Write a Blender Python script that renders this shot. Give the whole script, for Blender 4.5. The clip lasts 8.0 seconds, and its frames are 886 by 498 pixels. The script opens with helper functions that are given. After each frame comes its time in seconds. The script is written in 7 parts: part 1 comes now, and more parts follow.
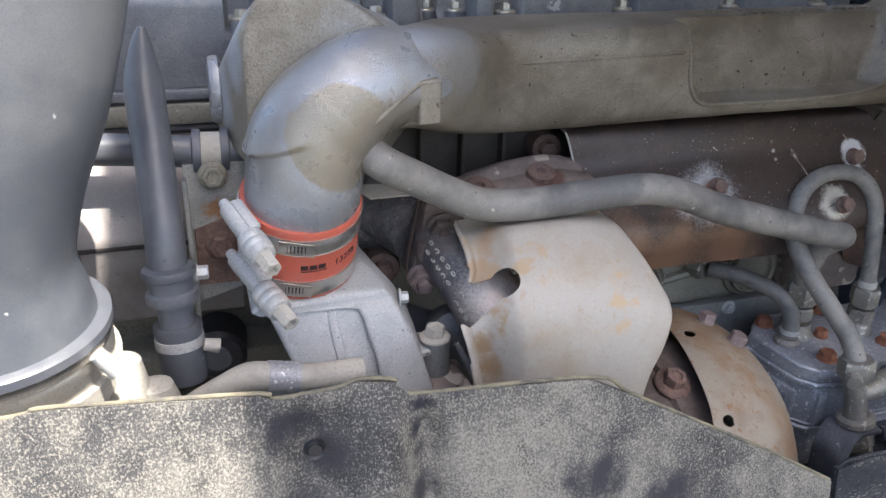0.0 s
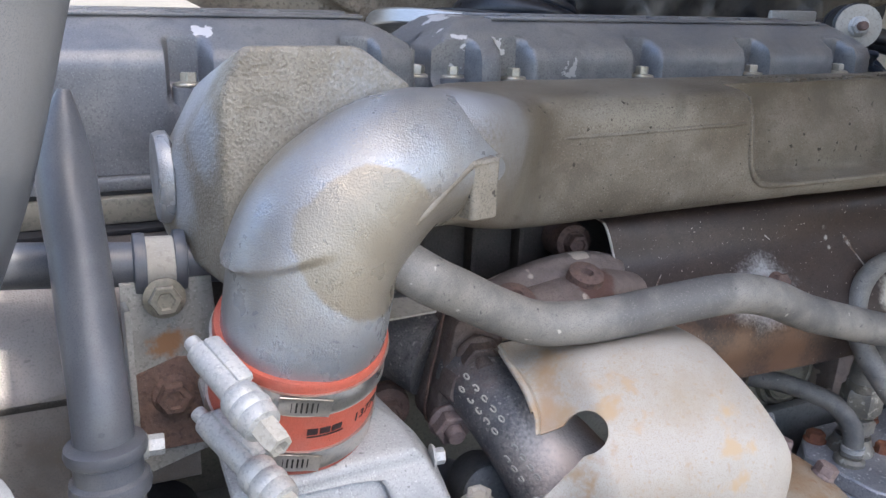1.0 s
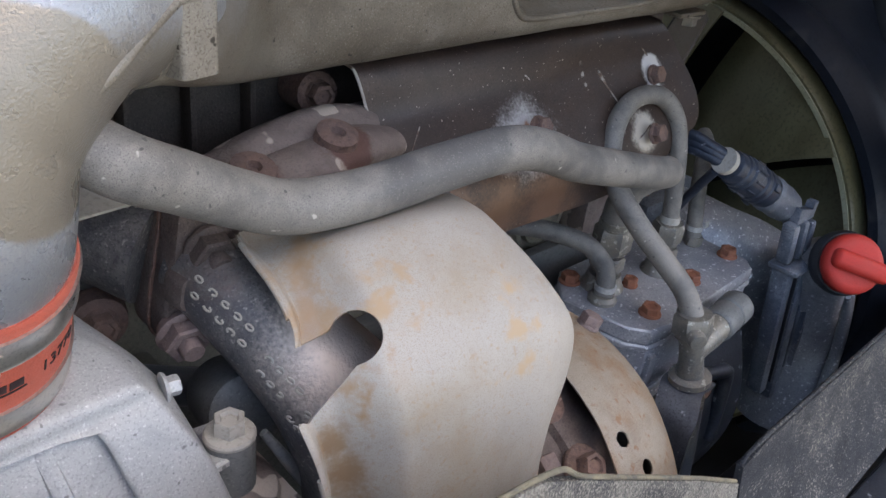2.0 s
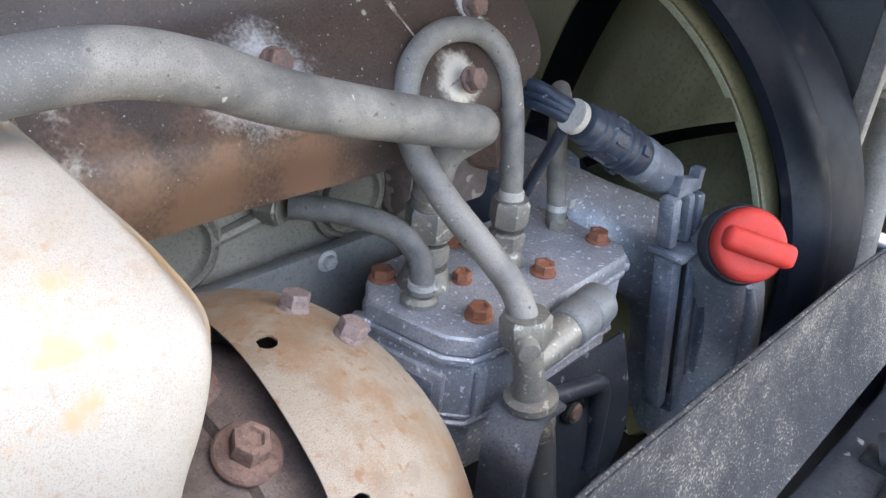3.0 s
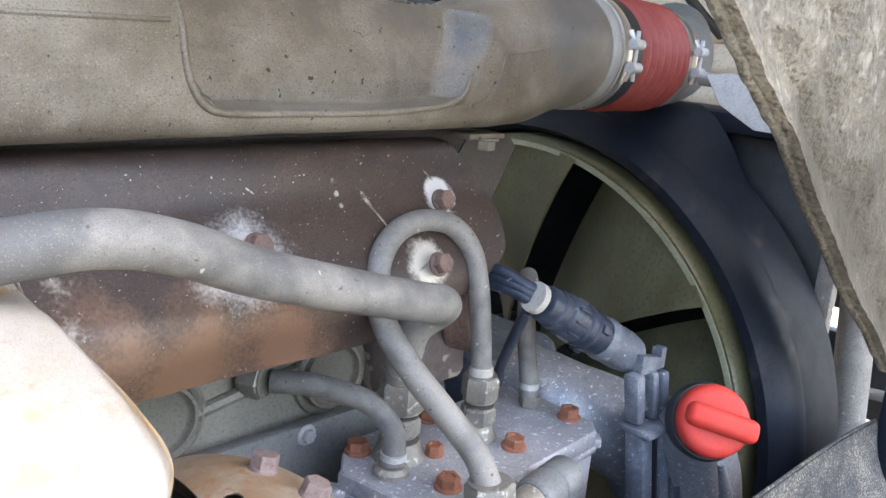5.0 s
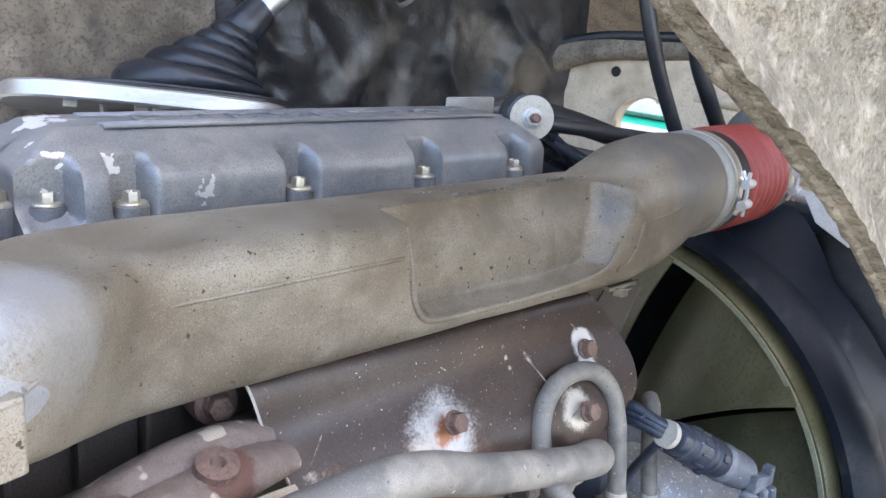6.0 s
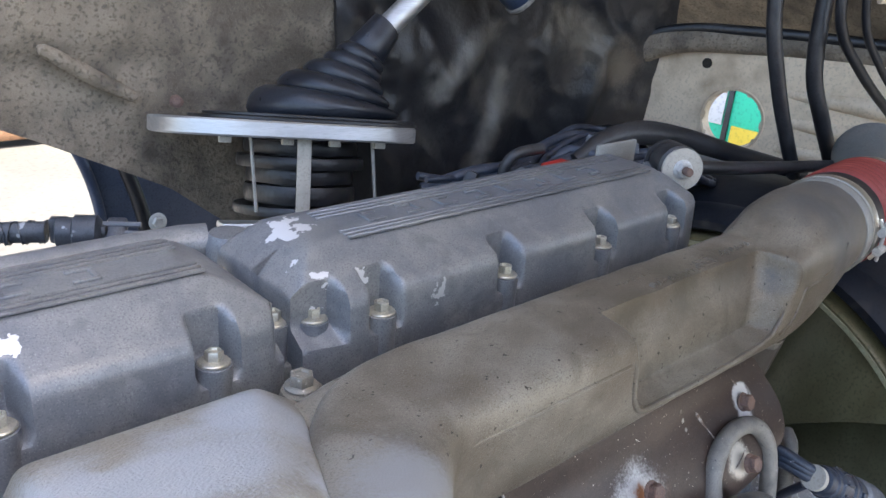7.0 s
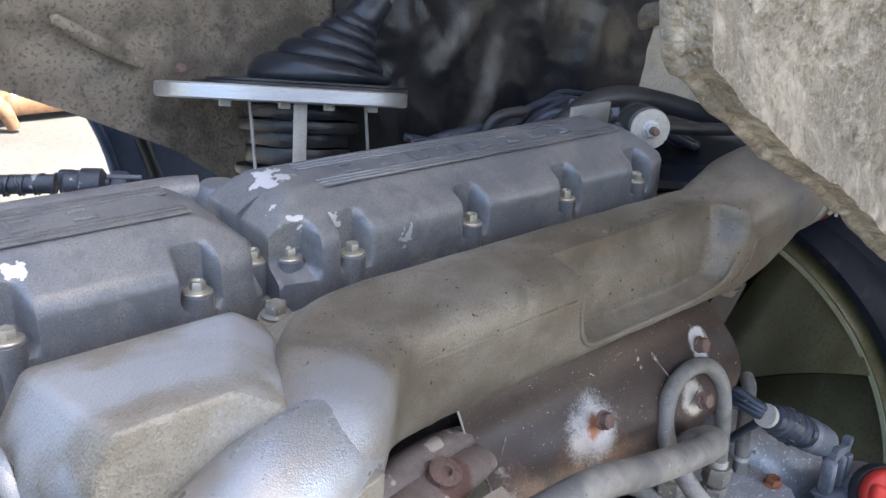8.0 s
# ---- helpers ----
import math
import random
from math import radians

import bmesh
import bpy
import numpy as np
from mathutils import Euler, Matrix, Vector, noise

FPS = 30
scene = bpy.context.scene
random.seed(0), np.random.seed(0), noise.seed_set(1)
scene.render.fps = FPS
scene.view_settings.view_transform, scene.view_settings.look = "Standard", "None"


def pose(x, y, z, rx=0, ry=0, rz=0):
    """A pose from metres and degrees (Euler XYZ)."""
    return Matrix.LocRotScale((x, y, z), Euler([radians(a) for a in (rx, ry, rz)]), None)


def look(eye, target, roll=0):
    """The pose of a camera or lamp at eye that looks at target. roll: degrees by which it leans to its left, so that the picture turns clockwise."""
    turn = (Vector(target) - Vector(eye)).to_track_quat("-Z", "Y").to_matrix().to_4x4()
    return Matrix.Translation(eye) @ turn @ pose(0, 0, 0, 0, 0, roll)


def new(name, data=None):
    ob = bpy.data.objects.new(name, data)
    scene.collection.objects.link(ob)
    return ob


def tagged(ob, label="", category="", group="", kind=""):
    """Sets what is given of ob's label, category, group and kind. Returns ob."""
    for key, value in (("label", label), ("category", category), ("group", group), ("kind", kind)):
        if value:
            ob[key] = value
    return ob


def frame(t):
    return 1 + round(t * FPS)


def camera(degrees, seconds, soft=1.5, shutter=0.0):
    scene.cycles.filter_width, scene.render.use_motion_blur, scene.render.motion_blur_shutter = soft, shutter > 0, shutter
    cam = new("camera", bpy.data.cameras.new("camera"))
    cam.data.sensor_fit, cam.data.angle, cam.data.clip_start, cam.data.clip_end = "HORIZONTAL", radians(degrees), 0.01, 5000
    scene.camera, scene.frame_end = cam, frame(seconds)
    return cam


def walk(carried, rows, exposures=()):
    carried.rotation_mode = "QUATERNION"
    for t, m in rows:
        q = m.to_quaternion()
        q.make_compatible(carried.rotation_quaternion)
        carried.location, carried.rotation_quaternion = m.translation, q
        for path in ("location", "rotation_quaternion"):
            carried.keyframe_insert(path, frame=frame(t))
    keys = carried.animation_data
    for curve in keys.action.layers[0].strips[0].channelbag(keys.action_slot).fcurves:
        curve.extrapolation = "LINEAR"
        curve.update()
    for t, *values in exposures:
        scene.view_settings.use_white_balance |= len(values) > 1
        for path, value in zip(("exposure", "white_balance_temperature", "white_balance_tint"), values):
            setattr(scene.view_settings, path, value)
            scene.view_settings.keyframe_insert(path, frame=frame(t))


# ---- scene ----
cam = camera(56.6, 8.0)
PATH = [
    (0, (0.036, -0.077, 1.695), (0.58, 1.651, 0.846), 1.5),
    (0.3, (0.012, -0.029, 1.675), (0.644, 1.733, 0.972), 2.1),
    (0.5, (0.005, 0.039, 1.661), (0.715, 1.804, 1.044), 2.4),
    (0.8, (-0.004, 0.132, 1.637), (0.785, 1.867, 1.032), 2.7),
    (1, (-0.008, 0.173, 1.635), (0.805, 1.879, 0.981), 2.5),
    (1.2, (-0.007, 0.203, 1.638), (0.853, 1.842, 0.888), 2.7),
    (1.5, (0.009, 0.242, 1.635), (1.01, 1.719, 0.732), 4.1),
    (1.8, (0.037, 0.271, 1.619), (1.194, 1.577, 0.637), 6.2),
    (2, (0.055, 0.287, 1.609), (1.321, 1.49, 0.636), 7.1),
    (2.2, (0.081, 0.293, 1.602), (1.396, 1.442, 0.627), 7.3),
    (3.3, (0.413, 0.282, 1.454), (1.728, 1.455, 0.508), 5.6),
    (3.5, (0.439, 0.281, 1.434), (1.774, 1.419, 0.475), 5.8),
    (4, (0.388, 0.236, 1.461), (1.772, 1.406, 0.614), 5.7),
    (4.2, (0.364, 0.224, 1.473), (1.764, 1.434, 0.719), 5.6),
    (4.5, (0.332, 0.213, 1.482), (1.754, 1.503, 0.919), 4.6),
    (4.7, (0.322, 0.21, 1.489), (1.734, 1.533, 0.986), 4.4),
    (5.8, (0.207, 0.238, 1.646), (1.537, 1.63, 1.106), 5.1),
    (6, (0.155, 0.266, 1.704), (1.487, 1.651, 1.149), 5.0),
    (6.2, (0.101, 0.311, 1.752), (1.445, 1.674, 1.163), 5.1),
    (6.5, (0.036, 0.358, 1.812), (1.341, 1.726, 1.159), 5.2),
    (7, (-0.011, 0.403, 1.874), (1.271, 1.744, 1.127), 5.2),
    (7.5, (-0.038, 0.393, 1.891), (1.229, 1.716, 1.09), 5.2),
    (7.8, (-0.037, 0.348, 1.893), (1.222, 1.682, 1.083), 5.0),
    (8, (-0.024, 0.298, 1.882), (1.204, 1.654, 1.076), 4.7),
]
walk(cam, [(t, look(eye, target, roll)) for t, eye, target, roll in PATH],
     exposures=[(0, 1.57, 6550, 11), (1, 1.92, 6550, 11), (1.5, 1.87, 6650, 11), (2, 1.60, 6650, 11), (2.2, 1.68, 6650, 11), (3.4, 2.79, 6600, 8), (4.5, 2.77, 6720, 9), (5.8, 2.91, 6650, 10), (6.5, 2.59, 6550, 10), (7, 2.31, 6550, 10), (8, 2.26, 6550, 10)])

# ---- light ----
SUN = Vector((0.25, -0.42, 1.0)).normalized()
world = bpy.data.worlds.new("sky")
scene.world = world
world.use_nodes = True
wn = world.node_tree.nodes
sky = wn.new("ShaderNodeTexSky")
sky.sky_type = "NISHITA"
sky.sun_disc = False
sky.dust_density = 3.0
sky.sun_elevation = math.asin(SUN.z)
sky.sun_rotation = math.atan2(SUN.x, SUN.y)
wn["Background"].inputs["Strength"].default_value = 0.15
world.node_tree.links.new(sky.outputs["Color"], wn["Background"].inputs["Color"])
sun_data = bpy.data.lights.new("sun", "SUN")
sun_data.energy, sun_data.angle, sun_data.color = 5.0, radians(0.5), (1.0, 0.95, 0.88)
sun = new("sun", sun_data)
sun.matrix_world = look(SUN * 20, (0, 0, 0))


# ---- materials ----
def surf(name, base, second, rough=0.6, metal=0.0, blotch=9.0, grain=220.0, bump=0.25, speck=None, speck_at=0.66,
         speck_scale=140.0, spots=(), stretch=None, blend=(0.38, 0.66), rough_var=0.15, spec=0.5, coarse=0.0, speck_soft=0.05, pits=0.0, relief=0.0012, dust=0.45, speck_vary=0.0, streaks=()):
    """A worn surface: two colours in blotches, fine grain in relief, specks of a third colour, and spots at given places."""
    m = bpy.data.materials.new(name)
    m.use_nodes = True
    nt = m.node_tree
    N, K = nt.nodes, nt.links
    b = N["Principled BSDF"]
    b.inputs["Metallic"].default_value = metal
    b.inputs["Specular IOR Level"].default_value = spec
    geo = N.new("ShaderNodeNewGeometry")
    pos = geo.outputs["Position"]
    if stretch:
        mp = N.new("ShaderNodeMapping")
        mp.inputs["Scale"].default_value = stretch
        K.new(pos, mp.inputs["Vector"])
        vec = mp.outputs["Vector"]
    else:
        vec = pos

    def noise_at(scale, detail=4.0, distort=0.0):
        n = N.new("ShaderNodeTexNoise")
        n.inputs["Scale"].default_value, n.inputs["Detail"].default_value = scale, detail
        n.inputs["Distortion"].default_value = distort
        K.new(vec, n.inputs["Vector"])
        return n.outputs["Fac"]

    def step_of(val, lo, hi):
        r = N.new("ShaderNodeMapRange")
        r.interpolation_type = "SMOOTHSTEP"
        r.inputs["From Min"].default_value, r.inputs["From Max"].default_value = lo, hi
        K.new(val, r.inputs["Value"])
        return r.outputs["Result"]

    def mixed(fac, a, c):
        x = N.new("ShaderNodeMix")
        x.data_type = "RGBA"
        K.new(fac, x.inputs["Factor"])
        for sock, v in ((x.inputs[6], a), (x.inputs[7], c)):
            if isinstance(v, tuple):
                sock.default_value = (*v, 1)
            else:
                K.new(v, sock)
        return x.outputs[2]

    def maths(op, a, c):
        x = N.new("ShaderNodeMath")
        x.operation = op
        for sock, v in ((x.inputs[0], a), (x.inputs[1], c)):
            if isinstance(v, (int, float)):
                sock.default_value = v
            else:
                K.new(v, sock)
        return x.outputs[0]

    big, fine = noise_at(blotch, 5.0, 0.6), noise_at(grain, 3.0)
    mid = noise_at(blotch * 5.3, 4.0)
    fac = maths("ADD", maths("MULTIPLY", big, 0.7), maths("MULTIPLY", mid, 0.3))
    col = mixed(step_of(fac, *blend), base, second)
    dark = tuple(c * 0.69 for c in base)
    col = mixed(maths("MULTIPLY", step_of(fine, 0.50, 0.68), 0.68), col, dark)
    if dust:
        pale = tuple(min(0.8, c * 1.35 + 0.04) for c in second)
        col = mixed(maths("MULTIPLY", step_of(noise_at(780, 2.0), 0.58, 0.72), dust), col, pale)
        col = mixed(maths("MULTIPLY", step_of(noise_at(blotch * 2.3, 6.0, 1.2), 0.52, 0.70), dust * 0.8), col, tuple(c * 0.62 for c in base))
    if speck:
        s = noise_at(speck_scale, 2.0)
        if speck_vary:
            s = maths("ADD", s, maths("MULTIPLY", maths("SUBTRACT", fac, 0.5), speck_vary))
        col = mixed(step_of(s, speck_at, speck_at + speck_soft), col, speck)
    if pits:
        col = mixed(step_of(noise_at(170, 1.0), 0.72, 0.76), col, tuple(c * (1 - pits) for c in base))
    for centre, radius, colour, ragged, soft in spots:
        d = N.new("ShaderNodeVectorMath")
        d.operation = "DISTANCE"
        K.new(pos, d.inputs[0])
        d.inputs[1].default_value = centre
        wild = maths("MULTIPLY", maths("SUBTRACT", noise_at(1.1 / radius, 8.0), 0.5), ragged * radius * 2.2)
        fray = maths("MULTIPLY", maths("SUBTRACT", noise_at(320, 3.0), 0.5), soft * radius * 1.0)
        edge = maths("ADD", maths("ADD", wild, fray), d.outputs["Value"])
        col = mixed(maths("SUBTRACT", 1.0, step_of(edge, radius * (1 - soft), radius * (1 + 0.3 * soft))), col, colour)
    for start, end, width, colour in streaks:  # a soft, ragged band of colour between two points
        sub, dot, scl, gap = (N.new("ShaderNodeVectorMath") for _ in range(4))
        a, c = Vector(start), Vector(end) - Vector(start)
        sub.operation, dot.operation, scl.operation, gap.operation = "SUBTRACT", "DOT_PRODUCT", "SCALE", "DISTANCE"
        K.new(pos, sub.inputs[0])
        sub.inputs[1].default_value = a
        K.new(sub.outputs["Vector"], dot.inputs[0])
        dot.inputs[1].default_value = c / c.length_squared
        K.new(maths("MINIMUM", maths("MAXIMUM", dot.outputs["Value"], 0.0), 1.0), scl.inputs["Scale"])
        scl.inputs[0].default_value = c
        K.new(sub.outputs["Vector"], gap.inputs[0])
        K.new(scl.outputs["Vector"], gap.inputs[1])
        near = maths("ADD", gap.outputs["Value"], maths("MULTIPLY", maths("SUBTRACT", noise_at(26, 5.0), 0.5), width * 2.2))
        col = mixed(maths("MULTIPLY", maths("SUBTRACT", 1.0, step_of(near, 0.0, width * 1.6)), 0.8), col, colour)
    K.new(col, b.inputs["Base Color"])
    rr = N.new("ShaderNodeMapRange")
    rr.inputs["To Min"].default_value, rr.inputs["To Max"].default_value = max(0.03, rough - rough_var), min(1, rough + rough_var)
    K.new(mid, rr.inputs["Value"])
    K.new(rr.outputs["Result"], b.inputs["Roughness"])
    if bump:
        bp = N.new("ShaderNodeBump")
        bp.inputs["Strength"].default_value, bp.inputs["Distance"].default_value = bump, relief
        h = maths("ADD", fine, maths("MULTIPLY", mid, 0.8 + coarse))
        K.new(h, bp.inputs["Height"])
        K.new(bp.outputs["Normal"], b.inputs["Normal"])
    return m


# brown spots in the recess: grime, with the recess's shade in the same colour
# first two spots: skylight on the bend, painted as paler colour
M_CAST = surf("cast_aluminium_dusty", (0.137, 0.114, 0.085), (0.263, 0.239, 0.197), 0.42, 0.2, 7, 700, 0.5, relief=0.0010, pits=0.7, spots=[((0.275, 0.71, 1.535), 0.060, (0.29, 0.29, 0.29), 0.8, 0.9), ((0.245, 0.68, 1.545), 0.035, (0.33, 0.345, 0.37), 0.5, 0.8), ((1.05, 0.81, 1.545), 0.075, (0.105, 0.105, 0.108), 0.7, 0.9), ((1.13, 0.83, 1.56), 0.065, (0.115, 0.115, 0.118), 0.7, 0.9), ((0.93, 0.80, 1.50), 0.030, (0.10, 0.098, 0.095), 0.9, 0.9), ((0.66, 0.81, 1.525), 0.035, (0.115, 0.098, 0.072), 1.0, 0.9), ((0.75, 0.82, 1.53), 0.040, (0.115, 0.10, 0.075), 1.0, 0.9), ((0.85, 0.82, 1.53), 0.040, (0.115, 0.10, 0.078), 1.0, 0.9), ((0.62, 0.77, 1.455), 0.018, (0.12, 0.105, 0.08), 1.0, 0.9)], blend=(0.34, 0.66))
M_ELBOW = surf("cast_aluminium_rough", (0.37, 0.395, 0.432), (0.285, 0.277, 0.262), 0.31, 0.45, 8, 760, 0.6, relief=0.0008, pits=0.4, dust=0.5,
               spots=[((0.158, 0.622, 1.470), 0.050, (0.26, 0.235, 0.19), 0.22, 0.06), ((0.205, 0.645, 1.468), 0.040, (0.24, 0.22, 0.185), 0.3, 0.4), ((0.225, 0.665, 1.475), 0.035, (0.24, 0.22, 0.185), 0.3, 0.5),
                      ((0.09, 0.695, 1.52), 0.05, (0.34, 0.30, 0.245), 0.5, 0.7), ((0.12, 0.70, 1.55), 0.035, (0.33, 0.295, 0.24), 0.5, 0.7), ((0.135, 0.770, 1.575), 0.045, (0.27, 0.24, 0.195), 1.0, 0.8), ((0.200, 0.735, 1.570), 0.025, (0.27, 0.24, 0.195), 1.0, 0.8), ((0.262, 0.755, 1.55), 0.03, (0.25, 0.22, 0.175), 1.0, 0.8)])
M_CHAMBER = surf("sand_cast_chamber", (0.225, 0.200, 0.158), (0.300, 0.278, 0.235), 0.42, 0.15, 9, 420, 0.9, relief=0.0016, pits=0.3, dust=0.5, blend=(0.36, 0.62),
                 # blue-grey spots paint the sky's glare on top and edges; the last is brown dirt
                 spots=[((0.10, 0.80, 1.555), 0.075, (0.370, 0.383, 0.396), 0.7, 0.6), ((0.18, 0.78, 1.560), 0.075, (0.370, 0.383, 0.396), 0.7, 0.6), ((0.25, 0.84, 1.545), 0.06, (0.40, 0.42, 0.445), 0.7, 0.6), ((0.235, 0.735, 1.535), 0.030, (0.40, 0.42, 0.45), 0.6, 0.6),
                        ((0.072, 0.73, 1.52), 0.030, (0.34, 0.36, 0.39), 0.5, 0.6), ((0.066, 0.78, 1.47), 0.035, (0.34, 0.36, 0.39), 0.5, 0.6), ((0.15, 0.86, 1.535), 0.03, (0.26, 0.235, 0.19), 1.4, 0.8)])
M_COVER = surf("grey_valve_cover_paint", (0.160, 0.168, 0.187), (0.239, 0.239, 0.239), 0.38, 0.25, 11, 600, 0.25, relief=0.0010,
               spots=[((0.398, 1.047, 1.565), 0.024, (0.62, 0.62, 0.64), 1.2, 0.04), ((0.383, 0.985, 1.548), 0.019, (0.62, 0.62, 0.64), 1.3, 0.04), ((0.420, 0.965, 1.552), 0.010, (0.62, 0.62, 0.64), 1.5, 0.04),
                      ((0.119, 0.975, 1.567), 0.010, (0.62, 0.62, 0.64), 1.0, 0.04), ((0.50, 0.938, 1.53), 0.008, (0.45, 0.45, 0.46), 2.5, 0.04)])
M_RED = surf("red_silicone_hose", (0.60, 0.125, 0.075), (0.54, 0.155, 0.11), 0.6, 0, 30, 1100, 0.8, relief=0.0009, dust=0.1)
M_REDDARK = surf("dark_red_silicone", (0.24, 0.032, 0.026), (0.31, 0.065, 0.05), 0.5, 0, 20, 700, 0.3)
M_BAND = surf("steel_band", (0.70, 0.68, 0.64), (0.60, 0.57, 0.52), 0.30, 0.9, 12, 500, 0.03, rough_var=0.06, dust=0.1)
M_ZINC = surf("dusty_zinc", (0.466, 0.475, 0.475), (0.546, 0.536, 0.506), 0.55, 0.35, 40, 400, 0.15)
M_BOLT = surf("yellow_zinc_bolt", (0.50, 0.47, 0.38), (0.42, 0.40, 0.36), 0.4, 0.7, 60, 500, 0.1)
M_RUBBER = surf("dusty_rubber_hose", (0.112, 0.109, 0.105), (0.238, 0.223, 0.200), 0.55, 0, 11, 1300, 0.3, speck=(0.46, 0.43, 0.38), speck_at=0.72, speck_scale=110, pits=0.25, relief=0.0006, dust=0.35, speck_vary=0.25, blend=(0.38, 0.60))
M_RUBBERGREY = surf("grey_plastic_duct", (0.076, 0.085, 0.100), (0.128, 0.134, 0.145), 0.4, 0, 7, 1600, 0.2, speck=(0.55, 0.55, 0.55), speck_at=0.72, speck_scale=75, dust=0.15)
M_PIPE = surf("black_rubber_pipe", (0.088, 0.095, 0.111), (0.132, 0.139, 0.153), 0.34, 0, 10, 1200, 0.1, speck=(0.45, 0.45, 0.45), speck_at=0.74, speck_scale=90, dust=0.15)
M_WHITE = surf("scorched_white_heat_shield", (0.350, 0.295, 0.226), (0.392, 0.362, 0.318), 0.42, 0.0, 9, 1500, 0.25, blend=(0.32, 0.52), relief=0.0008, dust=0.15, speck_vary=-0.3,
               speck=(0.345, 0.255, 0.165), speck_at=0.555, speck_scale=260, speck_soft=0.30,
               # brown along the left groove: rust, and the groove's shade put into the colour
               spots=[((0.304, 0.640, 1.348), 0.0215, (0.35, 0.25, 0.155), 1.2, 0.8), ((0.297, 0.610, 1.328), 0.0200, (0.37, 0.265, 0.165), 1.2, 0.8), ((0.318, 0.66, 1.360), 0.0150, (0.37, 0.265, 0.165), 1.4, 0.8),
                      ((0.495, 0.60, 1.30), 0.0216, (0.46, 0.31, 0.18), 1.3, 0.7), ((0.287, 0.580, 1.264), 0.0165, (0.27, 0.185, 0.112), 0.9, 0.85), ((0.296, 0.573, 1.237), 0.0175, (0.27, 0.185, 0.112), 0.9, 0.85), ((0.305, 0.567, 1.207), 0.0190, (0.27, 0.185, 0.112), 0.9, 0.85), ((0.314, 0.562, 1.172), 0.0200, (0.27, 0.185, 0.112), 0.9, 0.85), ((0.325, 0.558, 1.132), 0.0220, (0.27, 0.185, 0.112), 0.9, 0.85), ((0.488, 0.575, 1.235), 0.026, (0.37, 0.25, 0.14), 2.2, 0.9), ((0.468, 0.560, 1.170), 0.030, (0.38, 0.26, 0.15), 2.4, 0.9), ((0.305, 0.585, 1.298), 0.018, (0.33, 0.22, 0.125), 2.0, 0.9), ((0.335, 0.600, 1.330), 0.022, (0.40, 0.29, 0.18), 2.6, 0.9), ((0.430, 0.580, 1.290), 0.024, (0.42, 0.31, 0.19), 2.8, 0.9), ((0.415, 0.550, 1.150), 0.030, (0.38, 0.27, 0.16), 2.6, 0.9), ((0.440, 0.690, 1.362), 0.020, (0.36, 0.25, 0.14), 2.0, 0.9), ((0.483, 0.600, 1.298), 0.028, (0.31, 0.225, 0.14), 1.3, 0.9), ((0.486, 0.578, 1.240), 0.030, (0.31, 0.225, 0.14), 1.3, 0.9), ((0.463, 0.562, 1.160), 0.034, (0.31, 0.225, 0.14), 1.4, 0.9), ((0.36, 0.69, 1.357), 0.0162, (0.5, 0.38, 0.24), 1.5, 0.7)],
               streaks=[((0.307, 0.655, 1.354), (0.292, 0.606, 1.320), 0.008, (0.29, 0.180, 0.100)),
                        ((0.470, 0.660, 1.350), (0.496, 0.605, 1.302), 0.009, (0.34, 0.220, 0.115)), ((0.496, 0.605, 1.302), (0.498, 0.585, 1.255), 0.009, (0.34, 0.220, 0.115)), ((0.325, 0.575, 1.300), (0.345, 0.560, 1.262), 0.010, (0.36, 0.25, 0.14))])
M_DOME = surf("rusty_cream_heat_shield", (0.250, 0.168, 0.104), (0.312, 0.266, 0.210), 0.5, 0.05, 13, 1300, 0.4, blend=(0.38, 0.56), relief=0.0010, dust=0.4, speck_vary=-0.4,
              speck=(0.235, 0.130, 0.066), speck_at=0.58, speck_scale=110, speck_soft=0.16,
              spots=[((0.60, 0.60, 1.15), 0.035, (0.25, 0.155, 0.088), 1.8, 0.9), ((0.66, 0.53, 1.10), 0.03, (0.27, 0.175, 0.10), 1.8, 0.9)])
M_BROWN = surf("burnt_brown_heat_shield", (0.048, 0.034, 0.030), (0.076, 0.052, 0.041), 0.4, 0.2, 8, 500, 0.12,
               speck=(0.46, 0.40, 0.34), speck_at=0.70, speck_scale=330,
               spots=[((0.68, 0.752, 1.255), 0.055, (0.19, 0.105, 0.066), 0.9, 0.8), ((0.60, 0.75, 1.250), 0.058, (0.20, 0.115, 0.07), 0.9, 0.8), ((0.52, 0.755, 1.255), 0.05, (0.21, 0.125, 0.08), 0.9, 0.8),
                      ((0.656, 0.757, 1.322), 0.039, (0.58, 0.565, 0.56), 0.45, 0.7), ((0.625, 0.755, 1.310), 0.022, (0.50, 0.45, 0.41), 0.5, 0.8), ((0.690, 0.757, 1.345), 0.012, (0.62, 0.60, 0.58), 0.5, 0.7), ((0.656, 0.752, 1.324), 0.0165, (0.40, 0.17, 0.08), 0.9, 0.4), ((0.508, 0.770, 1.315), 0.012, (0.42, 0.38, 0.34), 1.3, 0.9), ((0.505, 0.76, 1.285), 0.016, (0.45, 0.40, 0.35), 1.3, 0.9),
                      ((0.888, 0.782, 1.352), 0.0195, (0.68, 0.67, 0.66), 0.5, 0.3), ((0.884, 0.778, 1.328), 0.0185, (0.68, 0.67, 0.66), 0.5, 0.3), ((0.842, 0.74, 1.30), 0.026, (0.60, 0.55, 0.47), 0.4, 0.35),
                      ((0.760, 0.795, 1.372), 0.004, (0.5, 0.47, 0.43), 0.5, 0.5), ((0.762, 0.788, 1.362), 0.003, (0.45, 0.42, 0.38), 0.5, 0.5), ((0.764, 0.782, 1.352), 0.003, (0.4, 0.37, 0.33), 0.5, 0.5)])
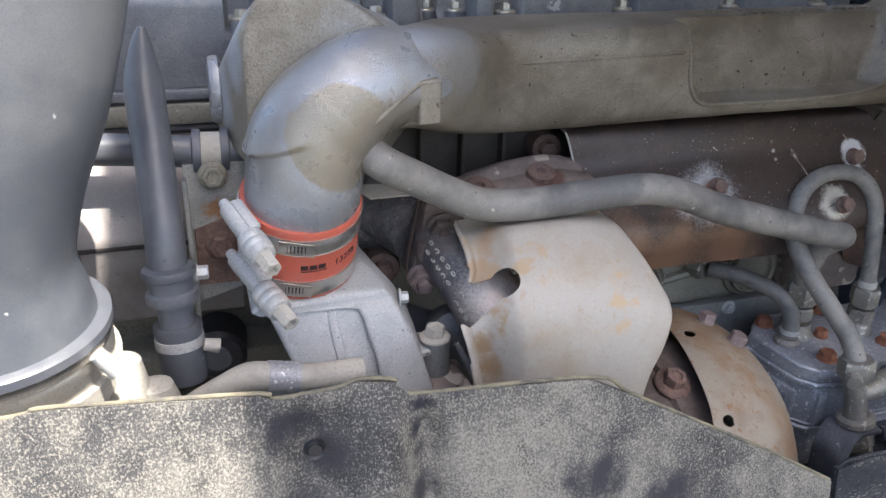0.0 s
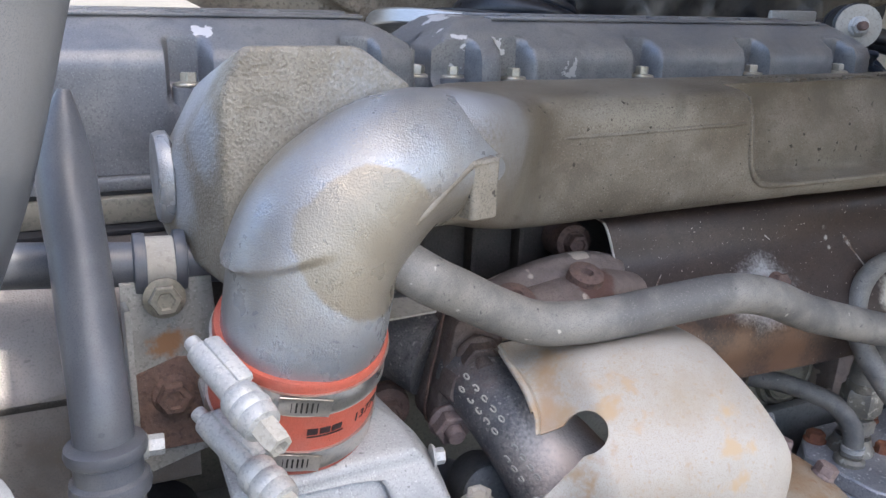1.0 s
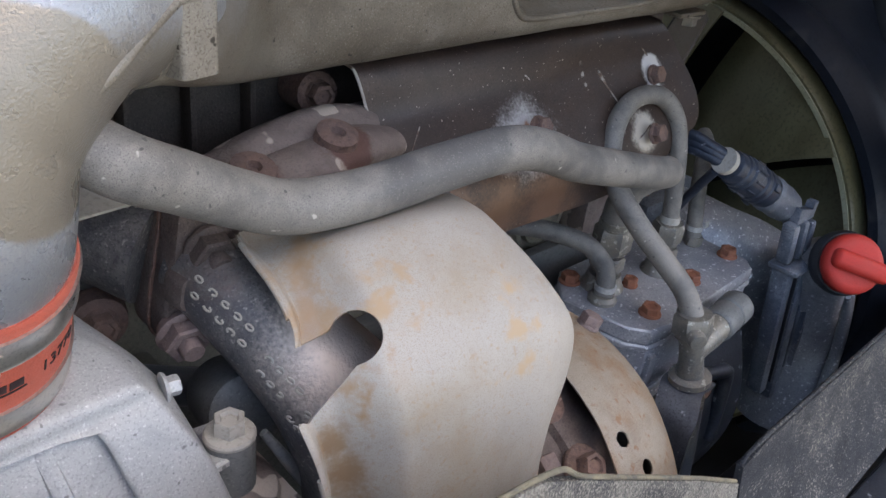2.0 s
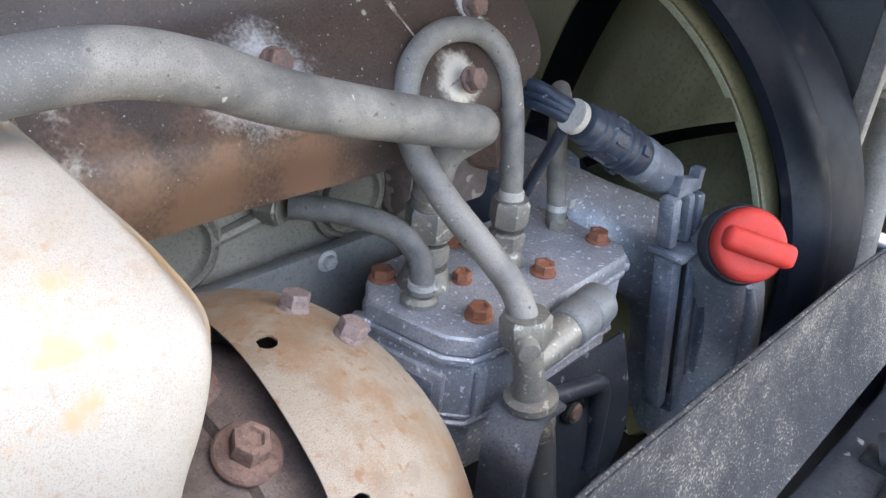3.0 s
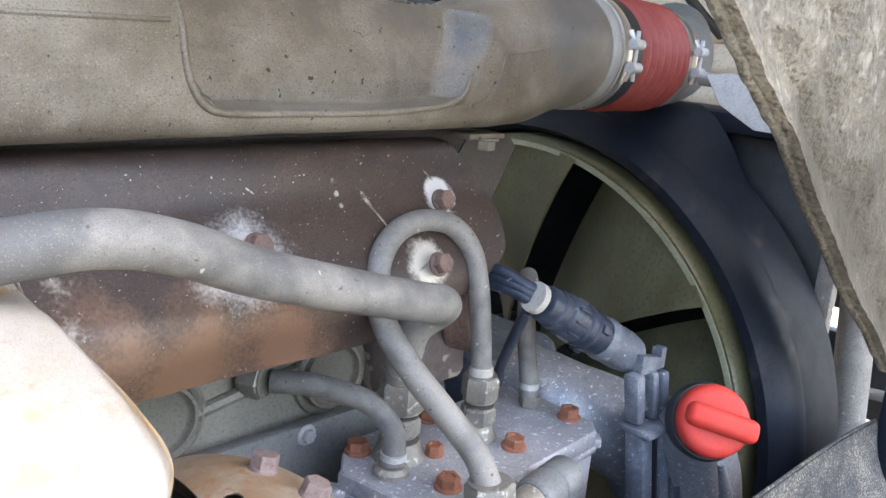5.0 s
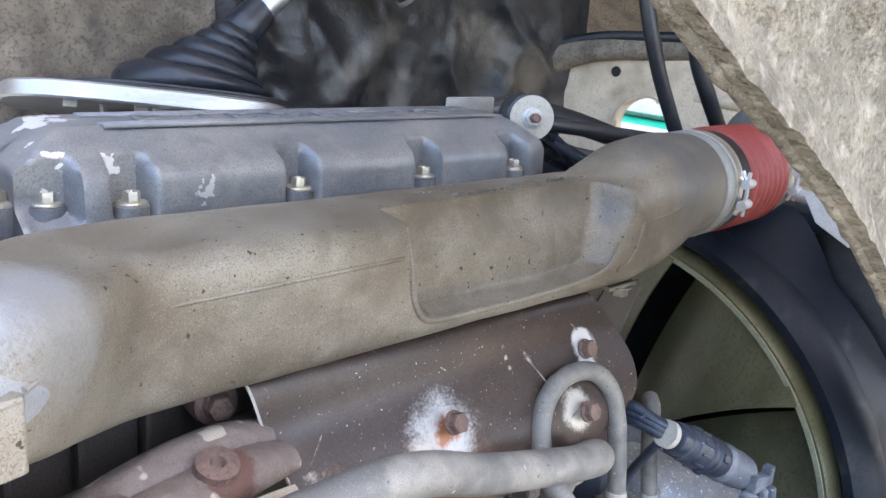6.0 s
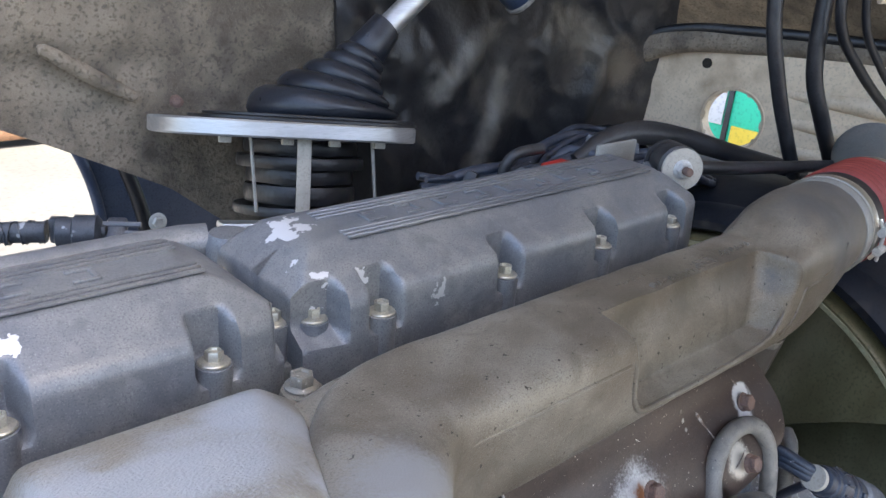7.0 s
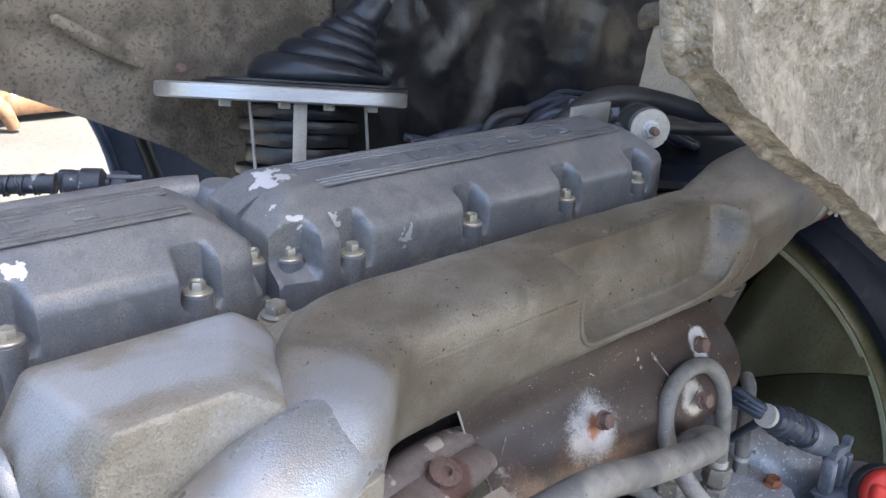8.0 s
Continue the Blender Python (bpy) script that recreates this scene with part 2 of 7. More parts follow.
M_RUST = surf("dark_rust", (0.147, 0.098, 0.083), (0.215, 0.132, 0.102), 0.85, 0.0, 26, 260, 0.9, coarse=1.0)
M_RUSTY = surf("rust_flaked_manifold", (0.235, 0.19, 0.168), (0.165, 0.128, 0.113), 0.7, 0.0, 18, 520, 0.8, coarse=1.5, relief=0.0014, dust=0.3, speck=(0.50, 0.425, 0.35), speck_at=0.585, speck_scale=26, speck_soft=0.025, spots=[((0.335, 0.735, 1.362), 0.021, (0.13, 0.070, 0.055), 0.7, 0.25), ((0.418, 0.745, 1.369), 0.027, (0.135, 0.072, 0.056), 0.7, 0.25)])
M_BROWNRUST = surf("purple_brown_scaled_iron", (0.092, 0.070, 0.063), (0.150, 0.118, 0.106), 0.65, 0.1, 30, 500, 0.6, coarse=1.0, relief=0.0009, dust=0.4)
M_ORANGE = surf("orange_rust_bolt", (0.27, 0.105, 0.055), (0.20, 0.08, 0.05), 0.85, 0, 60, 500, 0.7)
M_MAUVE = surf("heat_tinted_bolt", (0.185, 0.140, 0.132), (0.235, 0.175, 0.160), 0.7, 0.2, 50, 400, 0.4)
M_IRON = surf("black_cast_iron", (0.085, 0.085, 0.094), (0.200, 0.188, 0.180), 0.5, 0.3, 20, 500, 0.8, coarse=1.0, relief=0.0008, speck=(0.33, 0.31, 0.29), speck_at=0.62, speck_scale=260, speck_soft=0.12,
              # first spot: tan dust behind the shield hole, coloured brighter to offset the shade there
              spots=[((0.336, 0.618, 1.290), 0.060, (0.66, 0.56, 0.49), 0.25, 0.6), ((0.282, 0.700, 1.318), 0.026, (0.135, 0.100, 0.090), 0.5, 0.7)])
M_BLOCK = surf("olive_grey_engine_paint", (0.186, 0.174, 0.138), (0.239, 0.221, 0.179), 0.5, 0.05, 8, 300, 0.15, speck=(0.36, 0.33, 0.28), speck_at=0.73, speck_scale=120)
M_SHEETGREY = surf("grey_engine_sheet", (0.156, 0.163, 0.163), (0.208, 0.208, 0.202), 0.5, 0.1, 8, 300, 0.15)
M_MODULE = surf("oxidised_blue_grey_aluminium", (0.300, 0.312, 0.340), (0.430, 0.436, 0.452), 0.42, 0.3, 14, 420, 0.4, relief=0.0013, speck=(0.74, 0.75, 0.77), speck_at=0.62, speck_scale=190, speck_soft=0.08)
M_ARM = surf("dark_grey_bracket_paint", (0.055, 0.060, 0.072), (0.120, 0.126, 0.140), 0.45, 0, 12, 400, 0.3, speck=(0.30, 0.31, 0.33), speck_at=0.68, speck_scale=90)
M_FITTING = surf("corroded_zinc_fitting", (0.26, 0.24, 0.20), (0.19, 0.185, 0.175), 0.42, 0.35, 50, 700, 0.5, speck=(0.46, 0.44, 0.38), speck_at=0.60, speck_scale=130, speck_soft=0.1, relief=0.0007, coarse=1.0)
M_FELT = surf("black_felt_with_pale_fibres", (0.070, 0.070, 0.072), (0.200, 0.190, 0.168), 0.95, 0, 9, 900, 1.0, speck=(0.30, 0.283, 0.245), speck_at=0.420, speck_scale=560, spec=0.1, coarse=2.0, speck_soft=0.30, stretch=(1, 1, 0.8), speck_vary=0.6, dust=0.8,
              # dark spots near x 0.09 and 0.195: shade of the creases put into the colour
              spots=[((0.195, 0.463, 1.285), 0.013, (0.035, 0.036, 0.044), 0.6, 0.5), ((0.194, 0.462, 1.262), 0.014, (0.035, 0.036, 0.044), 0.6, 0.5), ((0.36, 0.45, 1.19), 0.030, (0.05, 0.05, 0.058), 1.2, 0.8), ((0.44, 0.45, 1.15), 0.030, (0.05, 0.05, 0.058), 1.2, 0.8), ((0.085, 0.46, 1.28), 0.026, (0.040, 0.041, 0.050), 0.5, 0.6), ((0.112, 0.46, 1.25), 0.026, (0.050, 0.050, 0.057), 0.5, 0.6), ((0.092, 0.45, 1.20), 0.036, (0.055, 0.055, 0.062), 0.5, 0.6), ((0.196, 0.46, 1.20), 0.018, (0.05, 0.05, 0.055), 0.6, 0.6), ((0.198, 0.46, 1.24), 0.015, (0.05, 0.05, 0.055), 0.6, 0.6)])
M_STRIP = surf("worn_black_felt_strip", (0.022, 0.025, 0.032), (0.060, 0.061, 0.064), 0.8, 0, 9, 700, 1.0, speck=(0.230, 0.218, 0.190), speck_at=0.535, speck_scale=420, spec=0.3, coarse=2.0, speck_soft=0.26, speck_vary=0.95, dust=0.6, stretch=(0.7, 1, 1.2))
# the three dark spots put the shade on the lining's low front end into its colour
M_TAN = surf("tan_felt_lining", (0.160, 0.146, 0.120), (0.250, 0.226, 0.180), 0.95, 0, 11, 240, 1.0, speck=(0.33, 0.305, 0.258), speck_at=0.50, speck_scale=75, spec=0.1, coarse=2.5, relief=0.004, speck_soft=0.30, speck_vary=0.3, dust=0.6, spots=[((1.02, 0.475, 1.42), 0.10, (0.095, 0.086, 0.068), 0.8, 0.95), ((1.16, 0.48, 1.36), 0.12, (0.095, 0.086, 0.068), 0.8, 0.95), ((1.32, 0.485, 1.27), 0.13, (0.095, 0.086, 0.068), 0.8, 0.95)])
M_PLASTIC = surf("black_plastic", (0.014, 0.015, 0.019), (0.035, 0.036, 0.04), 0.42, 0, 10, 300, 0.12, dust=0.2)
M_GAITER = surf("black_rubber_gaiter", (0.010, 0.013, 0.021), (0.024, 0.028, 0.038), 0.33, 0, 8, 300, 0.15, dust=0.12)
M_NAVY = surf("dark_fan_shroud", (0.009, 0.013, 0.022), (0.016, 0.020, 0.029), 0.5, 0, 6, 200, 0.12, speck=(0.07, 0.067, 0.066), speck_at=0.62, speck_scale=14, speck_soft=0.2, dust=0.1, spec=0.25)
M_GREYPL = surf("dusty_grey_plastic", (0.092, 0.107, 0.137), (0.212, 0.226, 0.252), 0.45, 0, 16, 400, 0.3, speck=(0.50, 0.515, 0.54), speck_at=0.64, speck_scale=140, speck_soft=0.15)
M_OLIVE = surf("olive_fan_plastic", (0.100, 0.092, 0.048), (0.160, 0.148, 0.082), 0.38, 0, 4, 200, 0.08, dust=0.1)
M_OLIVEPALE = surf("pale_olive_ring", (0.30, 0.30, 0.20), (0.36, 0.36, 0.25), 0.45, 0, 6, 200, 0.08)
M_CAP = surf("red_plastic_cap", (0.50, 0.036, 0.026), (0.44, 0.045, 0.035), 0.5, 0, 20, 700, 0.12, spec=0.25, dust=0.25)
M_ALU = surf("brushed_aluminium_plate", (0.55, 0.56, 0.58), (0.46, 0.47, 0.49), 0.4, 0.8, 20, 300, 0.08, stretch=(0.2, 0.2, 3))
M_CAB = surf("dirty_cab_underside", (0.118, 0.096, 0.072), (0.292, 0.243, 0.184), 0.85, 0, 4.5, 150, 0.75, coarse=1.0, relief=0.004, speck=(0.055, 0.047, 0.039), speck_at=0.56, speck_scale=9, speck_soft=0.25)
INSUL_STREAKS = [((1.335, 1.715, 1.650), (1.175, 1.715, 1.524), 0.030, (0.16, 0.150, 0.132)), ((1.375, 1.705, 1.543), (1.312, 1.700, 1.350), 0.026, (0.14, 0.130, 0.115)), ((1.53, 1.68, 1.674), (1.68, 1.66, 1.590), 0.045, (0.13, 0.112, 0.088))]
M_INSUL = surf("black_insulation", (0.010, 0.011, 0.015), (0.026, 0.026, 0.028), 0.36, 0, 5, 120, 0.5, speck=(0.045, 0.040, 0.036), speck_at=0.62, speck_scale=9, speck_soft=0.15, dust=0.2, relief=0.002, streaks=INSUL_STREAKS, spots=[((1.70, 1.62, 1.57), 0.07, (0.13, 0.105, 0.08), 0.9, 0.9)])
M_CREAM = surf("cream_cab_paint", (0.68, 0.56, 0.41), (0.38, 0.285, 0.19), 0.55, 0, 4.5, 160, 0.25, blend=(0.44, 0.64))
M_BLUE = surf("blue_cab_paint", (0.030, 0.046, 0.088), (0.060, 0.078, 0.118), 0.35, 0, 4, 200, 0.05, dust=0.1)
M_CONC = surf("pale_concrete_yard", (0.088, 0.083, 0.073), (0.120, 0.112, 0.098), 0.9, 0, 0.6, 30, 0.2)
M_SCRAP = surf("rusty_machinery", (0.216, 0.114, 0.060), (0.288, 0.180, 0.108), 0.8, 0, 1.5, 20, 0.2)
M_GREEN = surf("green_livery", (0.02, 0.50, 0.30), (0.02, 0.55, 0.33), 0.4, 0, 2, 60, 0, dust=0.1)
M_YELLOW = surf("yellow_livery", (0.75, 0.50, 0.03), (0.75, 0.55, 0.05), 0.4, 0, 2, 60, 0, dust=0.1)
M_TRUCK = surf("white_vehicle_paint", (0.65, 0.66, 0.68), (0.58, 0.59, 0.60), 0.4, 0, 2, 60, 0, dust=0.1)
M_CREAMPL = surf("dusty_cream_plastic", (0.44, 0.415, 0.36), (0.37, 0.35, 0.31), 0.7, 0, 12, 300, 0.15)
M_FRAY = surf("frayed_foam_edge", (0.25, 0.22, 0.145), (0.09, 0.085, 0.075), 0.9, 0, 22, 500, 0.6)
M_BRACE = surf("dusty_brown_metal", (0.23, 0.215, 0.195), (0.33, 0.31, 0.28), 0.7, 0.1, 14, 300, 0.3, speck=(0.45, 0.43, 0.40), speck_at=0.68, speck_scale=90)
M_RAIL = surf("dusty_black_chassis_paint", (0.02, 0.025, 0.036), (0.055, 0.062, 0.076), 0.4, 0, 10, 300, 0.15, speck=(0.28, 0.30, 0.33), speck_at=0.66, speck_scale=60)
M_PLATEGREY = surf("weathered_grey_plate", (0.26, 0.26, 0.245), (0.34, 0.335, 0.315), 0.5, 0.2, 12, 400, 0.3, spots=[((0.05, 0.75, 1.362), 0.014, (0.30, 0.16, 0.08), 1.2, 0.6)])
M_HEAD = surf("dark_brown_head_casting", (0.062, 0.052, 0.044), (0.105, 0.086, 0.072), 0.7, 0.05, 10, 400, 0.6, coarse=1.0)
M_PANEL = surf("dusty_brown_steel_panel", (0.350, 0.320, 0.300), (0.252, 0.214, 0.186), 0.40, 0.15, 8, 700, 0.4, pits=0.3, blend=(0.40, 0.62))
M_BROWNGREY = surf("brown_grey_sheet", (0.042, 0.037, 0.034), (0.075, 0.066, 0.058), 0.5, 0.2, 8, 400, 0.2)
M_FRAYPALE = surf("pale_chipped_edge", (0.50, 0.46, 0.41), (0.16, 0.11, 0.085), 0.8, 0, 45, 500, 0.6, blend=(0.46, 0.54))
M_INK = surf("black_print", (0.03, 0.02, 0.02), (0.05, 0.02, 0.02), 0.7, 0, 50, 300, 0, dust=0.1)
M_HOLE = surf("shadowed_hole", (0.02, 0.018, 0.016), (0.03, 0.025, 0.02), 0.9, 0, 20, 200, 0.1, dust=0.1)
M_CASTGREY = surf("pale_cast_housing", (0.385, 0.390, 0.385), (0.455, 0.455, 0.445), 0.48, 0.15, 10, 620, 0.4, relief=0.0010, pits=0.5, speck=(0.58, 0.58, 0.57), speck_at=0.66, speck_scale=330, speck_soft=0.1)
M_WIRE = surf("wire_loom", (0.018, 0.026, 0.045), (0.04, 0.05, 0.072), 0.4, 0, 30, 300, 0.2, speck=(0.20, 0.22, 0.26), speck_at=0.68, speck_scale=90)


# ---- mesh helpers ----
class Geo:
    """Vertices and faces being gathered for one mesh."""

    def __init__(self):
        self.v, self.f = [], []

    def add(self, v, f, m=None):
        k = len(self.v)
        self.v += [tuple(m @ Vector(p)) for p in v] if m is not None else [tuple(p) for p in v]
        self.f += [tuple(k + i for i in q) for q in f]
        return self


def catmull(pts, n):
    """n points along a smooth curve through pts (tuples of any length)."""
    p = np.array(pts, float)
    d = np.concatenate([[0], np.cumsum(np.maximum(np.linalg.norm(np.diff(p[:, :3], axis=0), axis=1), 1e-6))])
    ext = np.vstack([2 * p[0] - p[1], p, 2 * p[-1] - p[-2]])
    out = []
    for s in np.linspace(0, d[-1], n):
        i = min(max(int(np.searchsorted(d, s)) - 1, 0), len(p) - 2)
        u = (s - d[i]) / (d[i + 1] - d[i])
        a, b, c, e = ext[i:i + 4]
        out.append(0.5 * (2 * b + (c - a) * u + (2 * a - 5 * b + 4 * c - e) * u * u + (3 * b - a - 3 * c + e) * u ** 3))
    return np.array(out)


def rings(secs, caps=True, closed=False):
    """A skin over rings of equally many points."""
    n, g = len(secs[0]), Geo()
    v = [tuple(p) for s in secs for p in s]
    f = []
    for i in range(len(secs) - (0 if closed else 1)):
        j = (i + 1) % len(secs)
        for k in range(n):
            l = (k + 1) % n
            f.append((i * n + k, i * n + l, j * n + l, j * n + k))
    if caps and not closed:
        f.append(tuple(range(n))[::-1])
        f.append(tuple((len(secs) - 1) * n + k for k in range(n)))
    return g.add(v, f)


def tube(pts, r, n=16, steps=None, caps=True, squash=1.0):
    """A pipe along pts; r is one radius or one for each point. squash flattens it along its second cross direction."""
    rr = [r] * len(pts) if isinstance(r, (int, float)) else list(r)
    c = catmull([(*p, q) for p, q in zip(pts, rr)], steps or max(2, 6 * (len(pts) - 1)) if len(pts) > 2 else 2)
    t = np.gradient(c[:, :3], axis=0)
    t /= np.linalg.norm(t, axis=1)[:, None]
    ref = np.array((0, 0, 1.0)) if abs(t[0][2]) < 0.9 else np.array((1.0, 0, 0))
    a = np.cross(t[0], ref)
    secs = []
    for i in range(len(c)):
        a = a - t[i] * (a @ t[i])
        a /= np.linalg.norm(a)
        b = np.cross(t[i], a)
        secs.append([c[i, :3] + c[i, 3] * (a * math.cos(w) + squash * b * math.sin(w)) for w in np.linspace(0, 2 * math.pi, n, endpoint=False)])
    return rings(secs, caps)


def along(p, q):
    """The pose whose z axis runs from p towards q, standing at p."""
    d = Vector(q) - Vector(p)
    return Matrix.Translation(p) @ d.to_track_quat("Z", "Y").to_matrix().to_4x4()


def lathe(profile, n=24, m=None, squash=1.0, hollow=False):
    """A body of revolution about z from (radius, height) pairs."""
    secs = [[(max(r, 1e-5) * math.cos(w), squash * max(r, 1e-5) * math.sin(w), h) for w in np.linspace(0, 2 * math.pi, n, endpoint=False)] for r, h in profile]
    g = rings(secs, closed=hollow)
    return Geo().add(g.v, g.f, m)


def rbox(sx, sy, sz, r=0.003, m=None, seg=2):
    """A box with rounded edges, centred on its middle."""
    bm = bmesh.new()
    bmesh.ops.create_cube(bm, size=1.0)
    bmesh.ops.scale(bm, vec=(sx, sy, sz), verts=bm.verts)
    if r > 0:
        bmesh.ops.bevel(bm, geom=bm.edges[:], offset=min(r, 0.49 * min(sx, sy, sz)), segments=seg, profile=0.5, affect="EDGES")
    bm.verts.index_update()
    g = Geo().add([v.co[:] for v in bm.verts], [tuple(v.index for v in f.verts) for f in bm.faces], m)
    bm.free()
    return g


def span(x0, x1, y0, y1, z0, z1, r=0.003, seg=2):
    return rbox(x1 - x0, y1 - y0, z1 - z0, r, pose((x0 + x1) / 2, (y0 + y1) / 2, (z0 + z1) / 2), seg)


def plate(poly, thick, m=None, edge=0.0008):
    """A flat plate: a polygon in x, y, thick in z, with slightly rounded rims."""
    n = len(poly)
    c = np.mean(np.array(poly), axis=0)

    def shrink(p):
        d = np.array(p) - c
        k = np.linalg.norm(d)
        return tuple(np.array(p) - d / max(k, 1e-6) * edge)
    inner = [shrink(p) for p in poly]
    v = [(*p, -thick / 2) for p in inner] + [(*p, -thick / 2 + edge) for p in poly] + [(*p, thick / 2 - edge) for p in poly] + [(*p, thick / 2) for p in inner]
    f = [tuple(range(n))[::-1], tuple(3 * n + k for k in range(n))]
    for i in range(3):
        for k in range(n):
            l = (k + 1) % n
            f.append((i * n + k, i * n + l, (i + 1) * n + l, (i + 1) * n + k))
    return Geo().add(v, f, m)


def filleted3(sx, sy, z, m):
    """A rounded rectangle of half its sizes about the pose m, at height z, pinched a little towards the back."""
    hx, hy = sx / 2, sy
    return [tuple(m @ Vector((x, y, 0)) + Vector((0, 0, z - 0.10 * max(0.0, y)))) for x, y in filleted([(-hx, -hy * 0.75), (hx, -hy * 0.75), (hx, hy), (-hx, hy)], 0.004, 4)]


def swept(keys, n=64, steps=80):
    """A skin along keys (x, y, z, half width across, half width up, squareness), with rounded-square cross sections."""
    c = catmull(keys, steps)
    t = np.gradient(c[:, :3], axis=0)
    t /= np.linalg.norm(t, axis=1)[:, None]
    a = np.array((0, 1.0, 0))
    secs = []
    for i in range(len(c)):
        a = a - t[i] * (a @ t[i])
        a /= np.linalg.norm(a)
        b = np.cross(t[i], a)
        e = 2 / c[i, 5]
        ring = []
        for w in np.linspace(0, 2 * math.pi, n, endpoint=False):
            p, q = math.cos(w), math.sin(w)
            ring.append(c[i, :3] + a * c[i, 3] * math.copysign(abs(p) ** e, p) + b * c[i, 4] * math.copysign(abs(q) ** e, q))
        secs.append(ring)
    return rings(secs)


def filleted(poly, r, n=5):
    """A polygon in the plane with each corner rounded by about r."""
    out = []
    k = len(poly)
    for i in range(k):
        p, a, b = (np.array(poly[j % k], float) for j in (i, i - 1, i + 1))
        da, db = a - p, b - p
        ra, rb = min(r, 0.45 * np.linalg.norm(da)), min(r, 0.45 * np.linalg.norm(db))
        s, e = p + da / np.linalg.norm(da) * ra, p + db / np.linalg.norm(db) * rb
        out += [tuple((1 - u) ** 2 * s + 2 * u * (1 - u) * p + u * u * e) for u in np.linspace(0, 1, n)]
    return out


def sheet(fn, nu, nv, thick, field=None):
    """A thin curved sheet: fn(u, v) gives a place for u, v from 0 to 1. field(place) is the distance from the openings (minus inside one)."""
    P = np.array([[fn(i / nu, j / nv) for j in range(nv + 1)] for i in range(nu + 1)], float)
    cell = np.ones((nu, nv), bool)
    if field:
        cell = np.array([[field((P[i, j] + P[i + 1, j + 1]) / 2) > 0 for j in range(nv)] for i in range(nu)])
        for i in range(nu + 1):
            for j in range(nv + 1):
                near = cell[max(i - 1, 0):i + 1, max(j - 1, 0):j + 1]
                if near.any() and not near.all():  # a corner on the rim of an opening: draw it onto the rim
                    p = P[i, j].copy()
                    for _ in range(3):
                        d = field(p)
                        g = np.array([field(p + e) - d for e in np.eye(3) * 1e-4]) / 1e-4
                        t1, t2 = P[min(i + 1, nu), j] - P[max(i - 1, 0), j], P[i, min(j + 1, nv)] - P[i, max(j - 1, 0)]
                        n = np.cross(t1, t2)
                        n /= max(np.linalg.norm(n), 1e-12)
                        g -= n * (g @ n)
                        p = p - g * d / max(g @ g, 0.2)
                    if np.linalg.norm(p - P[i, j]) < 0.004:
                        P[i, j] = p
    du, dv = np.gradient(P, axis=0), np.gradient(P, axis=1)
    nrm = np.cross(du, dv)
    nrm /= np.maximum(np.linalg.norm(nrm, axis=2), 1e-9)[:, :, None]
    Q = P + nrm * thick
    k = (nu + 1) * (nv + 1)
    idx = lambda i, j, b=0: b * k + i * (nv + 1) + j
    f = []
    for i in range(nu):
        for j in range(nv):
            if not cell[i][j]:
                continue
            q = (idx(i, j), idx(i + 1, j), idx(i + 1, j + 1), idx(i, j + 1))
            f += [q[::-1], tuple(x + k for x in q)]
            for di, dj, s, e in ((-1, 0, (i, j), (i, j + 1)), (1, 0, (i + 1, j + 1), (i + 1, j)), (0, -1, (i + 1, j), (i, j)), (0, 1, (i, j + 1), (i + 1, j + 1))):
                ii, jj = i + di, j + dj
                if not (0 <= ii < nu and 0 <= jj < nv and cell[ii][jj]):
                    f.append((idx(*s), idx(*e), idx(*e, 1), idx(*s, 1)))
    g = Geo()
    used = sorted({x for q in f for x in q})
    back = {x: n for n, x in enumerate(used)}
    allv = np.vstack([P.reshape(-1, 3), Q.reshape(-1, 3)])
    return g.add([tuple(allv[x]) for x in used], [tuple(back[x] for x in q) for q in f])


def ramp(x, lo, hi):
    t = min(1.0, max(0.0, (x - lo) / (hi - lo)))
    return t * t * (3 - 2 * t)


def along_list(keys, v):
    """Linear value of keys [(position, value)] at v."""
    return float(np.interp(v, [k for k, _ in keys], [q for _, q in keys]))


def eased(keys, v):
    """Smooth value of keys [(position, value)] at v, by cubic pieces."""
    x, y = [k for k, _ in keys], [q for _, q in keys]
    s = [(y[min(i + 1, len(x) - 1)] - y[max(i - 1, 0)]) / (x[min(i + 1, len(x) - 1)] - x[max(i - 1, 0)]) for i in range(len(x))]
    i = min(max(int(np.searchsorted(x, v)) - 1, 0), len(x) - 2)
    h = x[i + 1] - x[i]
    t = min(1.0, max(0.0, (v - x[i]) / h))
    return (2 * t ** 3 - 3 * t * t + 1) * y[i] + (t ** 3 - 2 * t * t + t) * h * s[i] + (3 * t * t - 2 * t ** 3) * y[i + 1] + (t ** 3 - t * t) * h * s[i + 1]


ROOT = {}


def mesh_of(name, g, mat, angle=38):
    me = bpy.data.meshes.new(name)
    me.from_pydata(g.v, [], g.f)
    me.validate()
    bm = bmesh.new()
    bm.from_mesh(me)
    bmesh.ops.recalc_face_normals(bm, faces=bm.faces)
    bm.to_mesh(me)
    bm.free()
    me.materials.append(mat)
    me.shade_smooth()
    me.set_sharp_from_angle(angle=radians(angle))
    return me


def thing(name, at, label, category, group="", kind=""):
    """An empty that carries the parts of one thing, at its base."""
    ob = new(name)
    ob.empty_display_size = 0.02
    ob.location = at
    ROOT[ob.name] = Vector(at)
    return tagged(ob, label, category, group, kind)


def part(name, g, mat, parent, label="", angle=38):
    """One mesh under a thing or a part; its vertices are given in the world."""
    off = ROOT[parent.name]
    h = Geo()
    h.v, h.f = [tuple(Vector(p) - off) for p in g.v], g.f
    ob = new(name, mesh_of(name, h, mat, angle))
    ob.parent = parent
    ROOT[ob.name] = off
    return tagged(ob, label)


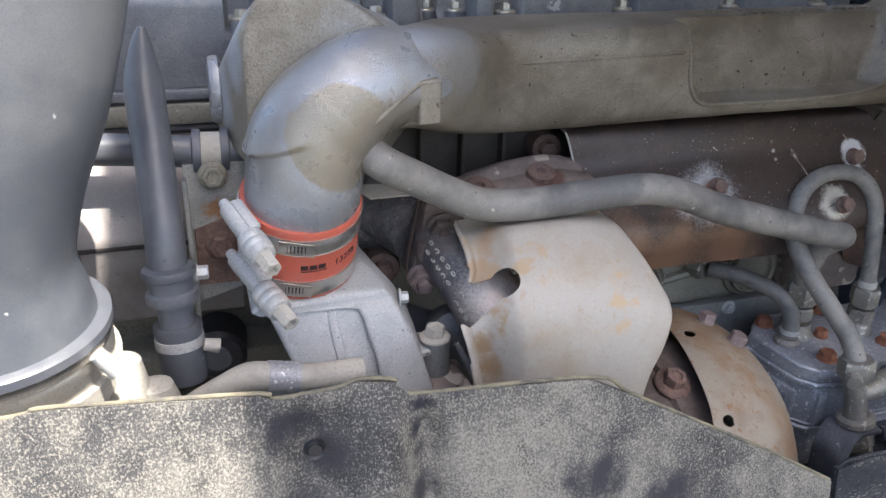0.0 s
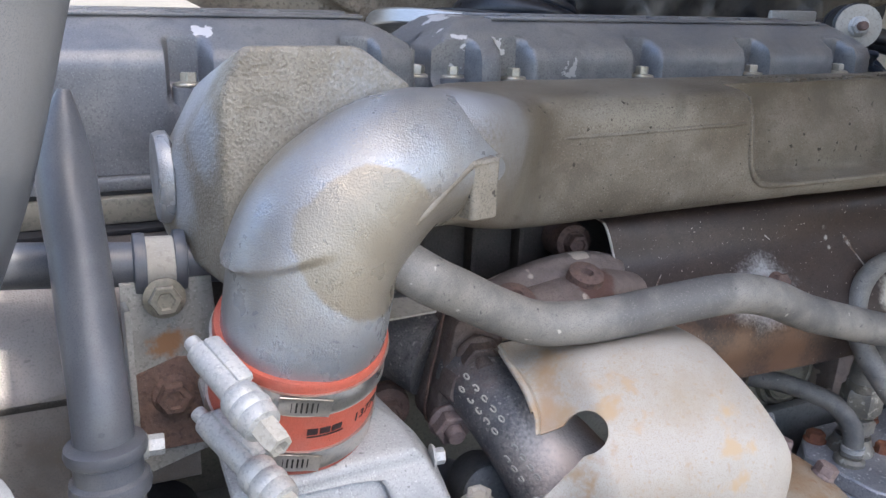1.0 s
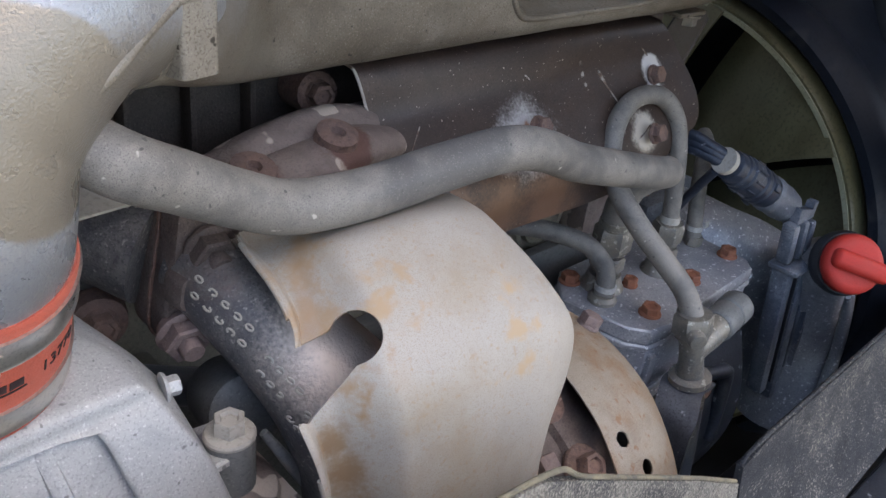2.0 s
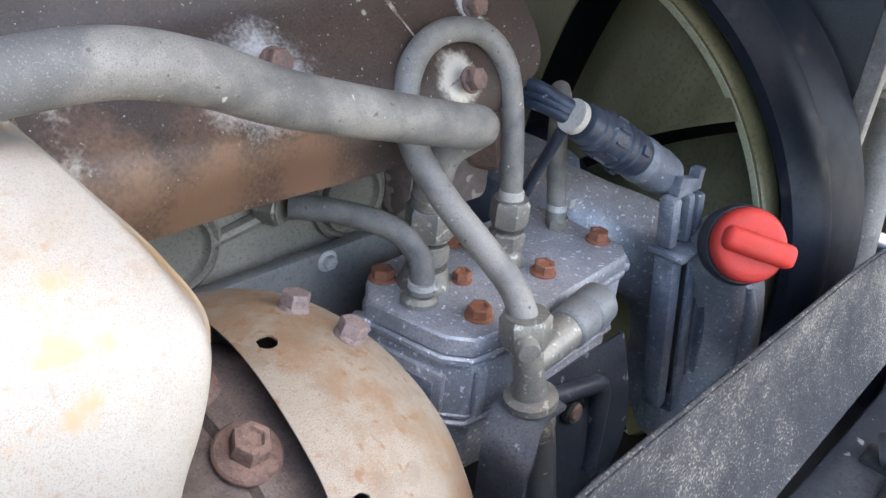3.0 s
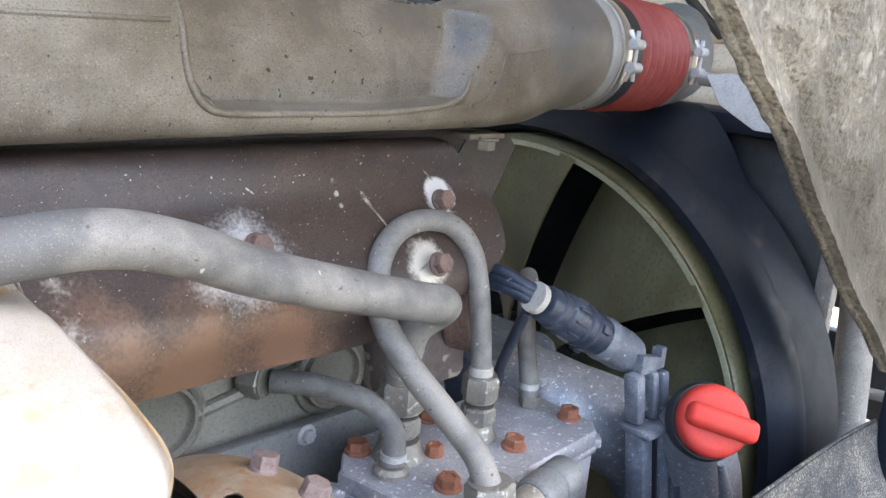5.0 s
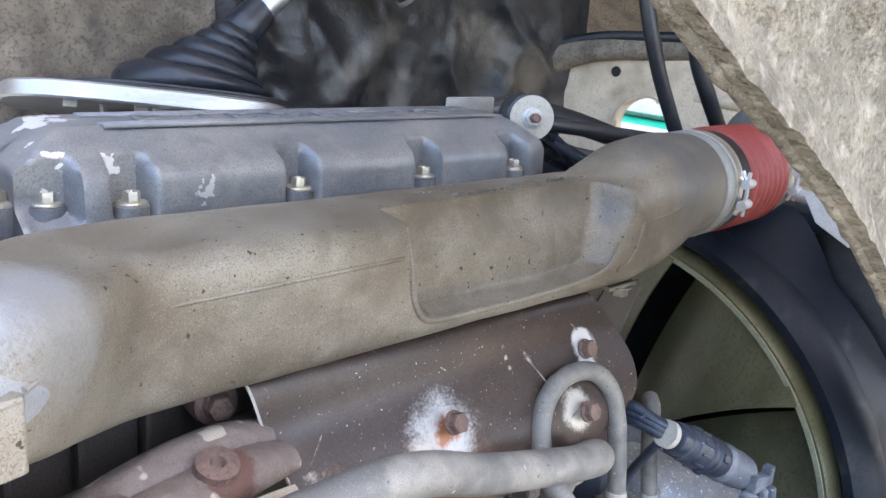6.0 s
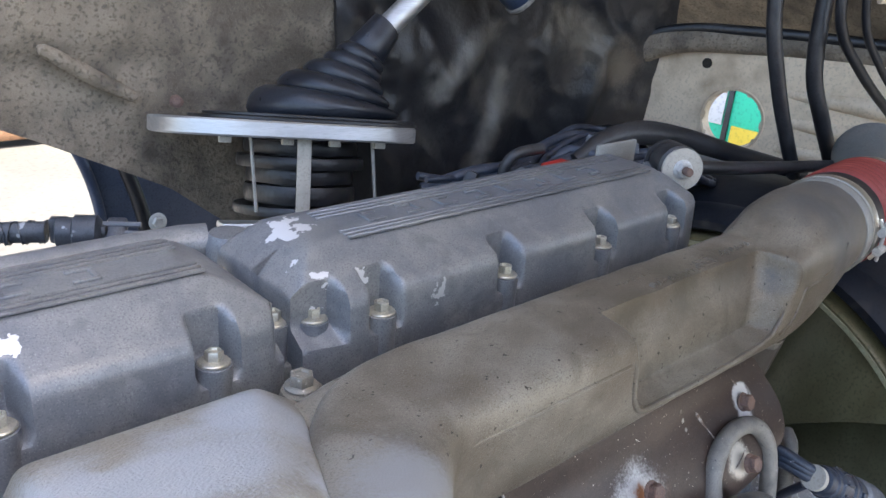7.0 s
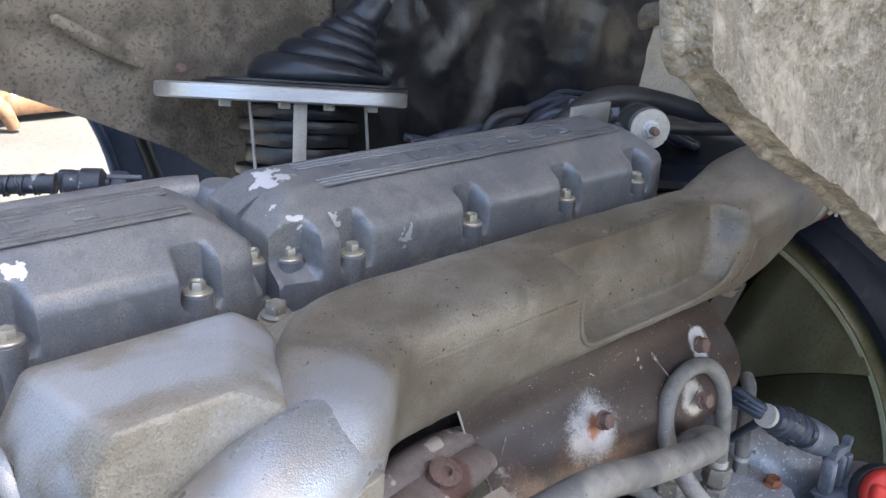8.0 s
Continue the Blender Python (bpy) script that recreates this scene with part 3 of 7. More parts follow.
def solid(name, g, mat, label, category, group="", kind="", angle=38):
    """A thing that is one mesh."""
    lo = np.array(g.v).min(0)
    hi = np.array(g.v).max(0)
    at = Vector(((lo[0] + hi[0]) / 2, (lo[1] + hi[1]) / 2, lo[2]))
    h = Geo()
    h.v, h.f = [tuple(Vector(p) - at) for p in g.v], g.f
    ob = new(name, mesh_of(name, h, mat, angle))
    ob.location = at
    ROOT[ob.name] = at
    return tagged(ob, label, category, group, kind)


def put(name, me, m, parent, label=""):
    """A piece that shares the mesh me, at the world pose m."""
    ob = new(name, me)
    ob.parent = parent
    ob.matrix_basis = Matrix.Translation(-ROOT[parent.name]) @ m
    ROOT[ob.name] = ROOT[parent.name]
    return tagged(ob, label)


def hexring(r, h):
    return [(r * math.cos(math.pi / 3 * k), r * math.sin(math.pi / 3 * k), h) for k in range(6)]


def bolt_geo(af, high, flange=1.6, shank=0.0, dish=True):
    """A hexagon bolt head on its washer flange, standing on z = 0."""
    r = af / math.sqrt(3)
    g = lathe([(r * flange, -shank), (r * flange, high * 0.12), (r * flange * 0.93, high * 0.22), (r * 0.9, high * 0.3)], 20)
    h = rings([hexring(r, high * 0.2), hexring(r, high * 0.9), hexring(r * 0.9, high), hexring(r * 0.62, high), hexring(r * 0.5, high * (0.86 if dish else 1.0))])
    return g.add(h.v, h.f)


def text_geo(body, size, depth):
    """The outline of words in the built-in font, as a mesh in x, y."""
    cu = bpy.data.curves.new("words", "FONT")
    cu.body, cu.size, cu.extrude, cu.align_x, cu.align_y = body, size, depth, "CENTER", "CENTER"
    ob = bpy.data.objects.new("words", cu)
    me = bpy.data.meshes.new_from_object(ob)
    g = Geo().add([v.co[:] for v in me.vertices], [tuple(p.vertices) for p in me.polygons])
    bpy.data.objects.remove(ob)
    bpy.data.curves.remove(cu)
    bpy.data.meshes.remove(me)
    return g


# ---- the yard and what closes the place ----
def build_ground():
    g = Geo().add([(-150, -150, 0), (150, -150, 0), (150, 150, 0), (-150, 150, 0)], [(0, 1, 2, 3)])
    solid("ground", g, M_CONC, "pale sunlit concrete yard", "ground", kind="structure")


def build_floor_blocker():
    # no real part: added to keep the gaps under the engine dark
    g = span(-0.8, 1.45, 0.42, 1.75, 0.60, 0.62, 0.004)
    solid("unseen_floor_blocker", g, M_PLASTIC, "unseen dark sheet added below the engine bay to block the sunlit ground", "tray", kind="structure")


def build_yard_things():
    """Rusty machinery and a green and yellow vehicle in the yard, seen through the gaps."""
    for x, y in ((1.05, 6.9), (1.95, 7.1)):
        t = thing("scrap_machine", (x, y, 0), "rusty orange-brown machinery lying in the yard", "machinery", "machines in the yard")
        part("chassis", span(x - 0.45, x + 0.20, y - 0.2, y + 0.2, 0.05, 0.20, 0.05), M_SCRAP, t)
        part("boom", tube([(x - 0.50, y, 0.30), (x - 0.2, y - 0.1, 0.40), (x + 0.12, y - 0.15, 0.36), (x + 0.34, y - 0.2, 0.20), (x + 0.42, y - 0.2, 0.03)], [0.05, 0.07, 0.075, 0.06, 0.045], 12), M_SCRAP, t)
        part("cylinder", tube([(x - 0.40, y - 0.1, 0.18), (x + 0.05, y - 0.16, 0.28)], 0.035, 10), M_TRUCK, t, "pale hydraulic cylinder")
        part("bucket", span(x - 0.62, x - 0.44, y - 0.3, y + 0.3, 0.08, 0.36, 0.06), M_SCRAP, t)
    t = thing("parked_van", (4.4, 2.6, 0), "green and yellow parked van seen through the cab opening", "van")
    part("body", span(4.0, 4.9, 1.4, 3.9, 0.624, 1.22, 0.06), M_GREEN, t)
    part("lower_skirt", span(4.01, 4.89, 1.4, 3.9, 0.30, 0.62, 0.06), M_TRUCK, t, "white lower skirt")
    part("roof", span(4.02, 4.9, 1.5, 3.8, 1.224, 2.0, 0.12), M_TRUCK, t)
    part("stripe", span(3.985, 3.998, 1.7, 2.50, 0.70, 0.99, 0.004), M_YELLOW, t)
    part("side_panel", span(3.988, 3.998, 2.56, 3.3, 0.98, 1.20, 0.004), M_TRUCK, t, "white side panel")
    part("body_line", span(3.986, 3.998, 2.52, 2.55, 0.66, 1.19, 0.003), M_PLASTIC, t)
    for dy in (1.9, 3.4):
        part("wheel", lathe([(0.15, -0.1), (0.30, -0.1), (0.32, 0), (0.30, 0.1), (0.15, 0.1)], 20, pose(4.0, dy, 0.32, 0, 90)), M_PLASTIC, t)


# ---- the engine ----
def build_block():
    t = thing("engine_block", (0.5, 1.05, 0.6), "olive-grey painted diesel engine block with round core plugs", "engine block")
    # side wall, with a step where the lower sheet begins
    prof = [(0.87, 1.26), (0.862, 1.225), (0.856, 1.20), (0.852, 1.115), (0.845, 1.105), (0.84, 1.09), (0.838, 0.75), (1.25, 0.75), (1.25, 1.26)]
    part("body", rings([[(x, y, z) for y, z in prof] for x in np.linspace(-0.45, 0.985, 24)]), M_BLOCK, t, angle=50)
    for x in (0.435, 0.622, 0.815):
        m = pose(x, 0.852, 1.152, 90)
        plug = part("core_plug", lathe([(0.0005, 0.002), (0.028, 0.002), (0.031, 0.004), (0.033, 0.0095), (0.036, 0.010), (0.0375, 0.004), (0.0375, -0.003)], 36, m), M_BLOCK, t)
        part("boss", lathe([(0.0365, -0.002), (0.038, 0.004), (0.042, 0.007), (0.046, 0.005), (0.049, -0.006)], 36, m), M_BLOCK, plug)
    part("front_cover", rings([[(x, y, z) for y, z in filleted([(0.905, 0.75), (0.905, 1.215), (0.94, 1.25), (1.25, 1.25), (1.25, 0.75)], 0.02, 4)] for x in (0.984, 1.10, 1.115)]), M_HEAD, t, "dark brown front cover")
    part("rib", tube([(0.66, 0.852, 1.148), (0.72, 0.85, 1.160), (0.77, 0.852, 1.165)], 0.007, 8), M_BLOCK, t)
    part("lower_sheet", span(0.28, 0.90, 0.822, 0.838, 0.80, 1.118, 0.003), M_SHEETGREY, t, "dark grey side sheet")
    bm = mesh_of("sheet_bolt", bolt_geo(0.013, 0.008, 1.5), M_ZINC)
    for x, z in ((0.766, 1.107), (0.655, 1.075), (0.55, 1.04)):
        put("sheet_bolt", bm, pose(x, 0.822, z, 90), t, "dusty zinc bolt")


def build_head():
    t = thing("cylinder_head", (0.4, 1.05, 1.26), "dark dusty cylinder head between block and valve covers", "cylinder head")
    part("body", span(-0.45, 1.06, 0.885, 1.115, 1.262, 1.40, 0.006), M_HEAD, t)
    part("upper_deck", span(-0.45, 1.0, 0.962, 1.112, 1.462, 1.485, 0.004), M_SHEETGREY, t)
    part("gasket_lip", span(-0.45, 1.0, 0.926, 1.12, 1.434, 1.446, 0.002), M_COVER, t)
    part("gasket", span(-0.45, 1.0, 0.929, 1.118, 1.430, 1.4335, 0.0005), M_PLASTIC, t, "black gasket line")
    part("top_step", span(-0.45, 1.0, 0.922, 1.12, 1.405, 1.4295, 0.003), M_BLOCK, t)
    part("slot_line", span(-0.45, 0.25, 0.905, 0.93, 1.4005, 1.4048, 0.0005), M_PLASTIC, t)
    part("middle_step", span(-0.45, 0.25, 0.893, 0.96, 1.348, 1.3998, 0.004), M_SHEETGREY, t)
    for x in (0.30, 0.355, 0.41):
        part("rib", span(x, x + 0.006, 0.868, 0.89, 1.30, 1.44, 0.002), M_HEAD, t)


COVER = [(0.934, 1.447), (0.934, 1.50), (0.937, 1.543), (0.942, 1.5525), (0.955, 1.559), (0.995, 1.5765), (1.004, 1.5800), (1.014, 1.5812),
         (1.076, 1.5812), (1.090, 1.577), (1.105, 1.560), (1.113, 1.535), (1.116, 1.447)]


def cover_geo(x0, x1, bolts, taper0, taper1):
    """A cast cover: a swept profile, tapered at its ends, with round-topped pockets over the bolts on its front."""
    prof = []
    for (a, b), (c, d) in zip(COVER[:-1], COVER[1:]):
        n = max(1, int(math.hypot(c - a, d - b) / 0.006))
        prof += [(a + (c - a) * k / n, b + (d - b) * k / n) for k in range(n)]
    prof.append(COVER[-1])
    secs = []
    for x in np.linspace(x0, x1, int((x1 - x0) / 0.0032)):
        e = min((x - x0) / taper0, (x1 - x) / taper1, 1.0)
        cut = 0.030 * (1 - e) ** 1.6 if e < 1 else 0.0
        ring = []
        for y, z in prof:
            top = 1.5805 - cut
            y2 = y + 0.35 * cut * (1 if y < 1.03 else -1)
            z2 = min(z, top)
            if z2 < z:
                y2 += 0.0
            if y < 1.0:
                for xb in bolts:
                    d = abs(x - xb)
                    ztop = 1.577 - 30.0 * d * d
                    k = (1 - ramp(d, 0.0135, 0.0205)) * (1 - ramp(z2, ztop - 0.010, ztop + 0.002)) * ramp(z2, 1.505, 1.521)
                    y2 = y2 + (max(0.966, y2) - y2) * k
            ring.append((x, y2, z2))
        secs.append(ring)
    return rings(secs)


def build_valve_covers():
    bolt = mesh_of("cover_bolt", bolt_geo(0.0135, 0.0115, 1.75), M_BOLT)
    rng = random.Random(3)
    for label, x0, x1, bolts, extra, t0, t1 in (
            ("dark grey valve cover with worn paint beside the intake chamber", -0.32, 0.328, (-0.22, -0.06, 0.10, 0.262), ((0.338, 0.982),), 0.05, 0.06),
            ("dark grey valve cover with chipped paint at its rear corner", 0.347, 0.975, (0.434, 0.602, 0.768, 0.916), ((0.372, 0.968), (0.352, 1.085)), 0.055, 0.03)):
        t = thing("valve_cover", ((x0 + x1) / 2, 1.08, 1.492), label, "valve cover", "valve covers")
        part("body", cover_geo(x0, x1, bolts + tuple(e[0] for e in extra), t0, t1), M_COVER, t, angle=50)
        for y in (0.999, 1.007, 1.015, 1.056, 1.064, 1.072):
            part("rib", span(x0 + 0.085, x1 - 0.045, y - 0.0022, y + 0.0022, 1.579, 1.5825, 0.001, 1), M_COVER, t)
        # raised bars where the cast lettering cannot be read
        for k in range(8):
            xa = x0 + 0.14 + k * (x1 - x0 - 0.22) / 8
            part("cast_letter", rbox(0.022, 0.005, 0.0034, 0.0012, pose(xa, 1.046, 1.5815)), M_COVER, t)
            part("cast_letter", rbox(0.022, 0.005, 0.0034, 0.0012, pose(xa, 1.025, 1.5815)), M_COVER, t)
            part("cast_letter", rbox(0.005, 0.026, 0.0034, 0.0012, pose(xa + (0.009 if k % 2 else -0.009), 1.0355, 1.5815)), M_COVER, t)
        for xb, yb in [(b, 0.945) for b in bolts] + list(extra):
            b = put("cover_bolt", bolt, pose(xb, yb, 1.5225, rng.uniform(-3, 3), rng.uniform(-3, 3), rng.uniform(0, 60)), t, "yellowish zinc flange bolt")
            part("bolt_boss", lathe([(0.0150, 1.43), (0.0148, 1.5220), (0.0135, 1.5225), (0.0005, 1.5226)], 28, pose(xb, yb, 0)), M_COVER, t)
    t = thing("flywheel_side_casting", (0.36, 1.26, 1.45), "grey casting with a rounded lug beside the valve covers", "engine casting")
    part("rail", tube([(-0.3, 1.16, 1.535), (0.28, 1.16, 1.535), (0.36, 1.15, 1.535)], 0.022, 14), M_COVER, t)
    part("lug", lathe([(0.026, 1.45), (0.026, 1.54), (0.02, 1.552), (0.006, 1.554)], 20, pose(0.375, 1.13, 0)), M_COVER, t)


def manifold_geo():
    """Runner and bend as one skin, from the round front end back to the turn into the elbow."""
    keys = [  # x, y, z of the centre, half width across and up, squareness
        (1.185, 0.8555, 1.5020, 0.0690, 0.0690, 2.0), (1.14, 0.851, 1.5025, 0.0705, 0.0715, 2.0), (1.09, 0.846, 1.5015, 0.0725, 0.0750, 2.1), (1.04, 0.838, 1.4965, 0.0715, 0.0755, 2.5), (1.00, 0.831, 1.489, 0.0680, 0.0725, 3.0),
        (0.965, 0.826, 1.482, 0.0640, 0.065, 4.0), (0.935, 0.8235, 1.477, 0.0605, 0.059, 5.2), (0.90, 0.8240, 1.4765, 0.0600, 0.0580, 6.0), (0.85, 0.8243, 1.4762, 0.0602, 0.0580, 6.0), (0.77, 0.8248, 1.4756, 0.0605, 0.0580, 6.0), (0.68, 0.8252, 1.475, 0.0608, 0.0580, 6.0), (0.60, 0.8252, 1.4745, 0.0608, 0.0582, 6.0),
        (0.53, 0.8248, 1.4741, 0.0604, 0.0588, 6.0), (0.47, 0.8243, 1.4738, 0.0600, 0.0594, 6.0), (0.425, 0.8239, 1.4735, 0.0597, 0.0598, 6.0), (0.392, 0.8230, 1.4735, 0.0595, 0.0600, 6.0), (0.366, 0.8195, 1.4740, 0.0592, 0.0598, 6.0), (0.342, 0.8110, 1.4757, 0.0585, 0.0592, 5.8), (0.320, 0.796, 1.4785, 0.0568, 0.0580, 5.4), (0.296, 0.771, 1.4840, 0.0535, 0.0555, 4.8),
        (0.270, 0.737, 1.4930, 0.0490, 0.0515, 4.0), (0.240, 0.7055, 1.5030, 0.0475, 0.0480, 3.0), (0.215, 0.690, 1.5055, 0.0465, 0.0470, 2.3)]
    g = swept(keys, 200, 440)
    out = []
    for x, y, z in g.v:
        if y < 0.824 and 0.59 < x < 0.96:  # the recess in the front face, open towards the top
            left = 0.597 + 0.009 * (1 - ramp(z, 1.47, 1.53)) + 0.024 * (1 - ramp(z, 1.438, 1.466))
            right = 0.928 - 0.030 * (1 - ramp(z, 1.445, 1.52))
            inx = ramp(x, left, left + 0.005) * (1 - ramp(x, right - 0.024, right))
            foot = 1.438 + 0.009 * ramp(x, 0.80, 0.92)
            back = 0.7960 + 0.020 * ramp(z, 1.465, 1.530)
            y += inx * ramp(z, foot - 0.001, foot + 0.006) * max(0.0, back - y)
        y -= 0.0014 * noise.noise(Vector((x * 22, z * 22, 1.0)))
        out.append((x, y, z + 0.0010 * noise.noise(Vector((x * 18, y * 18, 6.0)))))
    g.v = out
    return g


def chamber_geo():
    """The mixing chamber: a cast box that falls towards the head, chamfered at its rear end and slanted beside the runner."""
    secs = []
    for y, inset in ((0.7005, 0.0055), (0.7010, 0.0030), (0.7022, 0.0012), (0.7045, 0.0), (0.74, 0), (0.78, 0), (0.82, 0), (0.86, 0), (0.885, 0.001), (0.895, 0.005), (0.900, 0.012), (0.901, 0.03)):
        top = 1.5815 - 0.285 * (y - 0.705) - inset
        deep = min(1.0, max(0.0, (y - 0.70) / 0.11))
        left, right, low = 0.084 - 0.024 * deep + inset, 0.214 + 0.50 * (y - 0.70) - inset, 1.418 + inset
        poly = [(left, low), (left, top - 0.030 - 0.034 * deep), (left + 0.014 + 0.020 * deep, top), (right - 0.040, top), (right, top - 0.028), (right, low)]
        secs.append([(x, y, z) for x, z in filleted(poly, 0.008, 7)])
    return rings(secs)


def build_manifold():
    t = thing("intake_manifold", (0.6, 0.85, 1.41), "dusty cast aluminium intake manifold with a long boxy runner", "intake manifold")
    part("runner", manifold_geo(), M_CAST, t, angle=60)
    part("end_collar", lathe([(0.0665, 0), (0.0715, 0.001), (0.0735, 0.006), (0.0735, 0.020), (0.0720, 0.024), (0.069, 0.026), (0.069, 0.05)], 48, along((1.150, 0.8515, 1.5025), (1.19, 0.8555, 1.5020))), M_PLATEGREY, t)
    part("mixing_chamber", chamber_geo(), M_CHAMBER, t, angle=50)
    port = part("side_port", lathe([(0.020, 0.0), (0.026, -0.001), (0.034, 0.0), (0.036, 0.004), (0.036, 0.010), (0.028, 0.014), (0.028, 0.05)], 32, pose(0.054, 0.825, 1.470, 0, 90)), M_ELBOW, t)
    part("port_plug", lathe([(0.001, 0.004), (0.021, 0.003), (0.022, 0.01)], 24, pose(0.054, 0.825, 1.470, 0, 90)), M_IRON, port)
    # the elbow turns down into the red sleeve
    path = [(0.1252, 0.680, 1.374), (0.1264, 0.6695, 1.404), (0.1285, 0.6660, 1.4235), (0.1328, 0.6675, 1.4465), (0.1420, 0.671, 1.4640), (0.158, 0.674, 1.4810), (0.181, 0.677, 1.4985), (0.208, 0.686, 1.5065), (0.234, 0.700, 1.5035), (0.258, 0.722, 1.496)]
    skin = tube(path, [0.0566, 0.0568, 0.0568, 0.0570, 0.0565, 0.0555, 0.0516, 0.0489, 0.0480, 0.046], 96, 200)
    moved = []
    for x, y, z in skin.v:  # below the ledge the casting stands back
        step = 1.451 + 0.33 * (x - 0.0735)
        k = ramp(step - z, -0.0008, 0.0016) * (1 - ramp(x, 0.112, 0.138)) * (1 - ramp(y, 0.69, 0.72)) - 0.5 * ramp(step + 0.012 - z, 0.0, 0.012) * (1 - ramp(step - z, -0.0008, 0.0016)) * (1 - ramp(x, 0.105, 0.135)) * (1 - ramp(y, 0.69, 0.72))
        d = Vector((0.132 - x, 0.668 - y, 0)).normalized() * 0.0030 * k
        moved.append((x + d.x, y + d.y, z))
    skin.v = moved
    part("elbow", skin, M_ELBOW, t, angle=60)
    lug = rings([filleted3(0.024, 0.034, z, pose(0.2440, 0.6735, 0, 0, 0, 12)) for z in (1.4715, 1.4725, 1.49, 1.5110, 1.5120)])
    part("flat_lug", lug, M_CAST, t)
    part("lug_rim", rbox(0.030, 0.012, 0.006, 0.0025, pose(0.2440, 0.6530, 1.5105, 0, 0, 12)), M_CAST, t)
    part("casting_seam", tube([(0.182, 0.6290, 1.474), (0.197, 0.6325, 1.486), (0.216, 0.6400, 1.499), (0.236, 0.6470, 1.510)], [0.002, 0.0042, 0.0042, 0.003], 10, 30), M_CAST, t)
    part("casting_seam", tube([(0.262, 0.661, 1.5105), (0.280, 0.682, 1.5085), (0.300, 0.707, 1.506), (0.322, 0.7380, 1.504), (0.345, 0.7600, 1.5035), (0.358, 0.7640, 1.5005), (0.372, 0.7645, 1.4975), (0.50, 0.7645, 1.500), (0.590, 0.7645, 1.502)], 0.0022, 8, 90), M_CAST, t)
    part("casting_seam", tube([(1.062, 0.7715, 1.528), (1.050, 0.7690, 1.514), (1.030, 0.7670, 1.508), (1.0, 0.7635, 1.5015), (0.965, 0.7620, 1.4970), (0.944, 0.7625, 1.4945), (0.940, 0.7630, 1.480), (0.934, 0.7630, 1.462), (0.922, 0.7635, 1.449), (0.905, 0.7640, 1.443)], 0.0019, 8, 90), M_CAST, t)
    part("recess_rim", tube([(0.5945, 0.7690, 1.527), (0.5985, 0.7655, 1.503), (0.6020, 0.7650, 1.476), (0.6070, 0.7650, 1.458), (0.6170, 0.7650, 1.444), (0.636, 0.7650, 1.4375), (0.70, 0.7652, 1.4365), (0.80, 0.7650, 1.4375), (0.868, 0.7645, 1.4440), (0.892, 0.7640, 1.456), (0.902, 0.7640, 1.475)], [0.0015, 0.003, 0.0034, 0.0034, 0.0034, 0.0034, 0.0030, 0.0030, 0.0030, 0.0026, 0.0012], 10, 90), M_CAST, t)
    rng = random.Random(21)
    for k in range(9):
        part("cast_letter", rbox(0.0060, 0.0022, 0.0022, 0.0007, pose(0.668 + 0.0095 * k, 0.846, 1.5335, 0, 0, rng.choice((0, 90, 20)))), M_CAST, t)
    for k in range(18):
        part("cast_letter", rbox(0.0075, 0.0022, 0.0030, 0.0008, pose(0.700 + 0.0055 * k, 0.824 + 0.003 * (k % 2), 1.5335, 0, 0, rng.choice((80, 100, 15, 60)))), M_CAST, t)
    for k in range(12):
        part("cast_letter", rbox(0.0075, 0.0022, 0.0030, 0.0008, pose(0.850 + 0.0058 * k, 0.832 + 0.003 * (k % 2), 1.5350, 0, 0, rng.choice((80, 100, 15, 60)))), M_CAST, t)
    for dx, dy, sx, sy in ((-0.015, 0, 0.002, 0.014), (0.015, 0, 0.002, 0.014), (0, 0.007, 0.03, 0.002), (0, -0.007, 0.03, 0.002), (0, 0, 0.014, 0.003)):
        part("cast_frame", rbox(sx, sy, 0.0024, 0.0006, pose(0.812 + dx, 0.83 + dy, 1.5345)), M_CAST, t)
    mb = mesh_of("manifold_bolt", bolt_geo(0.019, 0.013, 1.35), M_FITTING)
    put("manifold_bolt", mb, pose(0.322, 0.908, 1.4985), t, "dusty zinc bolt")
    part("bolt_lug", lathe([(0.022, 1.42), (0.021, 1.485), (0.018, 1.497), (0.012, 1.498)], 28, pose(0.322, 0.906, 0)), M_CAST, t)
    part("web", rings([[(x, y, z) for y, z in filleted([(0.80, 1.42), (0.80, top), (0.875, top - 0.004), (0.888, top - 0.022), (0.888, 1.42)], 0.012, 5)] for x, top in ((0.275, 1.5135), (0.300, 1.5165), (0.325, 1.524), (0.360, 1.5290))]), M_CAST, t, angle=60)
    part("foot_bracket", rbox(0.055, 0.03, 0.006, 0.002, pose(0.955, 0.80, 1.409)), M_CAST, t)
    put("manifold_bolt", mb, pose(0.965, 0.797, 1.406, 180), t)


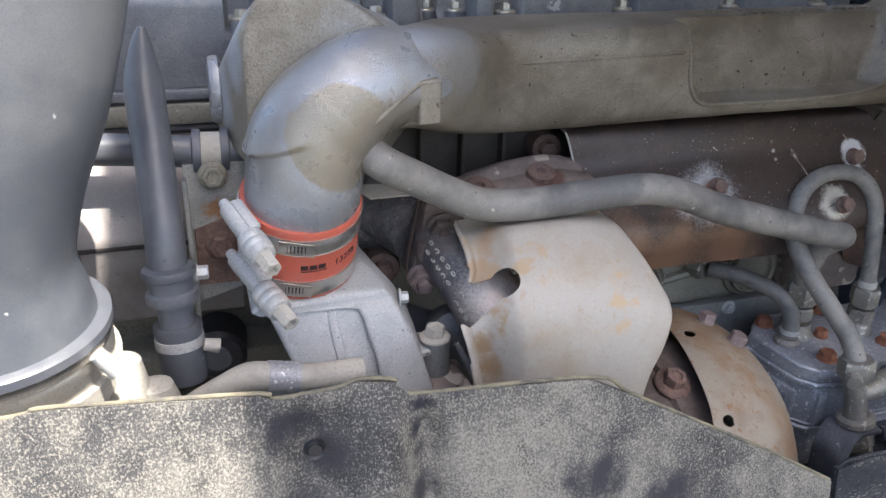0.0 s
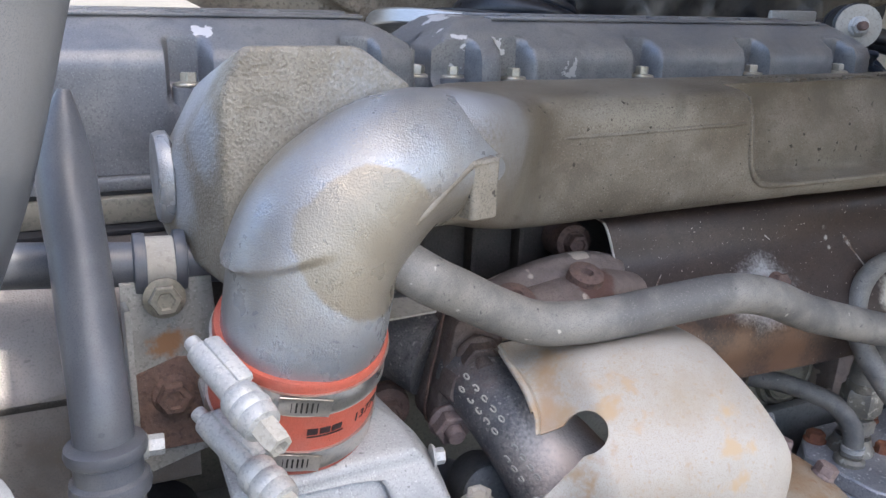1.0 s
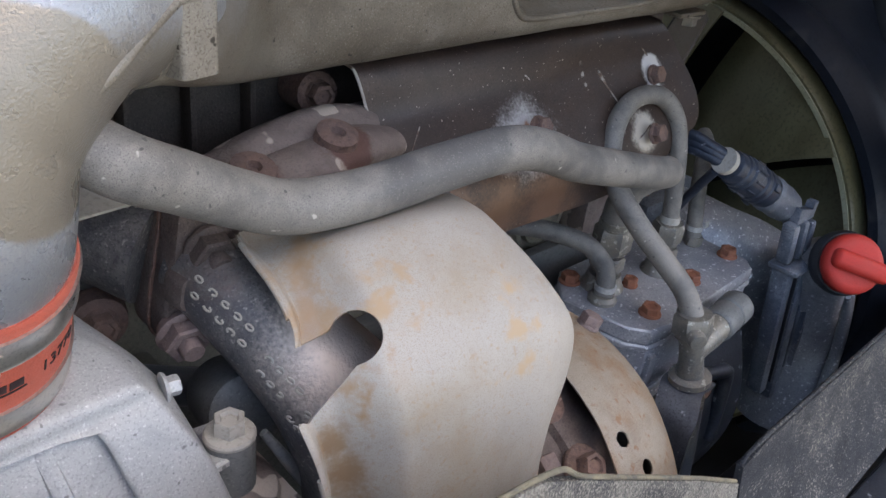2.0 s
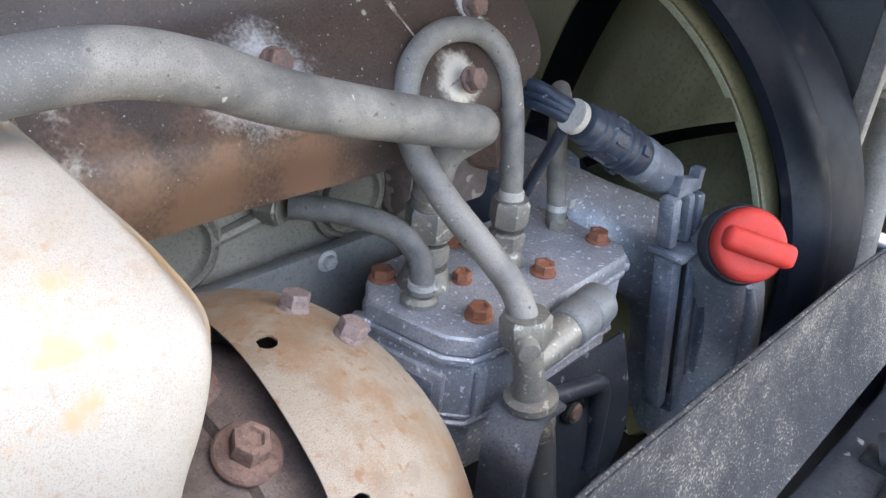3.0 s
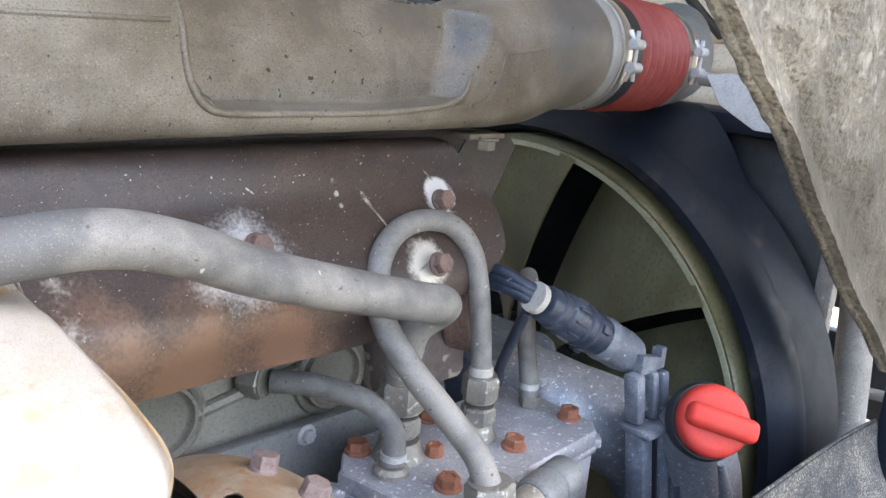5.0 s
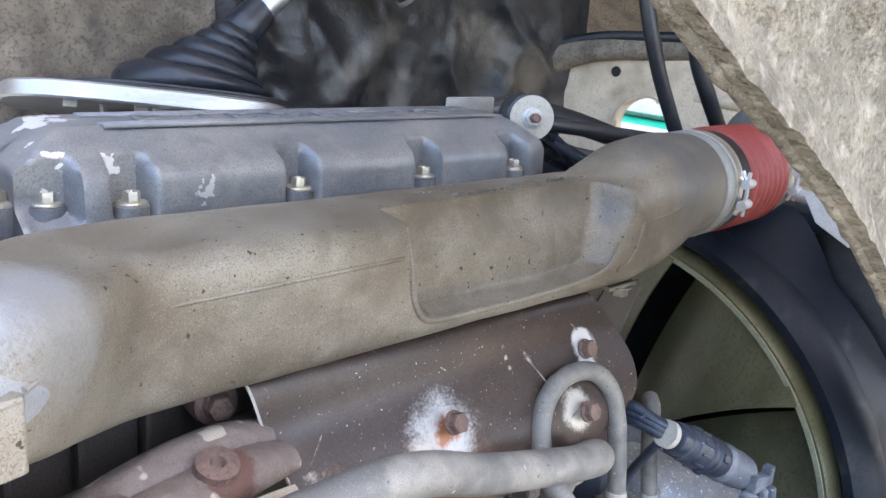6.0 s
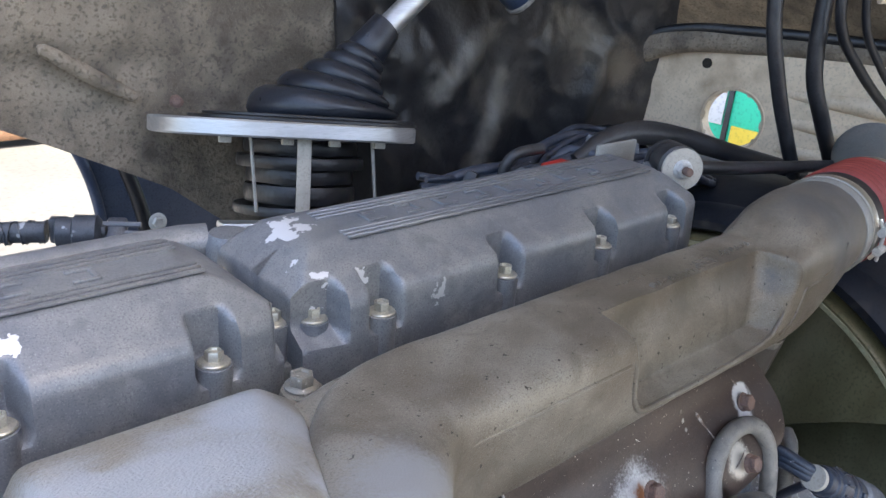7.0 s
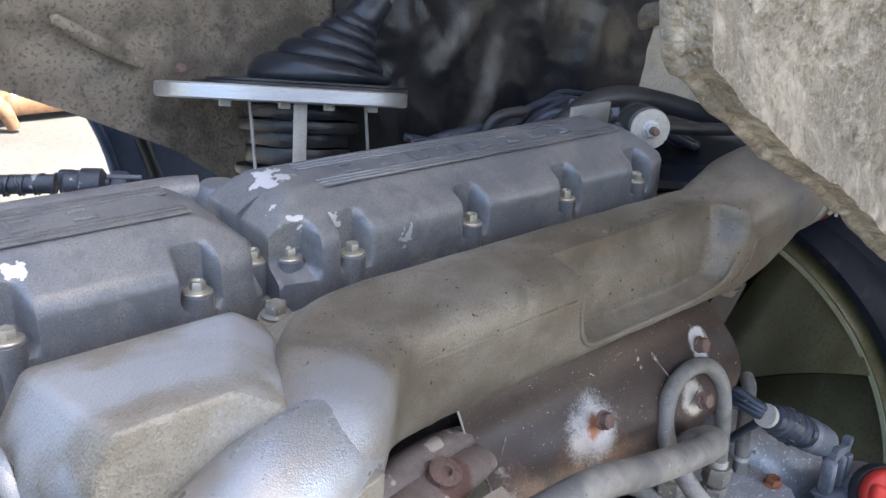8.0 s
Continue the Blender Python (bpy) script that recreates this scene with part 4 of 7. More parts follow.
def spring_clamp(centre, axis, r, at_angle, parent, name="bolt_clamp"):
    """A wide steel band with a cross bolt and two trunnions."""
    m = along(centre, Vector(centre) + Vector(axis))
    band = part(name, lathe([(r - 0.001, -0.012), (r + 0.0015, -0.012), (r + 0.0015, 0.012), (r - 0.001, 0.012)], 48, m), M_BAND, parent, "bright steel band")
    g = lathe([(0.0028, -0.030), (0.0028, 0.030)], 10, m @ pose(0, 0, 0, 0, 0, at_angle) @ pose(r + 0.011, 0, 0, 90))
    part("cross_bolt", g, M_ZINC, band)
    for s in (-1, 1):
        part("trunnion", lathe([(0.0065, -0.012), (0.0065, 0.012)], 14, m @ pose(0, 0, 0, 0, 0, at_angle) @ pose(r + 0.011, 0.014 * s, 0)), M_ZINC, band)
        part("loop", tube([tuple(m @ pose(0, 0, 0, 0, 0, at_angle) @ Vector(p)) for p in ((r + 0.001, 0.03 * s, 0), (r + 0.006, 0.022 * s, 0), (r + 0.012, 0.014 * s, 0))], 0.003, 8), M_BAND, band)
    return band


def build_bellows():
    axis = (0.985, 0.10, -0.01)
    c0 = Vector((1.176, 0.8545, 1.5022))
    t = thing("bellows_hose", c0, "dark red ribbed silicone bellows hose on the intake manifold", "hose")
    prof = [(0.066, -0.002), (0.0705, -0.002), (0.0705, 0.056)]
    for k in range(7):
        z = 0.058 + 0.0200 * k
        prof += [(0.0670, z), (0.0720, z + 0.0035), (0.0755, z + 0.0065), (0.0763, z + 0.0085), (0.0755, z + 0.0105), (0.0720, z + 0.0135), (0.0670, z + 0.017)]
    prof += [(0.0690, 0.200), (0.0690, 0.235), (0.062, 0.235)]
    part("sleeve", lathe(prof, 56, along(c0, c0 + Vector(axis))), M_REDDARK, t, angle=60)
    a = Vector(axis)
    part("heat_wrap", lathe([(0.0704, 0.026), (0.0722, 0.026), (0.0722, 0.052), (0.0704, 0.052)], 56, along(c0, c0 + a)), M_PLASTIC, t, "black inner cuff")
    part("steel_band", lathe([(0.0712, 0.001), (0.0738, 0.001), (0.0732, 0.003), (0.0732, 0.017), (0.0738, 0.019), (0.0712, 0.019)], 56, along(c0, c0 + a)), M_BAND, t, "bright steel band")
    part("steel_band", lathe([(0.0692, 0.206), (0.0720, 0.206), (0.0714, 0.208), (0.0714, 0.222), (0.0720, 0.224), (0.0692, 0.224)], 56, along(c0, c0 + a)), M_BAND, t, "bright steel band")
    spring_clamp(c0 + a * 0.012, axis, 0.0710, 180, t)
    spring_clamp(c0 + a * 0.214, axis, 0.0700, 180, t)
    t = thing("charge_pipe", (1.35, 0.86, 1.42), "grey steel charge air pipe leading to the radiator", "pipe")
    part("tube", tube([(1.395, 0.876, 1.500), (1.44, 0.882, 1.50), (1.50, 0.905, 1.505), (1.60, 0.965, 1.53)], [0.068, 0.068, 0.066, 0.064], 32), M_SHEETGREY, t)
    m = Matrix(((0.5, 0.0, -0.866, 1.42), (-0.866, 0.0, -0.5, 0.70), (0.0, 1.0, 0.0, 1.435), (0, 0, 0, 1)))
    part("bracket", plate([(-0.085, 0.050), (-0.050, 0.056), (0.022, 0.020), (0.030, -0.020), (-0.012, -0.018), (-0.062, 0.012)], 0.006, m), M_ZINC, t)
    part("arm", tube([(1.405, 0.815, 1.48), (1.395, 0.765, 1.478)], 0.010, 10), M_ZINC, t)
    part("bracket_bolt", bolt_to(tuple(m @ Vector((0.005, 0.0, -0.003))), tuple(m.to_3x3() @ Vector((0, 0, -1))), 0.022, 0.010, 1.4), M_ZINC, t)


def worm_screw(a, b, parent):
    """The long spring-loaded screw of a clamp, lying from a to b."""
    m = along(a, b)
    length = (Vector(b) - Vector(a)).length
    s = part("tension_screw", lathe([(0.0035, 0), (0.0052, 0.001), (0.0055, 0.006), (0.0048, 0.008), (0.0085, 0.011), (0.0092, 0.02), (0.0092, length * 0.52),
                                     (0.0115, length * 0.54), (0.0130, length * 0.57), (0.0130, length * 0.62), (0.0120, length * 0.64), (0.0135, length * 0.67), (0.0135, length * 0.71),
                                     (0.0122, length * 0.73), (0.0130, length * 0.76), (0.0118, length * 0.82), (0.008, length * 0.83)], 20, m), M_ZINC, parent, "dusty zinc spring screw")
    h = rings([[tuple(m @ Vector(p)) for p in hexring(r, z)] for r, z in ((0.0088, length * 0.8), (0.0088, length * 0.96), (0.0075, length), (0.0045, length), (0.004, length * 0.95))])
    part("screw_head", h, M_CREAMPL, s)
    part("saddle", rbox(0.012, 0.007, length * 0.42, 0.003, m @ pose(0.006, 0.008, length * 0.32)), M_ZINC, s)


def build_red_sleeve():
    axis = Vector((-0.0405, 0.333, -0.942)).normalized()
    top = Vector((0.1268, 0.6667, 1.4116))
    ex = (Vector((1, 0, 0)) - axis * axis.x).normalized()
    fore = ex.cross(axis)
    fore = fore if fore.y < 0 else -fore

    def round_at(w, r, down):
        """A pose on the sleeve: x along its girth, y inwards, z up along it."""
        d = ex * math.sin(w) + fore * math.cos(w)
        m = Matrix((ex * math.cos(w) - fore * math.sin(w), -d, -axis)).transposed().to_4x4()
        m.translation = top + axis * down + d * r
        return m
    t = thing("red_sleeve", (0.122, 0.70, 1.30), "red silicone sleeve with two steel clamps under the intake elbow", "hose")
    m = along(top, top + axis)
    sleeve = part("sleeve", lathe([(0.0560, 0.009), (0.0580, 0.008), (0.0590, 0.011), (0.0587, 0.013), (0.0587, 0.087), (0.0597, 0.092), (0.0587, 0.095), (0.055, 0.095)], 56, m), M_RED, t)

    # the printed mark and number, curved round the sleeve
    def wrapped(g, degrees_at, down, lift=0.0591):
        return Geo().add([tuple(round_at(radians(degrees_at) + x / 0.0588, lift + z, down - y).translation) for x, y, z in g.v], g.f)
    part("print", wrapped(text_geo("13778", 0.0115, 0.0002), 40, 0.0525), M_INK, sleeve)
    for k in range(3):
        part("logo_bar", wrapped(rbox(0.0072, 0.0058, 0.0005, 0.0001, pose(0.0086 * k, 0, 0)), -4, 0.0515), M_INK, sleeve)
    for k in range(6):
        part("logo_line", wrapped(rbox(0.0043, 0.0012, 0.0005, 0.0001, pose(0.0043 * k - 0.001, 0, 0)), -4, 0.0565), M_INK, sleeve)
    for d, a, b in ((0.0255, (0.053, 0.668, 1.402), (0.088, 0.578, 1.370)), (0.0800, (0.055, 0.676, 1.346), (0.101, 0.578, 1.314))):
        c = top + axis * d
        clamp = part("band_clamp", lathe([(0.0582, -0.0095), (0.0604, -0.0095), (0.0598, -0.0085), (0.0598, 0.0085), (0.0604, 0.0095), (0.0582, 0.0095)], 56, along(c, c + axis)), M_BAND, t, "bright steel hose clamp")
        worm_screw(a, b, clamp)
        w = radians(-20)
        for k in range(6):
            part("slot", rbox(0.0012, 0.0006, 0.009, 0.0002, round_at(w + 0.055 * k, 0.0614, d)), M_HOLE, clamp)
        part("tongue", rbox(0.034, 0.0014, 0.0155, 0.0006, round_at(w + 0.14, 0.0604, d) @ pose(0, 0, 0, 0, 4)), M_BAND, clamp)


def build_throttle_housing():
    t = thing("inlet_housing", (0.18, 0.69, 1.1), "pale grey cast housing below the red sleeve", "engine casting")
    part("neck", lathe([(0.0548, -0.03), (0.0548, 0.002), (0.060, 0.004)], 40, along((0.1232, 0.697, 1.3225), (0.1191, 0.7303, 1.2283))), M_CASTGREY, t)
    # a tilted top face under the sleeve, a recess below its front edge, and a shoulder that falls away beside it
    secs = []
    for z, x0, x1, y0, back in ((1.3010, 0.082, 0.190, 0.646, -0.012), (1.3008, 0.074, 0.199, 0.642, -0.012), (1.2992, 0.070, 0.204, 0.6395, -0.012), (1.2955, 0.069, 0.2075, 0.638, -0.010), (1.2925, 0.075, 0.2095, 0.6375, -0.008), (1.2915, 0.150, 0.2105, 0.637, -0.006), (1.2900, 0.172, 0.2115, 0.635, -0.004), (1.284, 0.176, 0.2150, 0.630, 0.0), (1.265, 0.181, 0.2255, 0.621, 0.008), (1.24, 0.187, 0.2345, 0.613, 0.014), (1.20, 0.194, 0.2450, 0.607, 0.014), (1.14, 0.202, 0.2570, 0.603, 0.014), (1.05, 0.213, 0.268, 0.60, 0.014)):
        lean = 0.353 * ramp(z, 1.22, 1.285)
        secs.append([(x, y, z + lean * (y - 0.64)) for x, y in filleted([(x0, y0), (x1, y0 + 0.005), (x1 + back * 0.4, 0.672), (x1 + back - 0.012, 0.70), (x1 + back - 0.03, 0.745), (x0 - 0.004, 0.745)], 0.0045, 4)])
    part("shoulder", rings(secs), M_CASTGREY, t, angle=42)
    wall = ((1.296, 0.080, 0.186, 0.648), (1.284, 0.086, 0.186, 0.641), (1.265, 0.094, 0.190, 0.632), (1.24, 0.104, 0.196, 0.623), (1.20, 0.116, 0.203, 0.617), (1.14, 0.125, 0.212, 0.613), (1.05, 0.135, 0.222, 0.610))
    part("recess_wall", rings([[(x, y, z) for x, y in filleted([(x0, y0), (x1, y0 - 0.001), (x1, 0.72), (x0, 0.72)], 0.006, 4)] for z, x0, x1, y0 in wall]), M_CASTGREY, t, angle=42)
    part("rib", rings([[(x, y, z) for x, y in filleted([(x0, y0), (x0 + 0.010, y0 - 0.001), (x0 + 0.012, 0.70), (x0 - 0.002, 0.70)], 0.003, 3)] for z, x0, y0 in ((1.292, 0.140, 0.645), (1.265, 0.144, 0.628), (1.24, 0.148, 0.619), (1.20, 0.153, 0.613), (1.08, 0.165, 0.607))]), M_CASTGREY, t)
    part("flange", span(0.02, 0.20, 0.60, 0.68, 1.165, 1.182, 0.006), M_CASTGREY, t)
    part("flange_lip", tube([(0.0, 0.610, 1.222), (0.03, 0.603, 1.240), (0.06, 0.60, 1.250), (0.085, 0.60, 1.246), (0.12, 0.603, 1.238), (0.17, 0.608, 1.234)], [0.008, 0.010, 0.014, 0.0135, 0.013, 0.013], 16), M_CREAMPL, t)
    part("hose_stub", tube([(0.076, 0.60, 1.2475), (0.106, 0.602, 1.2405)], 0.0155, 20), M_MODULE, t, "blue-grey pipe stub")
    for x, z in ((0.2235, 1.285), (0.2345, 1.225)):
        part("side_bolt", bolt_to((x - 0.004, 0.655, z), (1, -0.15, 0), 0.011, 0.010), M_ZINC, t)
    b = part("stud_pillar", lathe([(0.0165, 1.17), (0.0165, 1.232), (0.0150, 1.236)], 24, pose(0.257, 0.645, 0)), M_SHEETGREY, t)
    part("pillar_bolt", bolt_to((0.257, 0.645, 1.236), (0, 0, 1), 0.019, 0.015, 1.55), M_CREAMPL, b)
    part("ledge", span(0.232, 0.296, 0.60, 0.70, 1.160, 1.184, 0.008), M_RUSTY, t, "rusty ledge")
    part("pillar_foot", lathe([(0.034, 1.182), (0.031, 1.189), (0.023, 1.193), (0.016, 1.196)], 28, pose(0.257, 0.645, 0)), M_RUSTY, t, "rust-crusted pillar foot")
    part("tie_bracket", plate(filleted([(0.205, 0.640), (0.225, 0.628), (0.258, 0.632), (0.272, 0.645), (0.262, 0.668), (0.225, 0.672)], 0.006, 4), 0.008, pose(0, 0, 1.2275), 0.002), M_CASTGREY, t)
    part("boss", lathe([(0.001, 0.004), (0.022, 0.003), (0.027, 0.0), (0.029, -0.008), (0.029, -0.05)], 32, along((0.292, 0.682, 1.212), (0.28, 0.62, 1.235))), M_SHEETGREY, t, "dark grey round boss")
    part("strip", tube([(0.280, 0.642, 1.228), (0.292, 0.636, 1.205), (0.306, 0.636, 1.178), (0.320, 0.640, 1.152)], [0.003, 0.0042, 0.0042, 0.003], 10, 24), M_SHEETGREY, t, "thin grey strip")
    part("vacuum_hose", tube([(0.16, 0.785, 1.225), (0.22, 0.77, 1.212), (0.27, 0.762, 1.192), (0.335, 0.76, 1.160), (0.40, 0.77, 1.12)], 0.0155, 18), M_PIPE, t, "black rubber hose")


def bolt_to(p, d, af, high, flange=1.5):
    g = bolt_geo(af, high, flange)
    return Geo().add(g.v, g.f, along(p, Vector(p) + Vector(d)))


def build_exhaust():
    t = thing("exhaust_manifold", (0.5, 0.82, 1.25), "rust-flaked cast iron exhaust manifold with seized bolts", "exhaust manifold")
    part("log", tube([(0.10, 0.815, 1.315), (0.25, 0.80, 1.31), (0.38, 0.80, 1.315), (0.50, 0.835, 1.32), (0.70, 0.85, 1.32), (0.92, 0.85, 1.32)], [0.030, 0.034, 0.04, 0.034, 0.03, 0.03], 24, 40), M_IRON, t)
    part("top_casting", tube([(0.29, 0.745, 1.336), (0.34, 0.748, 1.345), (0.39, 0.755, 1.350), (0.44, 0.765, 1.352), (0.485, 0.775, 1.345)], [0.020, 0.026, 0.028, 0.027, 0.020], 20, 30, squash=0.62), M_RUSTY, t, "flaked rusty casting")
    part("top_casting", tube([(0.30, 0.775, 1.340), (0.37, 0.785, 1.352), (0.43, 0.79, 1.358), (0.48, 0.80, 1.352)], [0.018, 0.022, 0.022, 0.016], 18, 24), M_RUSTY, t)
    for p in ((0.335, 0.742, 1.3665), (0.414, 0.752, 1.3735)):
        part("bolt_boss", lathe([(0.0175, -0.008), (0.0165, 0.001), (0.013, 0.0025), (0.006, 0.002), (0.004, -0.003)], 20, along(p, Vector(p) + Vector((0, -0.35, 1)))), M_RUST, t)
    # the outlet flange faces the side of the truck; the pipe leaves it downwards to the turbo
    outline = filleted([(0.264, 1.368), (0.259, 1.338), (0.2525, 1.305), (0.2485, 1.276), (0.2515, 1.2635), (0.263, 1.2575), (0.2765, 1.264), (0.292, 1.284), (0.306, 1.305), (0.309, 1.345), (0.297, 1.364)], 0.006, 4)
    facing = pose(0, 0, 0, 90)

    def slab(name, grow, y, thick, mat, label="", edge=0.0025):
        c = Vector((0.279, 1.312))
        part(name, plate([tuple(c + (Vector(p) - c) * grow) for p in outline], thick, Matrix.Translation((0, y, 0)) @ facing, edge), mat, t, label)
    slab("flange", 1.0, 0.7475, 0.022, M_BROWNRUST)
    slab("gasket", 1.025, 0.7355, 0.0030, M_RUST, "thin rusty gasket", 0.0005)
    slab("outlet_flange", 1.0, 0.7230, 0.022, M_BROWNRUST, "brown rusted flange")
    # the root of the pipe runs out over the flange and leaves a pocket round the upper nut
    secs = []
    for y, k in ((0.715, 1.0), (0.706, 0.98), (0.701, 0.95), (0.698, 0.90)):
        c = Vector((0.284, 1.306))
        secs.append([(p.x, y, p.y) for p in (c + (Vector(q) - c) * k for q in filleted([(0.2535, 1.3235), (0.277, 1.3325), (0.305, 1.330), (0.306, 1.285), (0.279, 1.285), (0.2505, 1.303)], 0.004, 3))])
    part("pipe_root", rings(secs), M_BROWNRUST, t, angle=45)
    part("port_branch", tube([(0.10, 0.812, 1.335), (0.17, 0.812, 1.335), (0.212, 0.802, 1.333), (0.244, 0.782, 1.325), (0.266, 0.755, 1.317)], [0.034, 0.035, 0.036, 0.038, 0.040], 28), M_IRON, t)
    centre = [(0.284, 0.728, 1.314), (0.287, 0.708, 1.310), (0.296, 0.688, 1.297), (0.309, 0.669, 1.280), (0.324, 0.651, 1.259), (0.337, 0.635, 1.234), (0.348, 0.625, 1.195), (0.365, 0.62, 1.10)]
    radius = [0.031, 0.0315, 0.0335, 0.0375, 0.0425, 0.0465, 0.047, 0.047]
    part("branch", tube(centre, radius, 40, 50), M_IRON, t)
    n = Vector((-0.10, -0.97, -0.20)).normalized()
    for p, mat in ((Vector((0.2605, 0.7125, 1.2775)), M_MAUVE), (Vector((0.2825, 0.7125, 1.3355)), M_BROWNRUST)):
        part("bolt_seat", lathe([(0.0150, -0.004), (0.0150, 0.001), (0.013, 0.0025), (0.006, 0.0025)], 24, along(p, p + n)), mat, t)
        part("flange_bolt", bolt_to(tuple(p + n * 0.002), n, 0.0275, 0.015, 1.12), mat, t, "dusty brown flange nut")
        e = p + n * 0.014
        part("stud_end", lathe([(0.0078, 0), (0.0078, 0.009), (0.0068, 0.0105), (0.0015, 0.0105)], 16, along(e, e + n)), mat, t)
    # raised foundry marks in two rows down the side of the pipe
    rng = random.Random(5)
    line = catmull([c + (r,) for c, r in zip(centre, radius)], 100)
    facing_out = Vector((-0.37, -0.78, 0.51))
    for tilt, first, last in ((56, 9, 24), (74, 8, 23), (46, 28, 36), (64, 27, 38), (38, 41, 47), (56, 42, 48)):
        for i in range(first, last, 3):
            c, along_pipe = Vector(line[i][:3]), (Vector(line[i + 1][:3]) - Vector(line[i - 1][:3])).normalized()
            out = facing_out - along_pipe * facing_out.dot(along_pipe)
            out.normalize()
            edge = out.cross(along_pipe) if out.cross(along_pipe).x < 0 else along_pipe.cross(out)
            w = radians(tilt)
            d = edge * math.cos(w) + out * math.sin(w)
            across = along_pipe.cross(d)
            m = Matrix((across, along_pipe, d)).transposed().to_4x4()
            m.translation = c + d * line[i][3]
            arc = rng.choice((240, 300, 330, 360))
            turn = rng.uniform(0, 6)
            ring = [tuple(m @ Vector((0.0016 * math.cos(turn + radians(arc) * k / 8), 0.0028 * math.sin(turn + radians(arc) * k / 8), 0.0006))) for k in range(9)]
            part("foundry_mark", tube(ring, 0.0008, 6, 14), M_CREAMPL, t)
    for p in ((0.462, 0.845, 1.368), (0.228, 0.765, 1.264)):
        st = part("stud_sleeve", lathe([(0.021, -0.045), (0.021, -0.01), (0.019, 0.0), (0.012, 0.002)], 20, along(p, Vector(p) + Vector((-0.15, -0.9, 0.1)))), M_RUST, t, "corroded stud sleeve")
        part("stud_nut", bolt_to(tuple(p), (-0.15, -0.9, 0.1), 0.020, 0.014, 1.1), M_RUST, st)
    part("gasket_tab", plate([(-0.035, 0.012), (0.03, 0.016), (0.034, -0.008), (-0.02, -0.016)], 0.002, pose(0.222, 0.737, 1.372, 12, 8, 8)), M_CREAMPL, t, "pale gasket tab")


def white_shield_fn(u, v):
    left = eased([(0, 0.287), (0.3, 0.283), (0.45, 0.262), (0.6, 0.272), (0.8, 0.288), (1, 0.31)], v)
    right = eased([(0, 0.466), (0.25, 0.478), (0.42, 0.495), (0.52, 0.503), (0.60, 0.492), (0.68, 0.474), (0.78, 0.466), (0.9, 0.476), (1, 0.49)], v)
    y = eased([(0, 0.684), (0.25, 0.628), (0.42, 0.590), (0.55, 0.572), (0.8, 0.560), (1, 0.552)], v)
    z = eased([(0, 1.352), (0.25, 1.332), (0.42, 1.304), (0.55, 1.268), (0.8, 1.16), (1, 1.05)], v)
    k = (1 - abs(2 * u - 1) ** 2.6)
    bulge = 0.026 * k * ramp(v, 0.0, 0.22)
    ny, nz = eased([(0, -0.2), (0.3, -0.4), (0.5, -0.8), (0.7, -1.0), (1, -1)], v), eased([(0, 0.95), (0.3, 0.8), (0.5, 0.5), (0.7, 0.1), (1, 0)], v)
    edge = (0.017 + 0.008 * ramp(v, 0.5, 0.8)) * ramp(u, 0.0, 0.06) * (1 - ramp(u, 0.10, 0.24)) + 0.03 * ramp(u, 0.90, 1.0)
    x = left + (right - left) * u
    return (x, y + bulge * ny + edge * 0.9 - 0.012 * ramp(u, 0.55, 0.9) * ramp(v, 0.3, 0.6) , z + bulge * nz - edge * 0.4)


